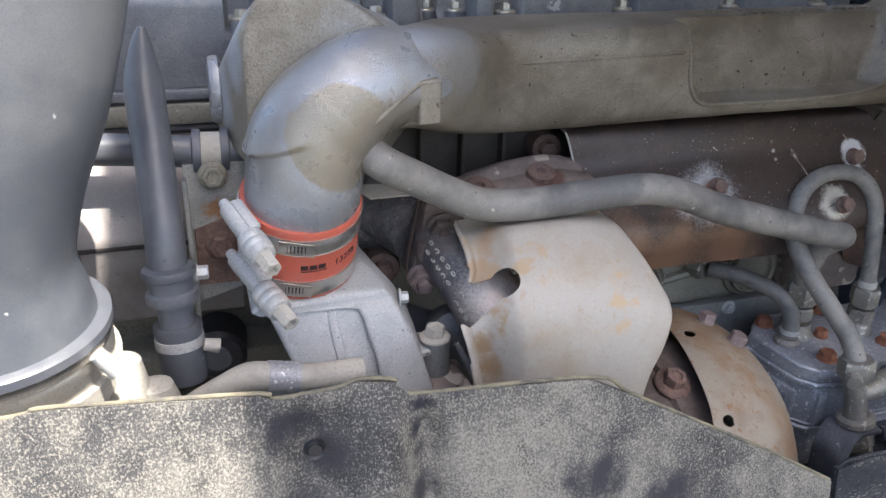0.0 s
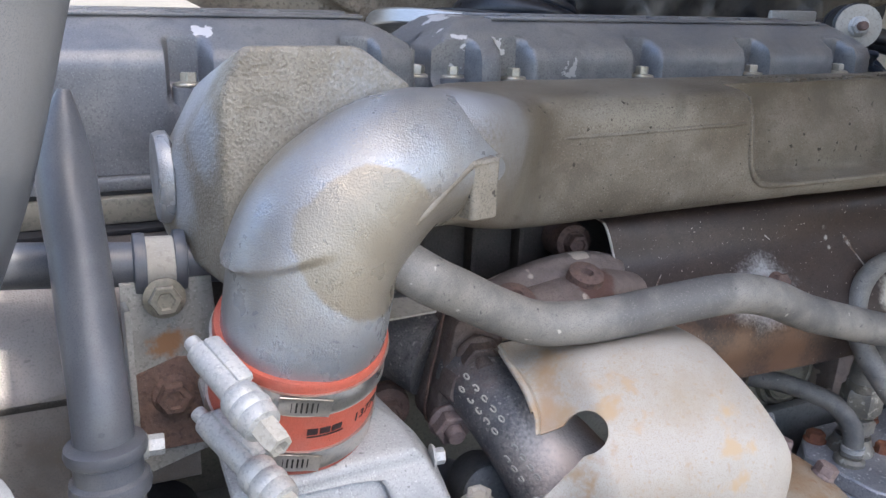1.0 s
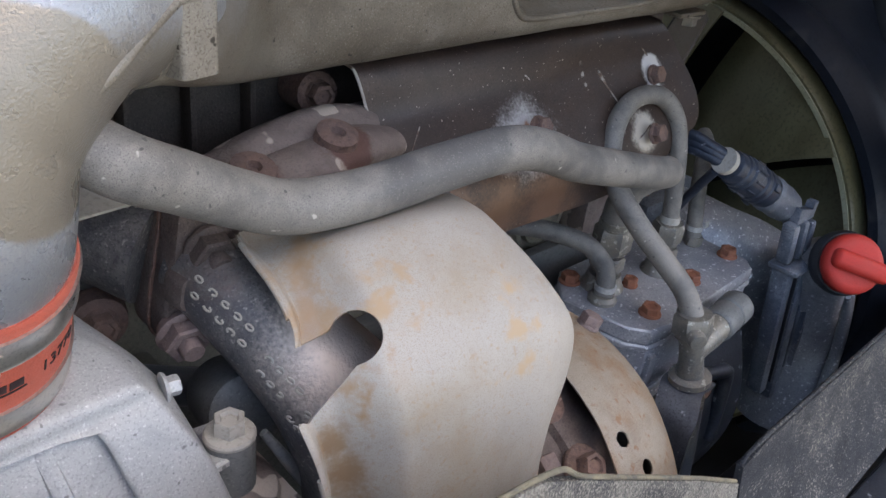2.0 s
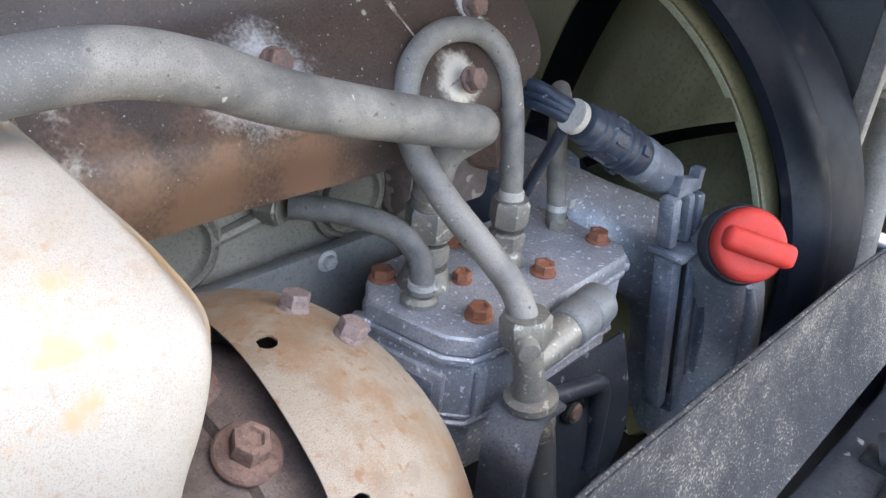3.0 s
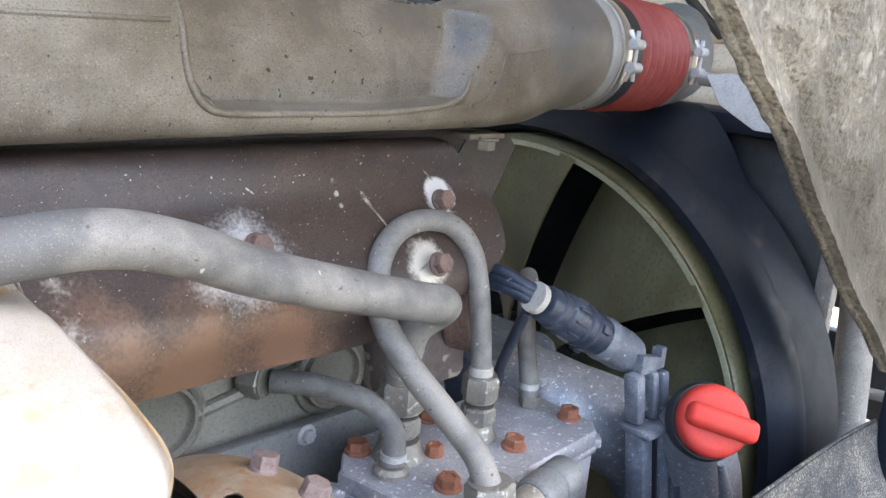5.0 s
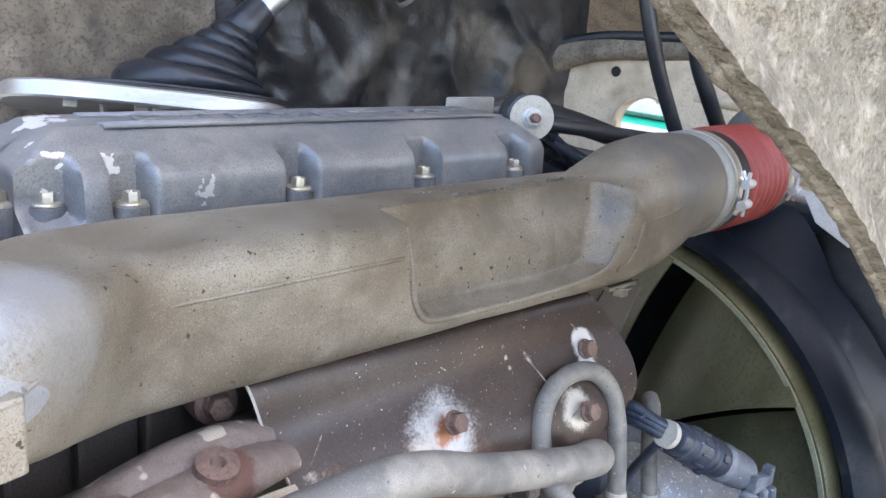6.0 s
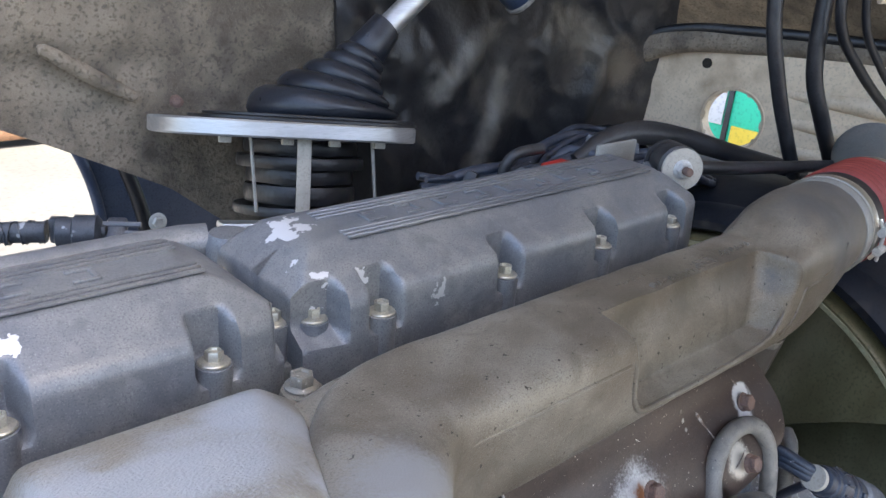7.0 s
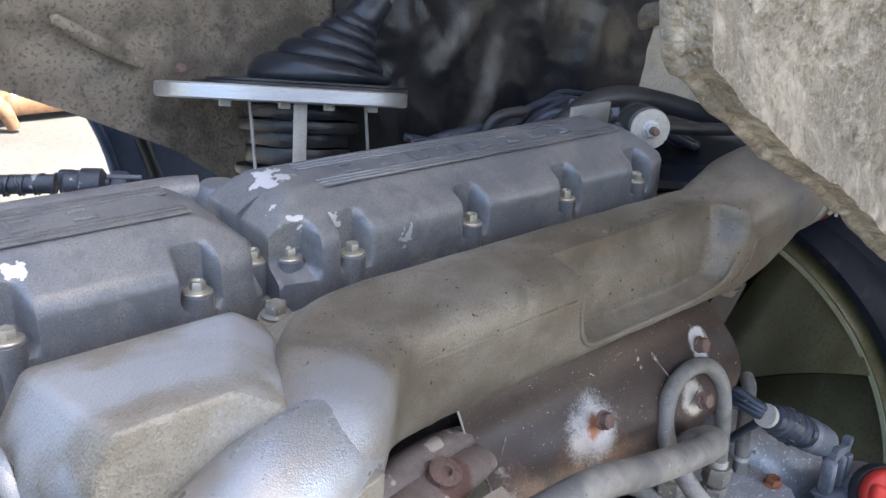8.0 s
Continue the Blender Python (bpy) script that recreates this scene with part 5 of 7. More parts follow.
def build_shields():
    near = [(Vector(white_shield_fn(u / 60, v / 60)) - Vector((0.303, 0.590, 1.335))).length for u in range(61) for v in range(61)]
    at = near.index(min(near))
    hole = Vector(white_shield_fn(at // 61 / 60, at % 61 / 60))

    mouth = hole + Vector((-0.060, 0.010, -0.038))

    def keep(p):
        q = Vector(p)
        s = min(1.0, max(0.0, (q - hole).dot(mouth - hole) / (mouth - hole).length_squared))
        return min((q - hole).length - 0.0165, (q - (hole + (mouth - hole) * s)).length - 0.0125 - 0.012 * s)
    t = thing("turbo_heat_shield", (0.38, 0.6, 1.05), "scorched white sheet-metal heat shield over the exhaust outlet", "heat shield")
    part("sheet", sheet(white_shield_fn, 150, 190, -0.0016, keep), M_WHITE, t, angle=70)
    for a, b in ((0.02, 0.28), (0.60, 1.0)):
        part("rolled_edge", tube([white_shield_fn(0.0, a + (b - a) * k / 20) for k in range(21)], 0.0019, 8, 60), M_WHITE, t)
    part("upper_flange", sheet(lambda u, v: (0.345 + 0.115 * u, 0.708 - 0.03 * v + 0.012 * u, 1.356 - 0.008 * v + 0.004 * math.sin(3 * u)), 16, 4, 0.0016), M_WHITE, t)

    def brown(u, v):
        x = eased([(0, 0.463), (0.5, 0.485), (1, 0.505)], v) * (1 - u) + u * eased([(0, 0.905), (0.35, 0.955), (0.62, 0.955), (0.8, 0.90), (1, 0.80)], v)
        y = eased([(0, 0.822), (0.06, 0.806), (0.3, 0.792), (0.5, 0.768), (0.65, 0.750), (0.8, 0.745), (1, 0.752)], v)
        z = eased([(0, 1.404), (0.06, 1.400), (0.3, 1.358), (0.5, 1.322), (0.65, 1.292), (0.8, 1.264), (1, 1.230)], v)
        y += 0.0015 * math.sin(9 * u + 4 * v)
        return (x, y - 0.004 + 0.012 * u * 0, z)
    t = thing("manifold_heat_shield", (0.7, 0.78, 1.23), "burnt brown heat shield sheet with white scorch marks", "heat shield")
    part("sheet", sheet(brown, 80, 40, -0.0016), M_BROWN, t, angle=70)
    part("chipped_edge", tube([brown(k / 40, 0.995) for k in range(41)], 0.0014, 8, 120), M_FRAYPALE, t, "pale chipped lower edge")
    part("chipped_edge", tube([tuple(Vector(brown(0.001, k / 40)) + Vector((-0.0006, -0.0012, 0.0008))) for k in range(41)], 0.0013, 8, 120), M_FRAYPALE, t, "pale chipped side edge")
    for u0, v0, u1, v1, r in ((0.66, 0.30, 0.69, 0.52, 0.0011), (0.665, 0.28, 0.672, 0.36, 0.0016), (0.74, 0.66, 0.80, 0.58, 0.0010), (0.10, 0.36, 0.05, 0.46, 0.0007), (0.42, 0.22, 0.43, 0.25, 0.0009), (0.86, 0.20, 0.87, 0.26, 0.0009)):
        part("scratch", tube([tuple(Vector(brown(u0 + (u1 - u0) * k / 6, v0 + (v1 - v0) * k / 6)) + Vector((0, -0.0016, 0.0008))) for k in range(7)], [r * 0.3, r, r, r * 0.7, r * 0.8, r * 0.5, r * 0.2], 6, 24), M_FRAYPALE, t, "pale dried drip")
    nut = mesh_of("shield_bolt", bolt_geo(0.018, 0.012, 1.15, 0, False), M_RUST)
    for p in ((0.658, 0.754, 1.333), (0.886, 0.779, 1.347), (0.848, 0.737, 1.297)):
        put("shield_bolt", nut, along(p, Vector(p) + Vector((0, -0.9, 0.35))), t, "rusted shield bolt")
    corner = [Vector(q) for q in ((1.013, 0.7985, 1.397), (0.987, 0.806, 1.330), (0.955, 0.806, 1.345), (0.920, 0.803, 1.375), (0.935, 0.798, 1.404), (1.005, 0.7985, 1.406))]
    gn = (corner[1] - corner[0]).cross(corner[3] - corner[0]).normalized() * 0.0012
    part("end_gusset", rings([[tuple(q + gn * k) for q in corner] for k in (-1, 1)]), M_BROWNGREY, t, "thin grey-brown gusset")
    part("gusset_lip", tube([tuple(q) for q in corner[:2]], 0.0024, 8), M_BROWNGREY, t)

    # turbo and its cream dome shield
    t = thing("turbocharger", (0.52, 0.62, 1.0), "rust-brown turbocharger housing with square-headed plugs", "turbocharger")
    ax = along((0.42, 0.66, 1.0), (0.60, 0.66, 1.0))
    part("turbine_housing", lathe([(0.06, 0.0), (0.13, 0.004), (0.158, 0.03), (0.168, 0.07), (0.166, 0.10), (0.172, 0.104), (0.172, 0.122), (0.169, 0.126), (0.168, 0.142), (0.158, 0.166), (0.10, 0.185)], 56, ax), M_BROWNRUST, t)
    for p in ((0.530, 0.600, 1.160), (0.525, 0.66, 1.172), (0.53, 0.545, 1.125)):
        n = Vector(p) - Vector((0.53, 0.66, 1.0))
        part("flange_nut", bolt_to(tuple(Vector(p) - n * 0.01), n, 0.022, 0.018, 1.7), M_RUST, t)
    part("plug", rbox(0.018, 0.018, 0.014, 0.003, along((0.498, 0.560, 1.135), (0.49, 0.50, 1.23))), M_MAUVE, t, "square brown plug")
    part("outlet", tube([(0.34, 0.61, 1.10), (0.40, 0.62, 1.06), (0.46, 0.65, 1.05)], 0.06, 24), M_RUST, t)

    def dome(u, v):
        a = radians(-14 + 200 * u)
        x = 0.556 + 0.166 * (1 - (1 - v) ** 1.7)
        r = math.sqrt(max(0.0, 1 - ((x - 0.575) / 0.155) ** 2))
        x -= 0.010 * (1 - v) * math.sin(2.2 * a) + 0.018 * (1 - v) * ramp(math.cos(a), 0.5, 1.0)
        return (x, 0.66 - 0.200 * r * math.cos(a), 1.0 + 0.192 * r * math.sin(a))
    t = thing("compressor_heat_shield", (0.6, 0.65, 0.98), "rust-stained cream dome-shaped heat shield bolted over the turbo", "heat shield")

    def dkeep(p):
        return min((Vector(p) - Vector(c)).length - 0.0075 for c in ((0.577, 0.648, 1.190), (0.562, 0.535, 1.147), (0.575, 0.512, 1.126)))
    part("dome", sheet(dome, 110, 60, 0.0016, dkeep), M_DOME, t, angle=70)
    head = mesh_of("shield_screw", bolt_geo(0.019, 0.013, 1.05, 0, False), M_MAUVE)
    for p, d in (((0.620, 0.678, 1.184), (0.25, 0.05, 1)), ((0.636, 0.637, 1.176), (0.35, -0.15, 1))):
        put("shield_screw", head, along(p, Vector(p) + Vector(d)), t, "heat-tinted mauve bolt head")


def hose(name, pts, r, mat, label, category="hose", fittings=(), n=20):
    t = thing(name, pts[-1], label, category)
    part("tube", tube(pts, r, n, 10 * len(pts)), mat, t)
    for p, q, prof, m2 in fittings:
        part("fitting", lathe(prof, 20, along(p, q)), m2, t)
    return t


def hexnut(p, d, af, high, mat, parent, name="hex_nut"):
    r = af / math.sqrt(3)
    m = along(p, Vector(p) + Vector(d))
    nut = part(name, rings([[tuple(m @ Vector(q)) for q in hexring(rr, h)] for rr, h in ((r * 0.9, 0), (r, high * 0.1), (r, high * 0.9), (r * 0.9, high), (r * 0.6, high))]), mat, parent)
    for h in (-0.0012, high - 0.0008):
        part("crown", lathe([(r * 0.55, h), (r * 0.86, h), (r * 0.86, h + 0.0020), (r * 0.55, h + 0.0020)], 28, m), mat, nut)
    return nut


def build_hoses():
    t = hose("coolant_hose", [(0.14, 0.75, 1.475), (0.165, 0.69, 1.462), (0.197, 0.645, 1.440), (0.235, 0.650, 1.417), (0.275, 0.656, 1.394), (0.310, 0.657, 1.380), (0.365, 0.655, 1.3765),
                              (0.43, 0.653, 1.381), (0.49, 0.650, 1.3835), (0.54, 0.654, 1.371), (0.60, 0.662, 1.345), (0.69, 0.670, 1.315), (0.77, 0.679, 1.290), (0.806, 0.688, 1.279), (0.822, 0.706, 1.266),
                              (0.815, 0.727, 1.245), (0.814, 0.738, 1.215), (0.816, 0.740, 1.185)], 0.0172, M_RUBBER, "long dusty grey rubber hose crossing the heat shields", n=24)
    hexnut((0.817, 0.740, 1.186), (0, 0, -1), 0.041, 0.030, M_FITTING, t)
    part("neck", lathe([(0.019, 0), (0.019, 0.012), (0.014, 0.012)], 20, pose(0.816, 0.74, 1.183)), M_FITTING, t)
    t = hose("fuel_hose", [(0.909, 0.722, 1.175), (0.908, 0.727, 1.22), (0.906, 0.735, 1.27), (0.900, 0.745, 1.305), (0.880, 0.755, 1.328), (0.848, 0.760, 1.335), (0.815, 0.758, 1.330), (0.790, 0.752, 1.312),
                           (0.777, 0.742, 1.285), (0.772, 0.722, 1.255), (0.778, 0.690, 1.222), (0.792, 0.655, 1.188), (0.803, 0.628, 1.160), (0.806, 0.608, 1.128)],
             [0.0108] * 7 + [0.0112, 0.0115, 0.012, 0.0122, 0.0124, 0.0124, 0.0124], M_RUBBER, "looped dusty grey fuel hose with brass-coloured ends", n=20)
    hexnut((0.9095, 0.722, 1.174), (0, 0, -1), 0.034, 0.026, M_FITTING, t)
    part("ferrule", lathe([(0.0125, 0), (0.0125, 0.010), (0.011, 0.012)], 20, pose(0.9092, 0.7225, 1.172)), M_CREAMPL, t)
    hexnut((0.806, 0.612, 1.140), (0.03, -0.12, -1), 0.039, 0.027, M_FITTING, t)
    part("side_plug", lathe([(0.010, -0.004), (0.0105, 0.010), (0.009, 0.013), (0.004, 0.0135)], 20, along((0.794, 0.600, 1.122), (0.76, 0.55, 1.118))), M_FITTING, t)
    part("tee_body", tube([(0.806, 0.609, 1.118), (0.811, 0.603, 1.085), (0.816, 0.600, 1.052)], [0.0150, 0.0140, 0.0170], 20), M_FITTING, t)
    part("tee_collar", lathe([(0.016, 0), (0.024, 0.003), (0.024, 0.010), (0.016, 0.012)], 24, along((0.815, 0.600, 1.062), (0.819, 0.597, 1.03))), M_FITTING, t)
    hexnut((0.822, 0.598, 1.040), (0.35, 0.0, -1), 0.034, 0.03, M_FITTING, t)
    part("lower_hose", tube([(0.833, 0.598, 1.012), (0.842, 0.598, 0.98), (0.862, 0.598, 0.90), (0.88, 0.598, 0.78)], 0.0165, 18), M_PIPE, t, "black braided lower hose")
    arm = part("tee_branch", tube([(0.812, 0.604, 1.092), (0.845, 0.607, 1.096), (0.872, 0.610, 1.099)], [0.014, 0.0165, 0.0175], 20), M_FITTING, t)
    part("sensor_body", lathe([(0.0185, 0), (0.0205, 0.002), (0.0205, 0.03), (0.019, 0.032), (0.021, 0.034), (0.021, 0.058), (0.017, 0.064)], 24, along((0.868, 0.610, 1.099), (0.95, 0.618, 1.105))), M_SHEETGREY, arm, "grey plastic sensor")
    t = hose("return_hose", [(0.727, 0.828, 1.173), (0.750, 0.802, 1.174), (0.772, 0.775, 1.170), (0.788, 0.750, 1.163), (0.795, 0.731, 1.147), (0.794, 0.722, 1.13), (0.791, 0.719, 1.112)], 0.0115, M_RUBBER, "short black rubber return hose")
    hexnut((0.714, 0.854, 1.173), (0.42, -0.8, 0), 0.036, 0.022, M_FITTING, t)
    part("end_clip", lathe([(0.011, 0), (0.0128, 0), (0.0128, 0.006), (0.011, 0.006)], 20, pose(0.792, 0.7195, 1.119)), M_ZINC, t)
    t = hose("breather_hose", [(1.016, 0.737, 1.112), (1.012, 0.741, 1.15), (1.006, 0.745, 1.195), (1.006, 0.748, 1.225), (1.015, 0.755, 1.245), (1.03, 0.77, 1.25)], 0.0105, M_RUBBER, "short grey hose with a spring clip")
    part("spring_clip", lathe([(0.0118, 0), (0.0118, 0.007)], 20, pose(1.0145, 0.739, 1.127)), M_ZINC, t)
    part("clip_ear", rbox(0.012, 0.003, 0.010, 0.001, pose(1.034, 0.732, 1.131)), M_ZINC, t)
    hexnut((1.017, 0.736, 1.105), (0, 0, 1), 0.022, 0.012, M_FITTING, t)


def build_module():
    t = thing("filter_module", (0.9, 0.71, 0.98), "oxidised blue-grey aluminium filter module with rusty bolts", "filter module")
    top = [(0.752, 0.748), (0.775, 0.775), (0.80, 0.792), (1.03, 0.792), (1.046, 0.78), (1.046, 0.668), (1.03, 0.652), (0.815, 0.640), (0.785, 0.645), (0.768, 0.665)]
    part("cover", plate(top, 0.020, pose(0, 0, 1.0945), 0.0022), M_MODULE, t)

    def grown(k, dx=0.0):
        cx, cy = 0.90, 0.715
        return [(cx + (x - cx) * k + dx, cy + (y - cy) * k) for x, y in top]
    part("flange", plate(grown(1.018), 0.008, pose(0, 0, 1.0805), 0.002), M_MODULE, t)
    part("body", plate(grown(0.985), 0.064, pose(0, 0, 1.045), 0.003), M_MODULE, t)
    part("foot_rim", plate(grown(1.008), 0.006, pose(0, 0, 1.0105), 0.002), M_MODULE, t)
    part("foot_rim", plate(grown(0.995), 0.004, pose(0, 0, 1.0185), 0.001), M_MODULE, t)
    part("bowl", plate(grown(0.93, 0.006), 0.07, pose(0, 0, 0.973), 0.010), M_MODULE, t)
    part("front_rib", rbox(0.012, 0.008, 0.050, 0.003, pose(0.795, 0.641, 1.045, 0, 0, -8)), M_MODULE, t)
    for x, y, a in ((0.752, 0.752, 40), (1.048, 0.668, -45)):
        part("corner_lug", rbox(0.020, 0.020, 0.012, 0.003, pose(x, y, 1.0805 if y != 0.650 else 1.056, 0, 0, a)), M_MODULE, t)
    block = part("name_block", rbox(0.080, 0.008, 0.042, 0.003, Matrix.Translation((0.7620, 0.700, 1.044)) @ pose(0, 0, 0, 0, 0, -79)), M_MODULE, t)
    for s, w in ((-0.016, 0.026), (0.016, 0.030)):
        part("name_plate", rbox(w, 0.003, 0.022, 0.001, Matrix.Translation((0.7620, 0.700, 1.044)) @ pose(0, 0, 0, 0, 0, -79) @ pose(s, -0.0042, 0)), M_GREYPL if s > 0 else M_FITTING, block)
    for k in range(5):
        part("number_bar", rbox(0.0028, 0.0012, 0.006, 0.0004, Matrix.Translation((0.7620, 0.700, 1.044)) @ pose(0, 0, 0, 0, 0, -79) @ pose(0.0065 + 0.0045 * k, -0.0068, -0.005)), M_TRUCK, block, "pale cast number")
    big = mesh_of("cover_bolt", bolt_geo(0.0195, 0.012, 1.2), M_ORANGE)
    small = mesh_of("small_bolt", bolt_geo(0.0155, 0.011, 1.1), M_ORANGE)
    rng = random.Random(8)
    for me, pts in ((big, ((0.789, 0.768), (0.815, 0.668), (0.925, 0.682), (1.030, 0.690), (0.895, 0.779))), (small, ((0.848, 0.720), (0.975, 0.783)))):
        for x, y in pts:
            put("cover_bolt", me, pose(x, y, 1.1047, rng.uniform(-3, 3), rng.uniform(-3, 3), rng.uniform(0, 60)), t, "orange-rusted bolt")
    for x, y, r in ((0.817, 0.740, 0.023), (0.9105, 0.722, 0.0185)):
        part("port_boss", lathe([(r + 0.004, 1.10), (r + 0.0035, 1.107), (r, 1.112), (r - 0.003, 1.124)], 28, pose(x, y, 0)), M_FITTING, t)
    for x, y, z, r in ((0.9105, 0.722, 1.122, 0.0175), (0.817, 0.740, 1.130, 0.0195)):
        hexnut((x, y, z), (0, 0, 1), r * 1.85, 0.018, M_FITTING, t, "port_adapter")
    part("hose_seat", lathe([(0.0175, 1.104), (0.0175, 1.109), (0.0135, 1.113)], 24, pose(0.790, 0.719, 0)), M_FITTING, t)
    # dark bracket below
    t = thing("module_bracket", (0.95, 0.63, 0.8), "black pressed bracket below the filter module", "bracket")
    part("plate", sheet(lambda u, v: (0.84 + 0.22 * u, 0.650 - 0.03 * math.sin(3.1 * v), 0.995 - 0.25 * v), 12, 12, 0.004), M_RAIL, t)

    def strap(u, v):
        # flat top round the tee, a rounded shoulder, then straight down
        s = 0.38 * u
        if s < 0.045:
            x, z = 0.842 - s, 1.047
        elif s < 0.095:
            a = (s - 0.045) / 0.05 * math.pi / 2
            x, z = 0.797 - 0.032 * math.sin(a), 1.015 + 0.032 * math.cos(a)
        else:
            x, z = 0.765 + 0.04 * (s - 0.095), 1.015 - (s - 0.095)
        near = 0.578 - 0.020 * ramp(s, 0.02, 0.08)
        return (x, near + (0.626 - 0.018 * ramp(s, 0.03, 0.09) - near) * v, z + 0.0015 * math.sin(3.1 * v))
    part("arm", sheet(strap, 60, 10, 0.005), M_ARM, t, "dark grey bent arm")
    part("ridge", tube([(0.905, 0.632, 0.99), (0.955, 0.622, 0.985), (0.985, 0.622, 0.965), (0.985, 0.618, 0.86)], 0.010, 12), M_RAIL, t)
    g = part("grommet", lathe([(0.002, 0.004), (0.008, 0.004), (0.010, 0.0)], 20, pose(0.945, 0.626, 0.955, 90)), M_RUST, t, "rusty plug")
    part("grommet_rim", lathe([(0.010, -0.002), (0.013, 0.003), (0.016, 0.0), (0.016, -0.006)], 24, pose(0.945, 0.626, 0.955, 90)), M_PLASTIC, g)


def build_filler():
    t = thing("oil_filler", (1.12, 0.60, 0.9), "dusty grey oil filler casting with a red plastic cap", "oil filler")
    part("casting", tube([(1.085, 0.83, 1.09), (1.095, 0.79, 1.085), (1.115, 0.75, 1.07), (1.165, 0.712, 1.045), (1.215, 0.685, 1.0), (1.25, 0.665, 0.92), (1.265, 0.66, 0.80)], [0.050, 0.054, 0.058, 0.060, 0.064, 0.068, 0.070], 32, 40), M_MODULE, t)
    part("neck", tube([(1.120, 0.574, 1.115), (1.150, 0.602, 1.092), (1.190, 0.620, 1.052), (1.226, 0.628, 0.995), (1.243, 0.628, 0.925), (1.246, 0.626, 0.84), (1.246, 0.626, 0.78)], [0.036, 0.043, 0.053, 0.062, 0.066, 0.068, 0.068], 32, 40), M_MODULE, t)
    part("neck_rib", tube([(1.150, 0.560, 1.066), (1.185, 0.561, 1.010), (1.207, 0.560, 0.94), (1.212, 0.560, 0.86)], [0.004, 0.008, 0.009, 0.008], 10), M_MODULE, t)
    ax = Vector((-0.55, -0.62, 0.42)).normalized()
    c = Vector((1.117, 0.566, 1.126))
    m = along(c, c + ax)
    cap = part("cap", lathe([(0.030, -0.004), (0.0385, -0.003), (0.0400, 0.000), (0.0400, 0.008), (0.0388, 0.013), (0.0355, 0.0165), (0.028, 0.018), (0.001, 0.0175)], 56, m), M_CAP, t, "bright red twist cap")
    gx = Vector((0.64, -0.73, -0.24))
    gx = (gx - ax * gx.dot(ax)).normalized()
    turn = Matrix((gx, ax.cross(gx), ax)).transposed().to_4x4()
    g = rbox(0.080, 0.026, 0.028, 0.009, Matrix.Translation(c) @ turn @ pose(0.005, 0, 0.0165), 4)
    part("grip", g, M_CAP, cap)
    part("collar", lathe([(0.037, -0.028), (0.043, -0.024), (0.044, -0.012), (0.041, -0.005)], 36, m), M_PLASTIC, t)
    # upright cable duct
    t = thing("cable_duct", (1.09, 0.63, 0.85), "dusty dark grey plastic cable duct standing beside the filler", "cable duct")
    lean = Matrix(((1, 0, -0.26, 0.26 * 1.12), (0, 1, 0, 0), (0, 0, 1, 0), (0, 0, 0, 1)))

    def leaning(g):
        return Geo().add(g.v, g.f, lean)
    for x0, x1, y0, y1, z0, z1 in ((1.066, 1.090, 0.618, 0.645, 0.86, 1.105), (1.093, 1.117, 0.612, 0.640, 0.84, 1.105), (1.120, 1.140, 0.612, 0.645, 0.88, 1.10)):
        part("channel", leaning(span(x0, x1, y0, y1, z0, z1, 0.007)), M_GREYPL, t)
    for x in (1.0915, 1.1185):
        part("groove", leaning(span(x - 0.0022, x + 0.0022, 0.616, 0.64, 0.88, 1.10, 0.001)), M_PLASTIC, t)
    for x0, x1, z0, z1 in ((1.062, 1.080, 1.11, 1.172), (1.094, 1.108, 1.108, 1.170), (1.114, 1.130, 1.105, 1.165)):
        part("finger", leaning(span(x0, x1, 0.622, 0.642, z0, z1, 0.005)), M_GREYPL, t)
    part("clip_band", leaning(span(1.060, 1.144, 0.606, 0.648, 1.098, 1.107, 0.003)), M_GREYPL, t)
    part("hook", plate([(-0.02, -0.012), (0.028, -0.012), (0.028, 0.012), (0.018, 0.012), (0.018, 0.002), (-0.02, 0.012)], 0.012, pose(1.085, 0.634, 1.180, 90)), M_GREYPL, t)
    part("side_wing", plate([(0, 0.06), (0.045, 0.05), (0.052, 0.0), (0.028, -0.004), (0.022, -0.05), (0.010, -0.06), (0.006, -0.16), (0.0, -0.16)], 0.014, pose(1.150, 0.612, 1.03, 90) @ pose(0, 0, 0, 0, 0, 14), 0.004), M_GREYPL, t)
    part("wing_boss", lathe([(0.004, 0.002), (0.008, 0.004), (0.010, 0.0)], 16, pose(1.168, 0.605, 1.058, 90)), M_GREYPL, t)
    # wire loom with its plug
    t = thing("wire_plug", (1.0, 0.68, 1.2), "dark blue-black ribbed wire plug with a pale cable tie", "connector")
    p, q = Vector((0.953, 0.690, 1.256)), Vector((1.086, 0.655, 1.178))
    m = along(p, q)
    L = (q - p).length
    shell = part("shell", lathe([(0.011, 0), (0.0185, 0.003), (0.0195, 0.006), (0.0195, 0.016), (0.0215, 0.018), (0.0215, 0.024), (0.0200, 0.0255), (0.0200, 0.029), (0.0225, 0.031), (0.0232, 0.036), (0.0232, 0.052), (0.0215, 0.054), (0.0215, 0.058), (0.0240, 0.060), (0.0240, 0.066), (0.0222, 0.068), (0.0222, 0.071), (0.0240, 0.073), (0.0240, 0.084), (0.0220, 0.087), (0.0215, L * 0.62)], 32, m), M_WIRE, t)
    for k in range(10):
        part("lock_rib", rbox(0.003, 0.003, 0.018, 0.001, m @ pose(0, 0, 0, 0, 0, 36 * k) @ pose(0.0236, 0, 0.044)), M_WIRE, shell)
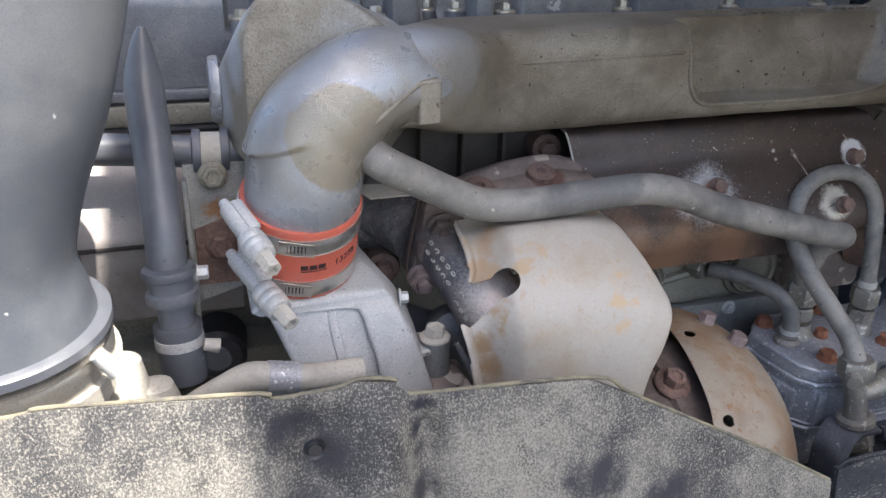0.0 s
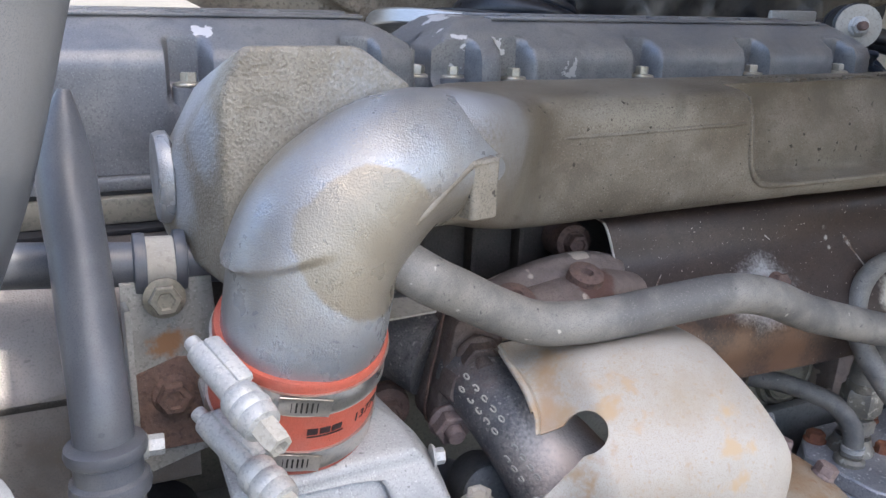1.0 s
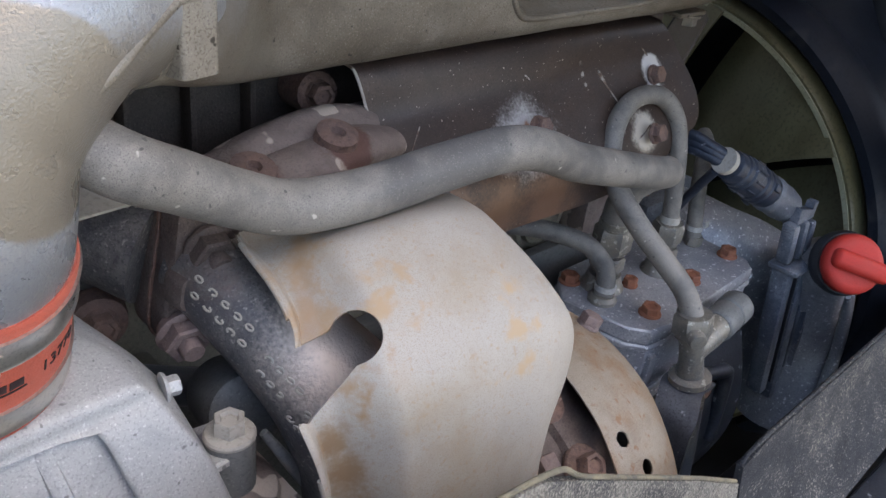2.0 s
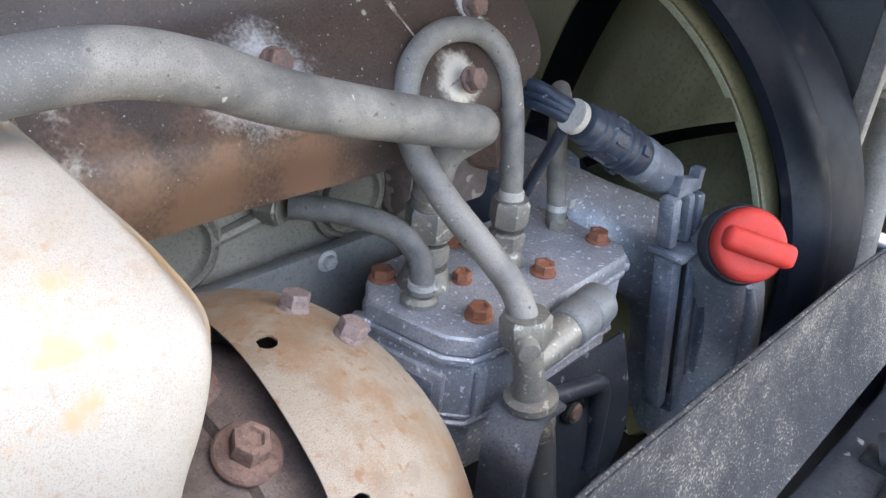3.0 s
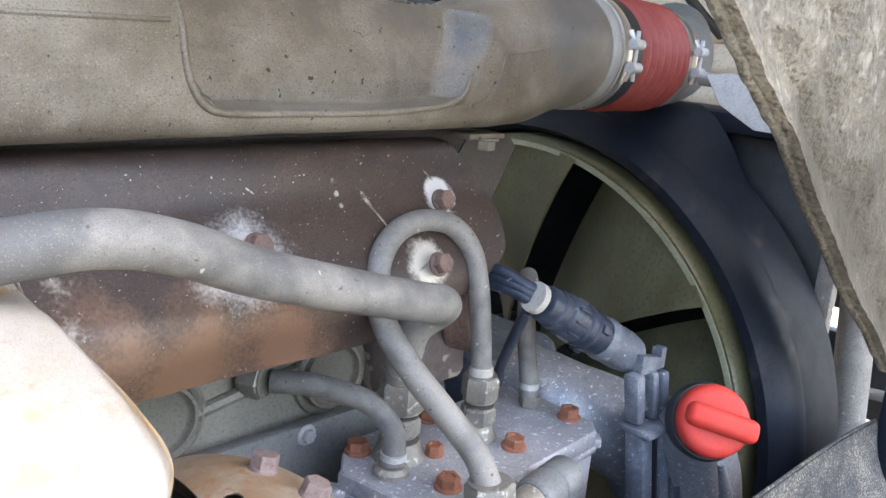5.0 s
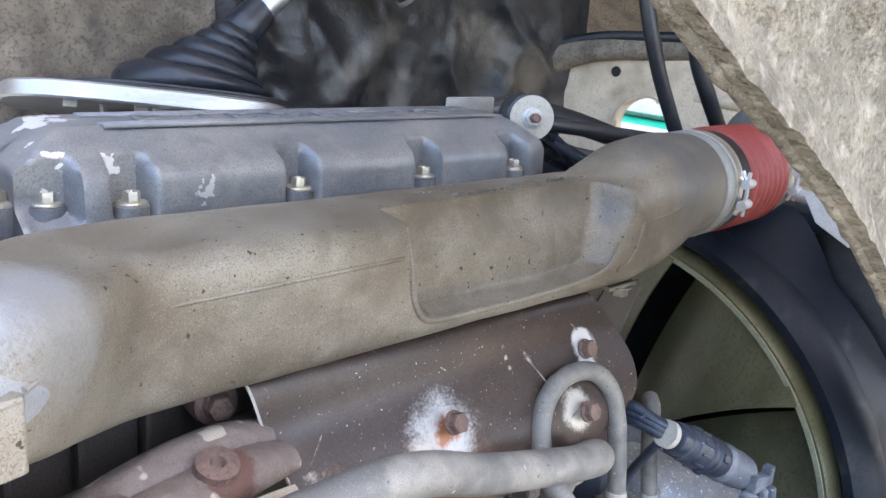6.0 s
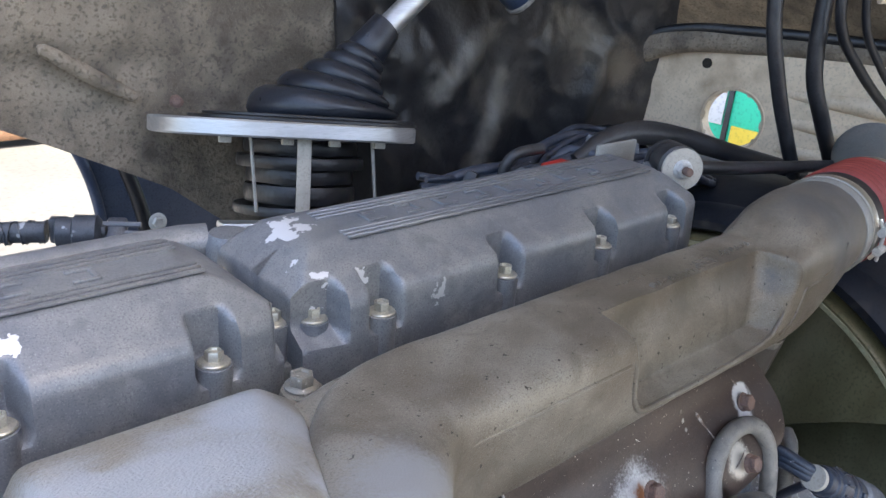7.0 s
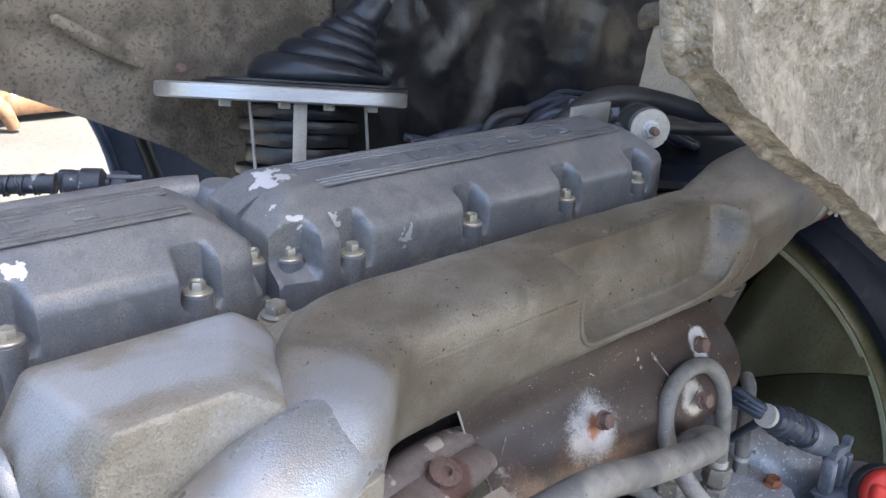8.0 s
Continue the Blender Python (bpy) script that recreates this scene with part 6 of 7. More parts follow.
    for k in range(3):
        part("latch", rbox(0.008, 0.010, 0.012, 0.002, m @ pose(0, 0, 0, 0, 0, 120 * k + 40) @ pose(0.0235, 0, 0.079)), M_WIRE, shell)
    part("boot", lathe([(0.0225, L * 0.60), (0.0245, L * 0.64), (0.0245, L * 0.68), (0.0232, L * 0.70), (0.0238, L * 0.86), (0.0215, L * 0.97), (0.017, L * 0.99), (0.012, L * 0.9)], 28, m), M_GREYPL, t, "dusty grey boot")
    part("cable_tie", lathe([(0.0145, -0.012), (0.0165, -0.012), (0.0165, -0.004), (0.0145, -0.004)], 24, m), M_CREAMPL, t, "pale cable tie")
    for k in range(5):
        w = 1.26 * k
        o = Vector((0, math.cos(w) * 0.009, math.sin(w) * 0.009))
        part("wire", tube([tuple(q - (q - p) * 0.06 + o), tuple(q + Vector((0.008, -0.004, -0.014)) + o * 0.8), tuple(Vector((1.088 + 0.006 * (k - 2), 0.632, 1.12)))], 0.0036, 8), M_GREYPL if k % 2 else M_PIPE, t)
    for k in range(3):
        part("loom", tube([tuple(p + (q - p) * 0.04 + Vector((0, 0, 0.008 * (k - 1)))), (0.944, 0.700 + 0.004 * k, 1.264 + 0.007 * (k - 1)), (0.938, 0.725 + 0.004 * k, 1.270 + 0.008 * (k - 1)), (0.936, 0.765, 1.268 + 0.008 * (k - 1))], 0.0068, 10), M_WIRE, t)
    part("loom", tube([(0.945, 0.70, 1.245), (0.965, 0.73, 1.20), (0.985, 0.76, 1.15), (1.0, 0.78, 1.10)], 0.006, 10), M_WIRE, t)
    part("loom_shoe", rbox(0.030, 0.030, 0.040, 0.006, pose(0.934, 0.772, 1.262, 0, 20, 20)), M_GREYPL, t, "dusty grey cable shoe")
    t = thing("timing_cover", (1.05, 0.95, 0.9), "dusty grey front timing cover of the engine", "engine casting")
    part("shell", span(1.0, 1.17, 0.80, 1.25, 0.80, 1.14, 0.03), M_GREYPL, t)
    part("rusty_cover", lathe([(0.05, 0), (0.075, 0.002), (0.078, 0.03), (0.05, 0.04)], 32, along((0.975, 0.85, 1.225), (1.02, 0.80, 1.235))), M_RUST, t, "brown rusty pump cover")
    part("pillar", span(0.86, 0.985, 0.81, 0.87, 1.12, 1.31, 0.012), M_RUSTY, t, "dusty brown pillar")


def build_fan():
    t = thing("cooling_fan", (1.36, 1.04, 0.93), "olive green plastic cooling fan with an outer ring", "fan")
    c, R = Vector((1.38, 1.05, 0.922)), 0.436
    m = Matrix.Translation(c) @ pose(0, 0, 0, 0, 90)
    part("ring", lathe([(R - 0.010, -0.03), (R, -0.032), (R + 0.004, -0.026), (R + 0.006, 0.03), (R - 0.004, 0.03)], 120, m, hollow=True), M_OLIVE, t)
    part("ring_lip", lathe([(R - 0.012, -0.034), (R - 0.004, -0.0345), (R - 0.004, -0.028), (R - 0.012, -0.028)], 120, m, hollow=True), M_OLIVEPALE, t)
    part("hub", lathe([(0.001, -0.05), (0.11, -0.05), (0.125, -0.02), (0.125, 0.03)], 40, m), M_PLASTIC, t)
    for k in range(9):
        a0 = 2 * math.pi * k / 9

        def blade(u, v):
            r = 0.12 + (R - 0.125) * v
            a = a0 + 0.12 + (u - 0.5) * (0.58 + 0.06 * v) + 0.15 * v
            p = Vector((r * math.cos(a), r * math.sin(a), (u - 0.5) * -0.075 - 0.004 * math.sin(3.1 * u)))
            return tuple(m @ p)
        part("blade", sheet(blade, 10, 10, 0.004), M_OLIVE, t)
    t = thing("fan_shroud", (1.44, 1.05, 0.4), "black plastic fan shroud round the fan ring", "fan shroud")
    part("throat", lathe([(R + 0.012, -0.005), (R + 0.02, -0.02), (R + 0.035, -0.022), (R + 0.055, 0.0), (R + 0.062, 0.03), (R + 0.055, 0.06), (R + 0.012, 0.06)], 120, m, hollow=True), M_NAVY, t)

    def skirt(u, v):
        a = 2 * math.pi * u
        r0 = R + 0.05
        sq = min(0.505 / max(abs(math.cos(a)), 1e-3), 0.51 / max(abs(math.sin(a)), 1e-3), 0.70)
        if math.cos(a) < 0:
            sq = min(sq, r0 + 0.010 + 0.5 * max(0.0, math.sin(a) - 0.82))
        r = r0 + (sq - r0) * v
        return (1.40 + 0.13 * v ** 1.5, c.y + r * math.cos(a), c.z + r * math.sin(a))
    part("skirt", sheet(skirt, 120, 10, 0.004), M_NAVY, t)
    t = thing("radiator", (1.62, 1.05, 0.35), "black radiator core behind the fan", "radiator")
    part("core", span(1.58, 1.66, 0.64, 1.62, 0.36, 1.40, 0.01), M_PLASTIC, t)
    part("side_tank", span(1.54, 1.565, 0.606, 0.634, 0.34, 1.395, 0.006), M_BRACE, t, "dusty metal side member")
    part("top_tank", span(1.54, 1.68, 0.60, 1.62, 1.395, 1.43, 0.012), M_NAVY, t)


def build_left():
    t = thing("air_intake_duct", (-0.14, 0.58, 1.2), "large grey plastic air intake duct with a banded lower end", "air duct")
    part("duct", tube([(-0.073, 0.60, 1.665), (-0.078, 0.60, 1.65), (-0.105, 0.60, 1.55), (-0.135, 0.602, 1.47), (-0.152, 0.605, 1.40), (-0.152, 0.608, 1.345), (-0.150, 0.61, 1.315)],
                      [0.088, 0.087, 0.085, 0.083, 0.082, 0.088, 0.092], 48, 40), M_RUBBERGREY, t)
    ax = along((-0.149, 0.612, 1.325), (-0.148, 0.616, 1.25))
    cl = part("band_clamp", lathe([(0.093, 0.0), (0.0955, 0.0), (0.0955, 0.010), (0.094, 0.012), (0.0955, 0.016), (0.0955, 0.034), (0.093, 0.034)], 56, ax), M_BAND, t, "wide steel band clamp")
    part("clamp_screw", tube([(-0.062, 0.556, 1.322), (-0.048, 0.556, 1.302)], [0.007, 0.008], 12), M_ZINC, cl)
    part("rubber_lip", lathe([(0.0925, -0.012), (0.098, -0.008), (0.098, 0.0), (0.093, 0.004)], 56, ax), M_PIPE, t)
    part("socket", lathe([(0.094, 0.034), (0.1, 0.036), (0.099, 0.055), (0.094, 0.06), (0.094, 0.14)], 56, ax), M_CREAMPL, t, "dusty cream lower socket")
    t = thing("drain_pipe", (0.0, 0.66, 1.15), "dark grey rubber pipe with a pinched top and two collars", "pipe")
    part("pinched_top", tube([(-0.004, 0.765, 1.548), (-0.006, 0.762, 1.53), (-0.008, 0.755, 1.50), (-0.0075, 0.738, 1.472), (-0.006, 0.725, 1.45)], [0.004, 0.011, 0.018, 0.019, 0.0185], 20, 24), M_PIPE, t)
    part("pipe", tube([(-0.006, 0.726, 1.452), (-0.005, 0.70, 1.41), (-0.0035, 0.675, 1.37), (-0.003, 0.665, 1.335), (-0.001, 0.662, 1.30)], 0.0185, 24), M_PIPE, t)
    ax = along((-0.003, 0.664, 1.345), (0.0, 0.655, 1.25))
    part("collar", lathe([(0.018, 0), (0.0245, 0.002), (0.0255, 0.006), (0.0245, 0.010), (0.0215, 0.012), (0.0215, 0.024), (0.0245, 0.026), (0.0255, 0.031), (0.0245, 0.036), (0.019, 0.038)], 32, ax), M_PIPE, t)
    part("lower_pipe", lathe([(0.0165, 0.036), (0.0165, 0.07)], 24, ax), M_PIPE, t)
    lower = part("lower_sleeve", lathe([(0.018, 0.060), (0.0225, 0.060), (0.0235, 0.066), (0.0225, 0.070), (0.0225, 0.12), (0.018, 0.12)], 32, ax), M_RUBBERGREY, t)
    part("clip", lathe([(0.0226, 0.073), (0.0236, 0.073), (0.0236, 0.083), (0.0226, 0.083)], 32, ax), M_ZINC, lower)
    part("clip_screw", tube([(0.022, 0.640, 1.268), (0.036, 0.640, 1.264)], [0.006, 0.0075], 12), M_CREAMPL, lower)

    t = thing("coolant_pipe", (0.0, 0.78, 1.40), "dark steel coolant pipe held in a dusty rubber clip", "pipe")
    part("tube", tube([(-0.40, 0.79, 1.44), (-0.1, 0.782, 1.428), (0.03, 0.778, 1.418), (0.12, 0.775, 1.414)], 0.0165, 24), M_PIPE, t)
    for x in (0.034, 0.062):
        part("rubber_ring", lathe([(0.0165, -0.005), (0.0235, -0.004), (0.024, 0.0), (0.0235, 0.004), (0.0165, 0.005)], 32, along((x, 0.777, 1.4175), (x + 0.1, 0.774, 1.414))), M_PIPE, t)
    part("clip_strap", lathe([(0.0185, -0.011), (0.0215, -0.011), (0.0215, 0.011), (0.0185, 0.011)], 32, along((0.048, 0.777, 1.416), (0.148, 0.774, 1.412))), M_CREAMPL, t, "dusty pale strap")

    t = thing("side_bracket", (0.05, 0.75, 1.25), "grey sheet bracket with one clean and one rusted bolt", "bracket")
    part("plate", plate([(-0.034, 0.058), (0.030, 0.058), (0.036, -0.075), (-0.034, -0.095)], 0.005, pose(0.052, 0.757, 1.352, 84)), M_PLATEGREY, t)
    part("side_fold", plate([(-0.03, 0.06), (0.012, 0.05), (0.022, -0.06), (0.0, -0.105), (-0.03, -0.095)], 0.004, pose(0.019, 0.735, 1.352, 90, 0, 90)), M_PLATEGREY, t)
    part("rust_patch", plate([(-0.030, 0.024), (0.0, 0.034), (0.032, 0.030), (0.034, -0.038), (-0.030, -0.038)], 0.003, pose(0.053, 0.750, 1.317, 84)), M_RUST, t, "flaking rust patch")
    part("clean_bolt", bolt_to((0.047, 0.750, 1.400), (0, -1, 0.1), 0.020, 0.010, 1.3), M_BLOCK, t, "olive painted bolt")
    part("rusted_bolt", bolt_to((0.048, 0.750, 1.322), (0, -1, 0.1), 0.022, 0.013, 1.25), M_RUST, t)
    part("fold_bolt", bolt_to((0.019, 0.672, 1.330), (1, -0.1, 0), 0.012, 0.014, 1.3), M_ZINC, t)

    t = thing("gearbox_panel", (-0.05, 0.82, 1.2), "dark brown sheet panel behind the pipes", "panel")
    prof = filleted([(0.825, 1.398), (0.766, 1.328), (0.774, 1.229), (0.80, 1.229), (0.86, 1.398)], 0.006, 4)
    part("pressing", rings([[(x, y, z) for y, z in prof] for x in np.linspace(-0.34, 0.068, 20)]), M_PANEL, t, angle=40)
    part("seam_strip", span(-0.34, 0.066, 0.7655, 0.7725, 1.318, 1.3235, 0.001), M_BROWNGREY, t)
    t = thing("rubber_buffer", (0.033, 0.80, 1.12), "black rubber buffer cylinder behind the drain pipe", "rubber buffer")
    part("body", lathe([(0.012, 0.0), (0.028, 0.002), (0.033, 0.008), (0.033, 0.05)], 32, along((0.033, 0.775, 1.166), (0.04, 0.85, 1.17))), M_PLASTIC, t)
    part("face", lathe([(0.001, 0), (0.016, 0.0), (0.018, 0.004)], 24, along((0.032, 0.773, 1.166), (0.04, 0.85, 1.17))), M_PIPE, t)
    t = thing("frame_casting", (-0.05, 0.72, 1.1), "dusty cream plastic covers and brackets above the frame", "casting")
    part("cover", tube([(-0.062, 0.60, 1.19), (-0.052, 0.60, 1.25), (-0.044, 0.60, 1.288)], [0.032, 0.026, 0.012], 16), M_CREAMPL, t)
    part("cover", lathe([(0.022, 1.16), (0.021, 1.24), (0.016, 1.256), (0.005, 1.262)], 20, pose(-0.024, 0.60, 0)), M_CREAMPL, t)
    part("beam", span(-0.30, 0.30, 0.80, 0.86, 1.12, 1.16, 0.01), M_BLOCK, t)
    part("beam", span(-0.30, 0.30, 0.79, 0.86, 1.05, 1.10, 0.01), M_BLOCK, t)


GUARD_TOP = [(-0.32, 1.330), (-0.122, 1.327), (-0.095, 1.331), (-0.04, 1.326), (0.062, 1.316), (0.073, 1.309), (0.125, 1.311), (0.140, 1.316), (0.171, 1.310), (0.184, 1.294), (0.348, 1.284), (0.40, 1.255), (0.55, 1.168), (0.645, 1.108)]


def build_guard():
    """The felt-covered noise shield in front of the engine, and its forward piece."""
    def waves(x):
        return -0.016 * math.exp(-((x - 0.158) / 0.020) ** 2) + 0.016 * math.exp(-((x - 0.098) / 0.024) ** 2) + 0.016 * math.exp(-((x - 0.200) / 0.014) ** 2)

    def rear(u, v):
        x = -0.32 + 0.965 * u
        z0 = along_list(GUARD_TOP, x)
        y = 0.470 - 0.012 * ramp(x, 0.2, 0.65) + waves(x) * ramp(v, 0.0, 0.15) - 0.05 * v
        return (x + 0.01 * noise.noise(Vector((x * 30, v * 3, 0))) * 0.1, y, z0 - 0.30 * v + 0.0012 * noise.noise(Vector((x * 120, 0, 1))))
    t = thing("felt_panel", (0.16, 0.45, 1.0), "black felt noise shield panel with pale worn fibres and creases", "noise shield", "noise shields")
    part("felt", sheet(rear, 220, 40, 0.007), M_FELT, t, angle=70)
    part("trim_edge", tube([(x, 0.4735 - 0.012 * ramp(x, 0.2, 0.65), z + 0.0005) for x, z in GUARD_TOP], 0.0019, 8, 160), M_FRAY, t, "frayed pale top edge")
    part("clip", lathe([(0.001, 0.003), (0.0055, 0.0035), (0.0065, 0.002), (0.0085, 0.004), (0.0095, 0.0)], 24, pose(0.101, 0.4605, 1.265, 90)), M_PLASTIC, t, "black plastic push clip")

    def fore(u, v):
        x = 0.655 + 0.86 * u
        z0 = along_list([(0.65, 1.118), (0.70, 1.125), (1.30, 1.075), (1.48, 1.05), (1.53, 1.0)], x)
        y = 0.462 + 0.035 * u - 0.055 * v + 0.012 * math.sin(math.pi * v)
        return (x, y, z0 - (0.135 - 0.02 * u) * v)
    t = thing("felt_panel", (1.08, 0.44, 0.95), "black felt noise shield strip with worn pale streaks", "noise shield", "noise shields")
    part("felt", sheet(fore, 140, 24, 0.007), M_STRIP, t, angle=70)
    part("trim_edge", tube([(x, 0.4655 + 0.035 * (x - 0.655) / 0.86, z) for x, z in ((0.656, 1.1185), (0.70, 1.1255), (1.0, 1.10), (1.30, 1.0755), (1.48, 1.0505))], 0.0020, 8, 60), M_STRIP, t)
    t = thing("chassis_rail", (1.1, 0.3, 0.7), "dusty black chassis rail below the noise shield", "chassis")
    part("rail", span(-0.6, 2.2, 0.30, 0.425, 0.70, 0.935, 0.012), M_RAIL, t)
    part("ledge", span(-0.6, 2.2, 0.38, 0.60, 0.74, 0.78, 0.01), M_PLASTIC, t)
    t = thing("side_post", (1.51, 0.48, 0.5), "black painted side post at the front of the cab", "post")
    part("post", span(1.492, 1.535, 0.455, 0.50, 0.5, 1.75, 0.008), M_NAVY, t)
    t = thing("shock_absorber", (1.80, 0.61, 0.7), "dusty grey cab shock absorber with a black eye", "shock absorber")
    part("tube", tube([(1.80, 0.605, 0.72), (1.80, 0.645, 1.145)], 0.031, 24), M_BRACE, t)
    part("collar", lathe([(0.032, -0.012), (0.036, -0.008), (0.036, 0.006), (0.030, 0.010), (0.014, 0.012)], 24, along((1.80, 0.645, 1.145), (1.80, 0.66, 1.30))), M_BRACE, t)
    part("rod", tube([(1.80, 0.645, 1.15), (1.80, 0.652, 1.22)], 0.014, 14), M_PLASTIC, t)
    part("eye", lathe([(0.016, -0.018), (0.036, -0.018), (0.036, 0.018), (0.016, 0.018)], 24, along((1.80, 0.655, 1.25), (1.0, 0.655, 1.28))), M_PLASTIC, t)
    t = thing("front_grille", (2.2, 0.6, 0.6), "dark slatted front grille with daylight between its bars", "grille")
    for z0, z1, m2 in ((0.30, 0.738, M_PLASTIC), (0.768, 0.945, M_PLASTIC), (0.995, 1.075, M_PLASTIC), (1.09, 1.135, M_BRACE), (1.15, 1.29, M_PLASTIC)):
        part("slat", span(2.18, 2.22, 0.35, 1.9, z0, z1, 0.010), m2, t)
    part("slat_support", span(2.10, 2.18, 0.84, 0.88, 0.30, 1.29, 0.008), M_PLASTIC, t)
    part("cross_strut", tube([(2.1, 0.45, 0.88), (2.1, 0.9, 0.84)], 0.012, 10), M_BRACE, t)
    part("red_lens", span(2.14, 2.175, 0.70, 0.83, 1.145, 1.185, 0.010), M_CAP, t, "red reflector")
    t = thing("cable_clip", (1.14, 0.36, 0.935), "black plastic ring clip on the chassis rail", "clip")
    part("ring", lathe([(0.018, -0.008), (0.022, -0.008), (0.022, 0.008), (0.018, 0.008)], 24, pose(1.16, 0.372, 0.952, 60, 20)), M_PLASTIC, t)
    part("foot", span(1.14, 1.18, 0.35, 0.395, 0.930, 0.942, 0.004), M_PLASTIC, t)
    t = thing("rail_cable", (1.3, 0.38, 0.94), "black cable run clipped along the chassis rail", "cable")
    part("cable", tube([(1.0, 0.345, 0.945), (1.1, 0.35, 0.947), (1.2, 0.345, 0.944), (1.32, 0.36, 0.947), (1.5, 0.37, 0.946), (1.7, 0.36, 0.945)], 0.010, 10, 60), M_PLASTIC, t)
    for x in (1.24, 1.40, 1.56):
        part("saddle", rbox(0.014, 0.034, 0.028, 0.006, pose(x, 0.355, 0.945)), M_PLASTIC, t)


# ---- the cab above ----
def build_cab():
    t = thing("cab_wheel_arch_lining", (0.7, 0.45, 1.3), "tan felt wheel-arch lining of the raised cab", "lining")

    def lining(u, v):
        # its free edge falls from the rear to the front; the felt rises from it, with a rolled lip and soft dents
        x = 0.212 + 1.278 * u
        z0 = along_list([(0.21, 1.90), (0.218, 1.862), (0.228, 1.832), (0.264, 1.811), (0.289, 1.799), (0.383, 1.751), (0.46, 1.712), (0.541, 1.672), (0.636, 1.625), (0.73, 1.576), (0.85, 1.502), (0.94, 1.452), (1.014, 1.398), (1.21, 1.269), (1.40, 1.149), (1.45, 1.135), (1.475, 1.14), (1.49, 1.18)], x)
        y = along_list([(0.2, 0.470), (0.67, 0.466), (0.95, 0.48), (1.2, 0.487), (1.5, 0.49)], x)
        soft = 0.012 * noise.noise(Vector((x * 7, v * 5, 3.0))) + 0.005 * noise.noise(Vector((x * 22, v * 14, 7.0)))
        lip = math.exp(-(v / 0.05) ** 2)
        return (x + 0.006 * noise.noise(Vector((v * 20, x * 5, 1.0))) * (1 - ramp(x, 0.21, 0.3)), y - 0.05 * v * v + soft * ramp(v, 0.0, 0.2) - 0.010 * lip, z0 + 0.34 * v + (0.006 * noise.noise(Vector((x * 9, 0, 0))) + 0.0025 * noise.noise(Vector((x * 60, 0, 0)))) * (1 - v))
    part("felt", sheet(lining, 220, 70, 0.009), M_TAN, t, angle=80)
    part("rolled_edge", tube([tuple(Vector(lining(k / 160, 0.0)) + Vector((0, 0.0045, 0.0015))) for k in range(161)], 0.0046, 10, 320), M_TAN, t)
    t = thing("cab_floor", (0.9, 1.2, 1.6), "dirty brown underside of the tilted truck cab", "cab")
    # rear floor pressing with a stepped swage
    def floor_rear(u, v):
        x = -0.5 + 1.50 * u
        edge = along_list([(-0.5, 1.90), (0.20, 1.565), (0.312, 1.511), (0.43, 1.455), (0.62, 1.360), (0.738, 1.267), (1.0, 1.22)], x)
        z = edge + (2.35 - edge) * v
        y = 1.80 - 0.10 * v * v + 0.03 * math.sin(4 * x)
        return (x, y - 0.012 * ramp(z, 1.60, 1.64) + 0.006 * noise.noise(Vector((x * 9, z * 9, 0))), z)
    part("rear_pressing", sheet(floor_rear, 80, 50, -0.01), M_CAB, t, angle=70)
    part("swage", tube([(0.405, 1.802, 1.632), (0.41, 1.80, 1.628), (0.48, 1.80, 1.583), (0.555, 1.80, 1.540), (0.56, 1.802, 1.537)], [0.002, 0.010, 0.014, 0.010, 0.002], 12, 20), M_CAB, t)
    part("stud", lathe([(0.012, 0), (0.010, 0.012), (0.004, 0.016)], 12, pose(0.625, 1.79, 1.53, 90)), M_RUST, t)
    # black insulated tunnel wall
    def tunnel(u, v):
        x = 0.93 + 0.92 * u
        z = 1.18 + 1.15 * v
        ridge = 0.0
        for ax, az, bx, bz in ((1.19, 1.50, 1.33, 1.665), (1.32, 1.35, 1.37, 1.46), (1.62, 1.44, 1.66, 1.60)):
            s = min(1.0, max(0.0, ((x - ax) * (bx - ax) + (z - az) * (bz - az)) / ((bx - ax) ** 2 + (bz - az) ** 2)))
            d = math.hypot(x - ax - s * (bx - ax), z - az - s * (bz - az))
            ridge = max(ridge, math.exp(-(d / 0.034) ** 2))
        y = 1.76 - 0.16 * u - 0.016 * ridge + 0.05 * math.sin(6.5 * x + 3 * z) * 0.5 + 0.02 * noise.noise(Vector((x * 6, z * 6, 2))) + 0.020 * abs(noise.noise(Vector((x * 9 + z * 4, z * 5, 5)))) + 0.006 * abs(noise.noise(Vector((x * 26, z * 18, 8))))
        return (x, y, z)
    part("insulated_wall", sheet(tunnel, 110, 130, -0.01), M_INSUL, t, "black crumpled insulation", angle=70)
    # cream front wall with its round opening
    oc = Vector((1.860, 1.385, 1.475))

    def front(u, v):
        return (1.80 + 0.30 * u, 1.66 - 1.40 * u, 1.10 + 0.565 * v - 0.16 * (1 - ramp(u, 0.0, 0.13)) ** 2 * v)

    def fkeep(p):
        d = Vector(p) - oc
        return math.hypot(d.y * 1.02, d.z) - 0.071
    part("front_wall", sheet(front, 140, 70, 0.006, fkeep), M_CREAM, t, "cream painted front panel with a round opening", angle=70)
    part("dark_hole", lathe([(0.0005, 0.004), (0.011, 0.004), (0.013, 0.0)], 20, along((1.836, 1.468, 1.598), (1.0, 1.3, 1.55))), M_HOLE, t)
    part("opening_rim", lathe([(0.069, -0.030), (0.076, -0.024), (0.082, 0.004), (0.077, 0.010), (0.071, 0.008)], 40, along(oc, oc + Vector((-0.97, -0.21, 0))), hollow=True), M_CREAM, t)
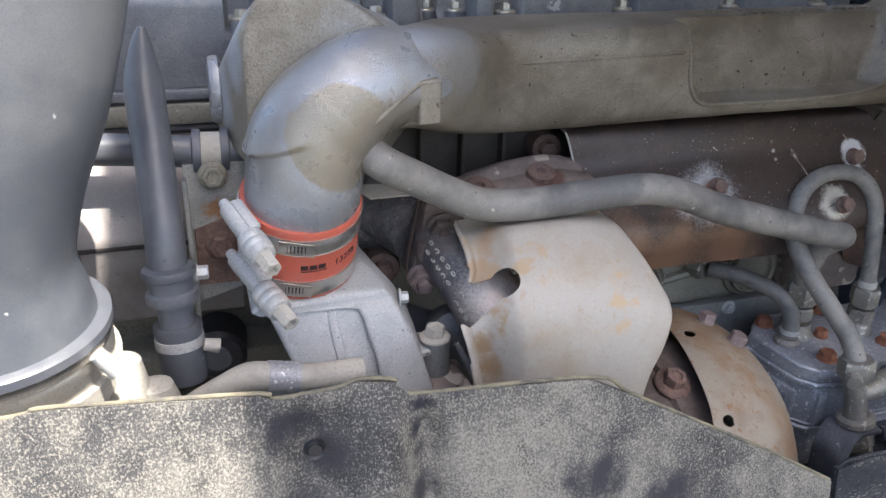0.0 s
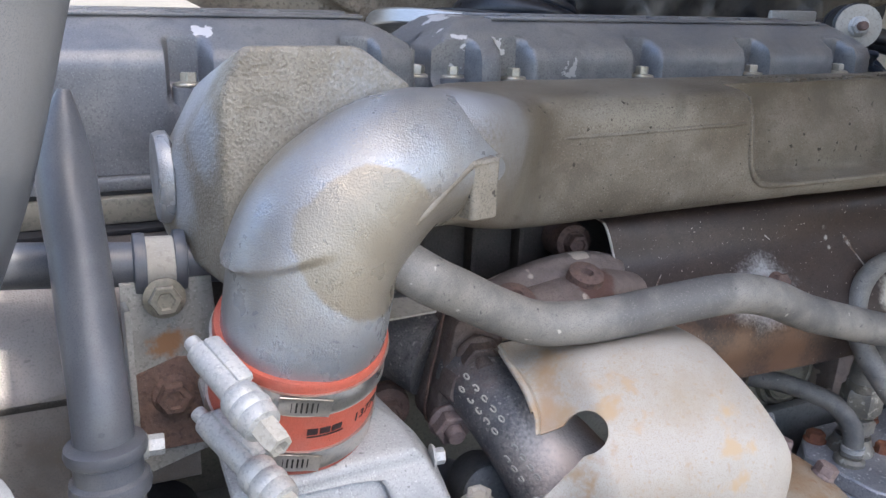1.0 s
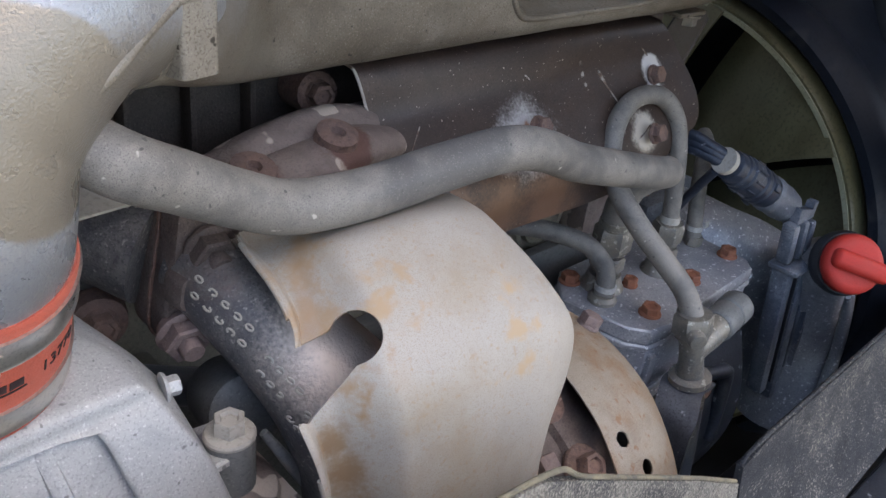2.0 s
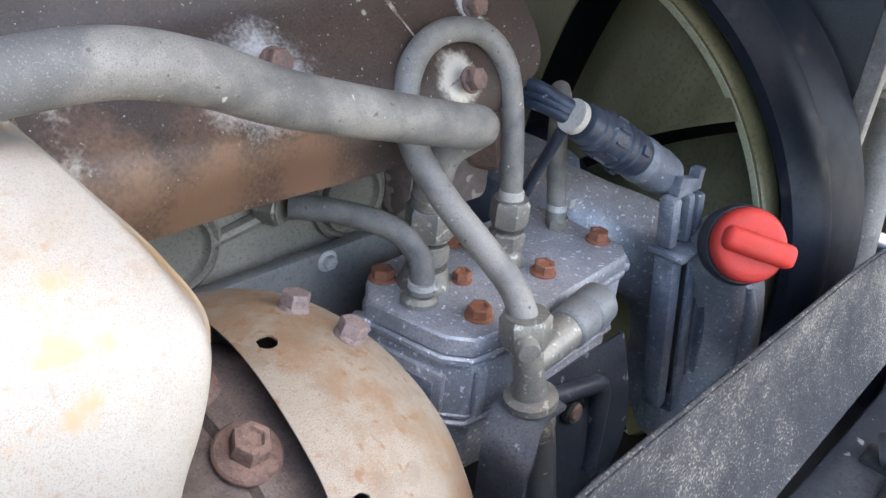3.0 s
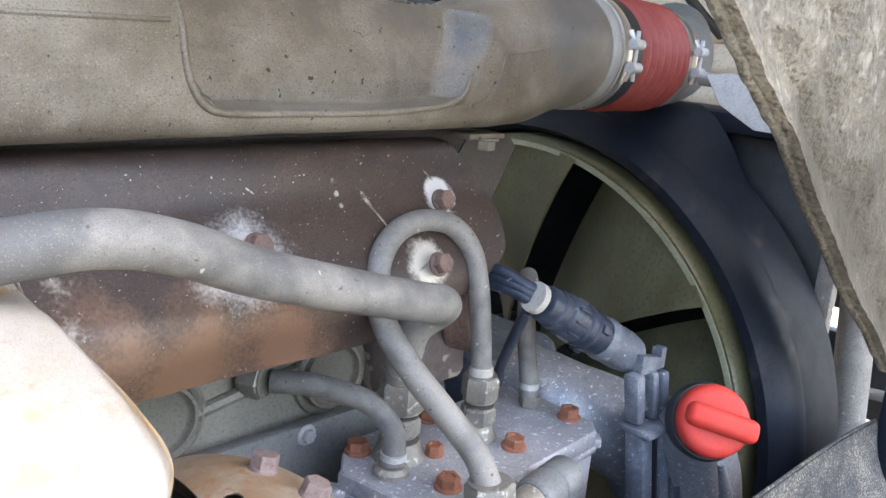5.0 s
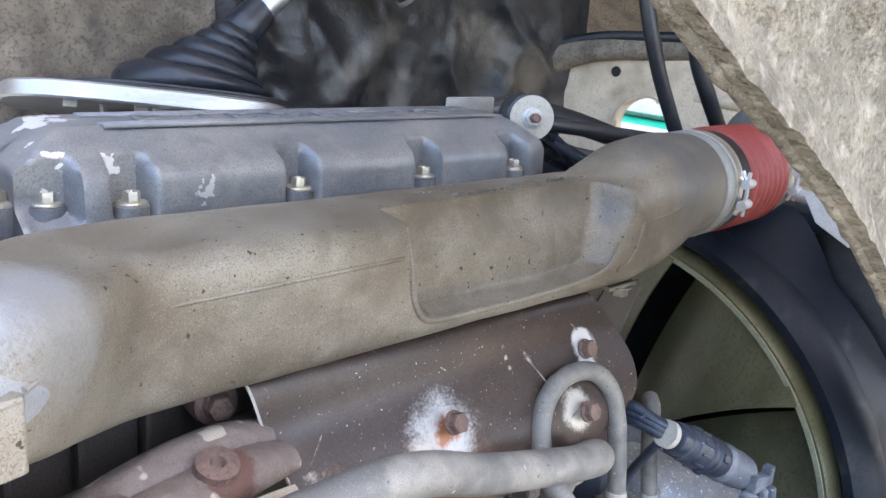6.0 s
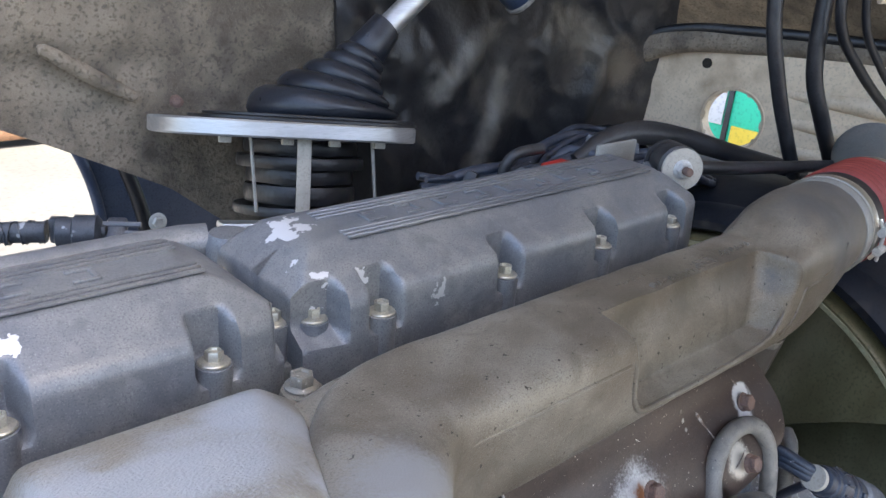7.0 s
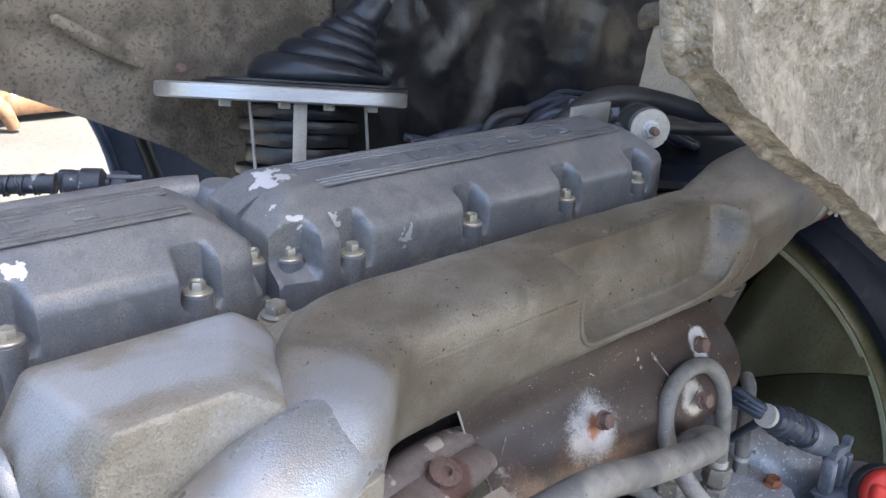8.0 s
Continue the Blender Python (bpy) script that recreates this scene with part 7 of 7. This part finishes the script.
    part("panel_border", tube([(1.775, 1.745, 1.25), (1.775, 1.735, 1.40), (1.775, 1.70, 1.52), (1.785, 1.635, 1.60), (1.815, 1.535, 1.642), (1.86, 1.38, 1.658), (1.92, 1.15, 1.668), (2.04, 0.60, 1.675)], [0.050, 0.050, 0.046, 0.038, 0.030, 0.026, 0.024, 0.024], 18, 80), M_CAB, t, "grimy brown pressed border")
    part("header", tube([(1.76, 1.70, 1.56), (1.775, 1.63, 1.632), (1.81, 1.53, 1.672), (1.85, 1.38, 1.686), (1.91, 1.15, 1.695), (2.03, 0.60, 1.70)], 0.013, 12, 60), M_INSUL, t)
    # unseen sheet added to shade the engine from the sun and bounce ground light
    part("unseen_roof_blocker", sheet(lambda u, v: (along_list([(-0.5, 0.60), (-0.38, 0.56), (-0.25, 0.46), (0.1, 0.40), (3, 0.40)], -0.42 + 2.9 * v) * (1 - u) + 2.2 * u, -0.42 + 2.9 * v, 3.3 - 1.25 * u + 0.02 * math.sin(9 * v)), 40, 40, 0.01), M_CREAM, t)
    part("front_roof", sheet(lambda u, v: (1.70 + 0.42 * u, 0.25 + 1.60 * v, 1.90 - 0.31 * u + 0.015 * math.sin(11 * v)), 20, 40, 0.01), M_CAB, t)
    for k in range(3):
        part("corrugation", tube([(1.885, 1.275, 1.43 + 0.065 * k), (1.93, 1.05, 1.43 + 0.065 * k), (2.03, 0.58, 1.43 + 0.065 * k)], [0.012, 0.024, 0.024], 12), M_CREAM, t)
    t = thing("hanging_cables", (1.2, 0.93, 1.58), "black rubber cables hanging from the cab floor", "cable")
    for pts, r in (([(1.36, 1.10, 1.95), (1.34, 1.08, 1.78), (1.37, 1.06, 1.66), (1.43, 1.05, 1.56), (1.50, 1.05, 1.48)], 0.0128), ([(1.50, 1.07, 1.95), (1.475, 1.06, 1.78), (1.48, 1.05, 1.67), (1.53, 1.04, 1.59), (1.62, 1.04, 1.50)], 0.0145),
                   ([(1.42, 1.02, 1.90), (1.44, 1.01, 1.765), (1.55, 1.00, 1.68), (1.70, 0.99, 1.60), (1.80, 0.98, 1.55)], 0.009), ([(1.46, 1.0, 1.90), (1.49, 0.99, 1.77), (1.58, 0.98, 1.69), (1.78, 0.97, 1.58)], 0.007)):
        part("cable", tube(pts, r, 14, 40), M_PLASTIC, t)
    part("tie", tube([(1.60, 1.02, 1.80), (1.70, 0.97, 1.805), (1.80, 0.90, 1.80)], 0.006, 8), M_CREAM, t)


def build_shifter():
    t = thing("gear_lever_console", (0.72, 1.56, 1.42), "aluminium gear lever plate with a black rubber gaiter", "gear lever")
    # the plate leans a little with the cab
    m = pose(0.748, 1.625, 1.506, -12.9, 4.6, -16)
    poly = []
    for k in range(40):
        w = 2 * math.pi * k / 40
        c, s = math.cos(w), math.sin(w)
        poly.append((0.225 * math.copysign(abs(c) ** 0.62, c), 0.155 * math.copysign(abs(s) ** 0.62, s)))
    part("plate", plate(poly, 0.027, m, 0.003), M_ALU, t)
    part("rubber_sheet", plate([(0.86 * x + 0.034, 0.9 * y) for x, y in poly], 0.006, m @ pose(0, 0, 0.0165), 0.001), M_INSUL, t)
    part("gasket", plate([(0.80 * x + 0.045, 0.86 * y) for x, y in poly], 0.005, m @ pose(0, 0, 0.0225), 0.001), M_PLASTIC, t)
    # gaiter: leaning, stacked folds
    secs = []
    rr = [(0.0, 0.112), (0.008, 0.120), (0.020, 0.123), (0.032, 0.120), (0.039, 0.110), (0.042, 0.092), (0.047, 0.097), (0.055, 0.098), (0.063, 0.095), (0.069, 0.086), (0.072, 0.073), (0.077, 0.078), (0.084, 0.078), (0.091, 0.074), (0.096, 0.067),
          (0.099, 0.058), (0.104, 0.063), (0.110, 0.062), (0.116, 0.058), (0.120, 0.049), (0.125, 0.053), (0.131, 0.052), (0.137, 0.048), (0.141, 0.041), (0.146, 0.043), (0.170, 0.039), (0.20, 0.036)]
    for h, r in rr:
        k = h / 0.2
        c = Vector((0.062 + 0.122 * k ** 1.1, 0, 0.024 + 0.17 * k))
        r *= 1 - 0.16 * ramp(k, 0.1, 0.6)
        tilt = pose(0, 0, 0, 0, 44 * k, 0)
        secs.append([tuple(m @ (Matrix.Translation(c) @ tilt @ Vector((r * math.cos(w) * (1 + 0.1 * (1 - k)), r * math.sin(w), 0)))) for w in np.linspace(0, 2 * math.pi, 40, endpoint=False)])
    part("gaiter", rings(secs), M_GAITER, t, "black ribbed rubber gaiter", angle=60)
    a, b = m @ Vector((0.176, 0, 0.182)), m @ Vector((0.262, 0, 0.272))
    part("lever", tube([tuple(a), tuple(b)], 0.022, 20), M_ALU, t, "bare metal lever tube")
    # what hangs below the plate
    for z, r, h in ((-0.030, 0.100, 0.022), (-0.055, 0.112, 0.020), (-0.078, 0.094, 0.026), (-0.110, 0.098, 0.030), (-0.138, 0.116, 0.016)):
        part("spring_ring", lathe([(r - 0.014, -h / 2), (r - 0.002, -h / 2), (r, -h / 4), (r, h / 4), (r - 0.002, h / 2), (r - 0.014, h / 2)], 36, m @ pose(0.03, 0.0, z)), M_INSUL, t)
    part("inner_sleeve", lathe([(0.065, -0.15), (0.065, -0.01)], 32, m @ pose(0.03, 0, 0)), M_PLASTIC, t)
    part("strap", rbox(0.024, 0.004, 0.125, 0.0015, m @ pose(-0.002, -0.122, -0.075)), M_CREAMPL, t, "dusty pale strap")
    for x in (-0.085, 0.125):
        part("rod", tube([tuple(m @ Vector((x, -0.10, -0.012))), tuple(m @ Vector((x + 0.012, -0.10, -0.135)))], 0.003, 8), M_PLATEGREY, t)
    for x in (-0.13, -0.03, 0.05, 0.13):
        part("tab", rbox(0.020, 0.010, 0.012, 0.002, m @ pose(x, -0.12, -0.018)), M_CREAMPL, t)
    part("foot", rbox(0.10, 0.05, 0.012, 0.003, m @ pose(-0.08, -0.09, -0.158)), M_ALU, t)


def build_top_things():
    t = thing("engine_mount_bracket", (0.99, 1.05, 1.5), "steel bracket with a pale washer and black rubber bush", "bracket")
    part("plate", span(0.93, 1.02, 1.085, 1.093, 1.52, 1.592, 0.003), M_PLATEGREY, t)
    part("post", span(0.975, 1.03, 1.012, 1.045, 1.42, 1.575, 0.006), M_COVER, t)
    c, d = Vector((0.987, 0.985, 1.578)), Vector((-0.55, -0.83, 0.10))
    part("bush", lathe([(0.029, -0.045), (0.032, -0.04), (0.032, -0.006), (0.026, -0.002)], 32, along(c, c + d)), M_PLASTIC, t, "black rubber bush")
    w = part("washer", lathe([(0.008, 0.0), (0.0295, 0.0), (0.0295, 0.004), (0.008, 0.004)], 36, along(c, c + d)), M_CREAMPL, t, "pale round washer")
    part("washer_nut", bolt_to(tuple(c + d * 0.004), d, 0.020, 0.011, 1.2), M_ZINC, w)
    part("stud_end", lathe([(0.006, 0), (0.006, 0.012), (0.0045, 0.014)], 14, along(c + d * 0.014, c + d)), M_RUST, w)
    part("cross_rod", tube([(1.02, 1.03, 1.566), (1.20, 1.0, 1.547), (1.66, 1.0, 1.492)], 0.0105, 14), M_PLASTIC, t)
    part("bush_plate", lathe([(0.006, -0.058), (0.031, -0.058), (0.0325, -0.055), (0.0325, -0.050), (0.031, -0.047), (0.006, -0.047)], 36, along(c, c + d)), M_PLASTIC, t, "black rear disc")
    part("side_plate", plate(filleted([(-0.018, 0.0), (0.018, 0.0), (0.018, 0.135), (0.010, 0.152), (-0.010, 0.152), (-0.018, 0.135)], 0.006, 4), 0.006, Matrix.Translation(c - d * 0.020 + Vector((0.004, 0, -0.135))) @ pose(0, 0, 0, 90, 0, -33)), M_ARM, t, "dark flat side plate")
    t = thing("heater_hose_stub", (1.272, 1.580, 1.745), "dark blue hose stub with a pale rim under the cab floor", "hose")
    p, q = Vector((1.201, 1.600, 1.795)), Vector((1.272, 1.580, 1.745))
    part("stub", tube([tuple(p + (p - q) * 1.5), tuple(p), tuple(q)], 0.0430, 28), M_BLUE, t)
    part("rim", lathe([(0.0435, -0.003), (0.0475, -0.002), (0.0475, 0.005), (0.0400, 0.007), (0.004, 0.004)], 32, along(q, q + (q - p))), M_BRACE, t, "pale metal rim")
    t = thing("engine_loom", (1.1, 1.3, 1.5), "dark blue-black wiring loom lying over the engine front", "wiring")
    rng = random.Random(12)
    for k in range(12):
        pts = []
        for s in range(9):
            x = 0.80 + 0.085 * s + rng.uniform(-0.02, 0.02)
            low = 1.49 + 0.030 * math.exp(-((x - 1.15) / 0.16) ** 2) - 0.07 * ramp(x, 1.25, 1.5)
            pts.append((x, 1.18 + 0.012 * k + rng.uniform(-0.03, 0.03), low + rng.uniform(-0.014, 0.018)))
        part("loom", tube(pts, 0.005 + 0.0014 * (k % 5), 10, 60), M_WIRE, t)
    part("loom_wrap", tube([(1.05, 1.22, 1.520), (1.12, 1.215, 1.548), (1.20, 1.20, 1.556), (1.32, 1.18, 1.535), (1.45, 1.15, 1.50), (1.65, 1.10, 1.45)], [0.010, 0.017, 0.021, 0.020, 0.018, 0.016], 14, 40), M_PLASTIC, t)
    part("loom_branch", tube([(1.02, 1.25, 1.50), (1.06, 1.24, 1.53), (1.09, 1.20, 1.525), (1.16, 1.19, 1.50)], 0.010, 10, 30), M_WIRE, t)
    for k in range(11):
        x = 0.84 + 0.034 * k
        part("plug", rbox(rng.uniform(0.02, 0.036), rng.uniform(0.018, 0.03), rng.uniform(0.018, 0.034), 0.004, pose(x, 1.20 + rng.uniform(-0.02, 0.05), 1.496 + 0.0035 * k + rng.uniform(-0.010, 0.012), rng.uniform(-25, 25), rng.uniform(-25, 25), rng.uniform(0, 90))), M_GREYPL if k % 3 else M_PLASTIC, t)
    part("elbow_pipe", tube([(0.90, 1.24, 1.50), (0.905, 1.235, 1.530), (0.925, 1.23, 1.545), (0.97, 1.225, 1.548)], 0.009, 12), M_PLASTIC, t)
    part("red_plug", rbox(0.045, 0.022, 0.015, 0.004, pose(0.985, 1.205, 1.522, 0, -6, -8)), M_CAP, t, "red plug housing")
    t = thing("rear_connector", (0.28, 1.28, 1.52), "dusty grey wire connector with a coiled loom", "connector")
    part("loom", tube([(-0.2, 1.42, 1.50), (0.05, 1.40, 1.507), (0.18, 1.35, 1.512), (0.25, 1.31, 1.515)], 0.012, 12, 30), M_RAIL, t)
    for k in range(24):
        s = k / 23
        c = Vector((0.07 + 0.18 * s, 1.397 - 0.083 * s, 1.508 + 0.006 * s))
        part("coil", lathe([(0.0115, -0.0016), (0.0138, -0.0010), (0.0138, 0.0010), (0.0115, 0.0016)], 14, along(c, c + Vector((0.13, -0.06 + 0.035 * (-1) ** k, 0.02 * (-1) ** k)))), M_RAIL, t)
    for k in range(4):
        part("clip", rbox(0.014, 0.030, 0.022, 0.004, along((0.262 + 0.017 * k, 1.302 - 0.010 * k, 1.518), (0.40, 1.22, 1.518)) @ pose(0, 0, 0, 0, 0, 40 * k)), M_RAIL, t)
    part("housing", lathe([(0.010, 0), (0.017, 0.004), (0.017, 0.02), (0.020, 0.022), (0.020, 0.045), (0.013, 0.05)], 14, along((0.255, 1.30, 1.517), (0.33, 1.255, 1.517))), M_RAIL, t)
    for k in range(3):
        part("pin", tube([(0.30, 1.272 + 0.008 * (k - 1), 1.517 + 0.008 * (k - 1)), (0.335, 1.25 + 0.008 * (k - 1), 1.517 + 0.008 * (k - 1))], 0.0035, 8), M_PIPE, t)
    t = thing("far_mudguard", (0.6, 2.5, 0.5), "dark blue mudguard panel on the far side of the cab", "mudguard")
    c = Vector((0.10, 2.55, 0.98))

    def guard(u, v):
        a = radians(-60 + 160 * u)
        r = 0.645 + 0.75 * v
        return (c.x + r * math.cos(a), c.y + 0.06 * v, c.z + r * math.sin(a))
    part("panel", sheet(guard, 50, 20, 0.02), M_BLUE, t)
    part("lip", tube([(c.x + 0.645 * math.cos(radians(w)), c.y - 0.02, c.z + 0.645 * math.sin(radians(w))) for w in range(-60, 101, 10)], 0.014, 10), M_BLUE, t)
    part("leg", span(0.55, 0.62, 2.5, 2.6, 0.0, 0.55, 0.01), M_BLUE, t)
    part("stay", tube([(0.80, 2.50, 1.20), (0.84, 2.49, 1.05), (0.85, 2.49, 0.9)], 0.02, 12), M_INSUL, t)
    part("stay_bolt", bolt_to((0.872, 2.47, 1.03), (0, -1, 0.1), 0.03, 0.016), M_ZINC, t)


build_ground()
build_floor_blocker()
build_yard_things()
build_block()
build_head()
build_valve_covers()
build_manifold()
build_bellows()
build_red_sleeve()
build_throttle_housing()
build_exhaust()
build_shields()
build_hoses()
build_module()
build_filler()
build_fan()
build_left()
build_guard()
build_cab()
build_shifter()
build_top_things()
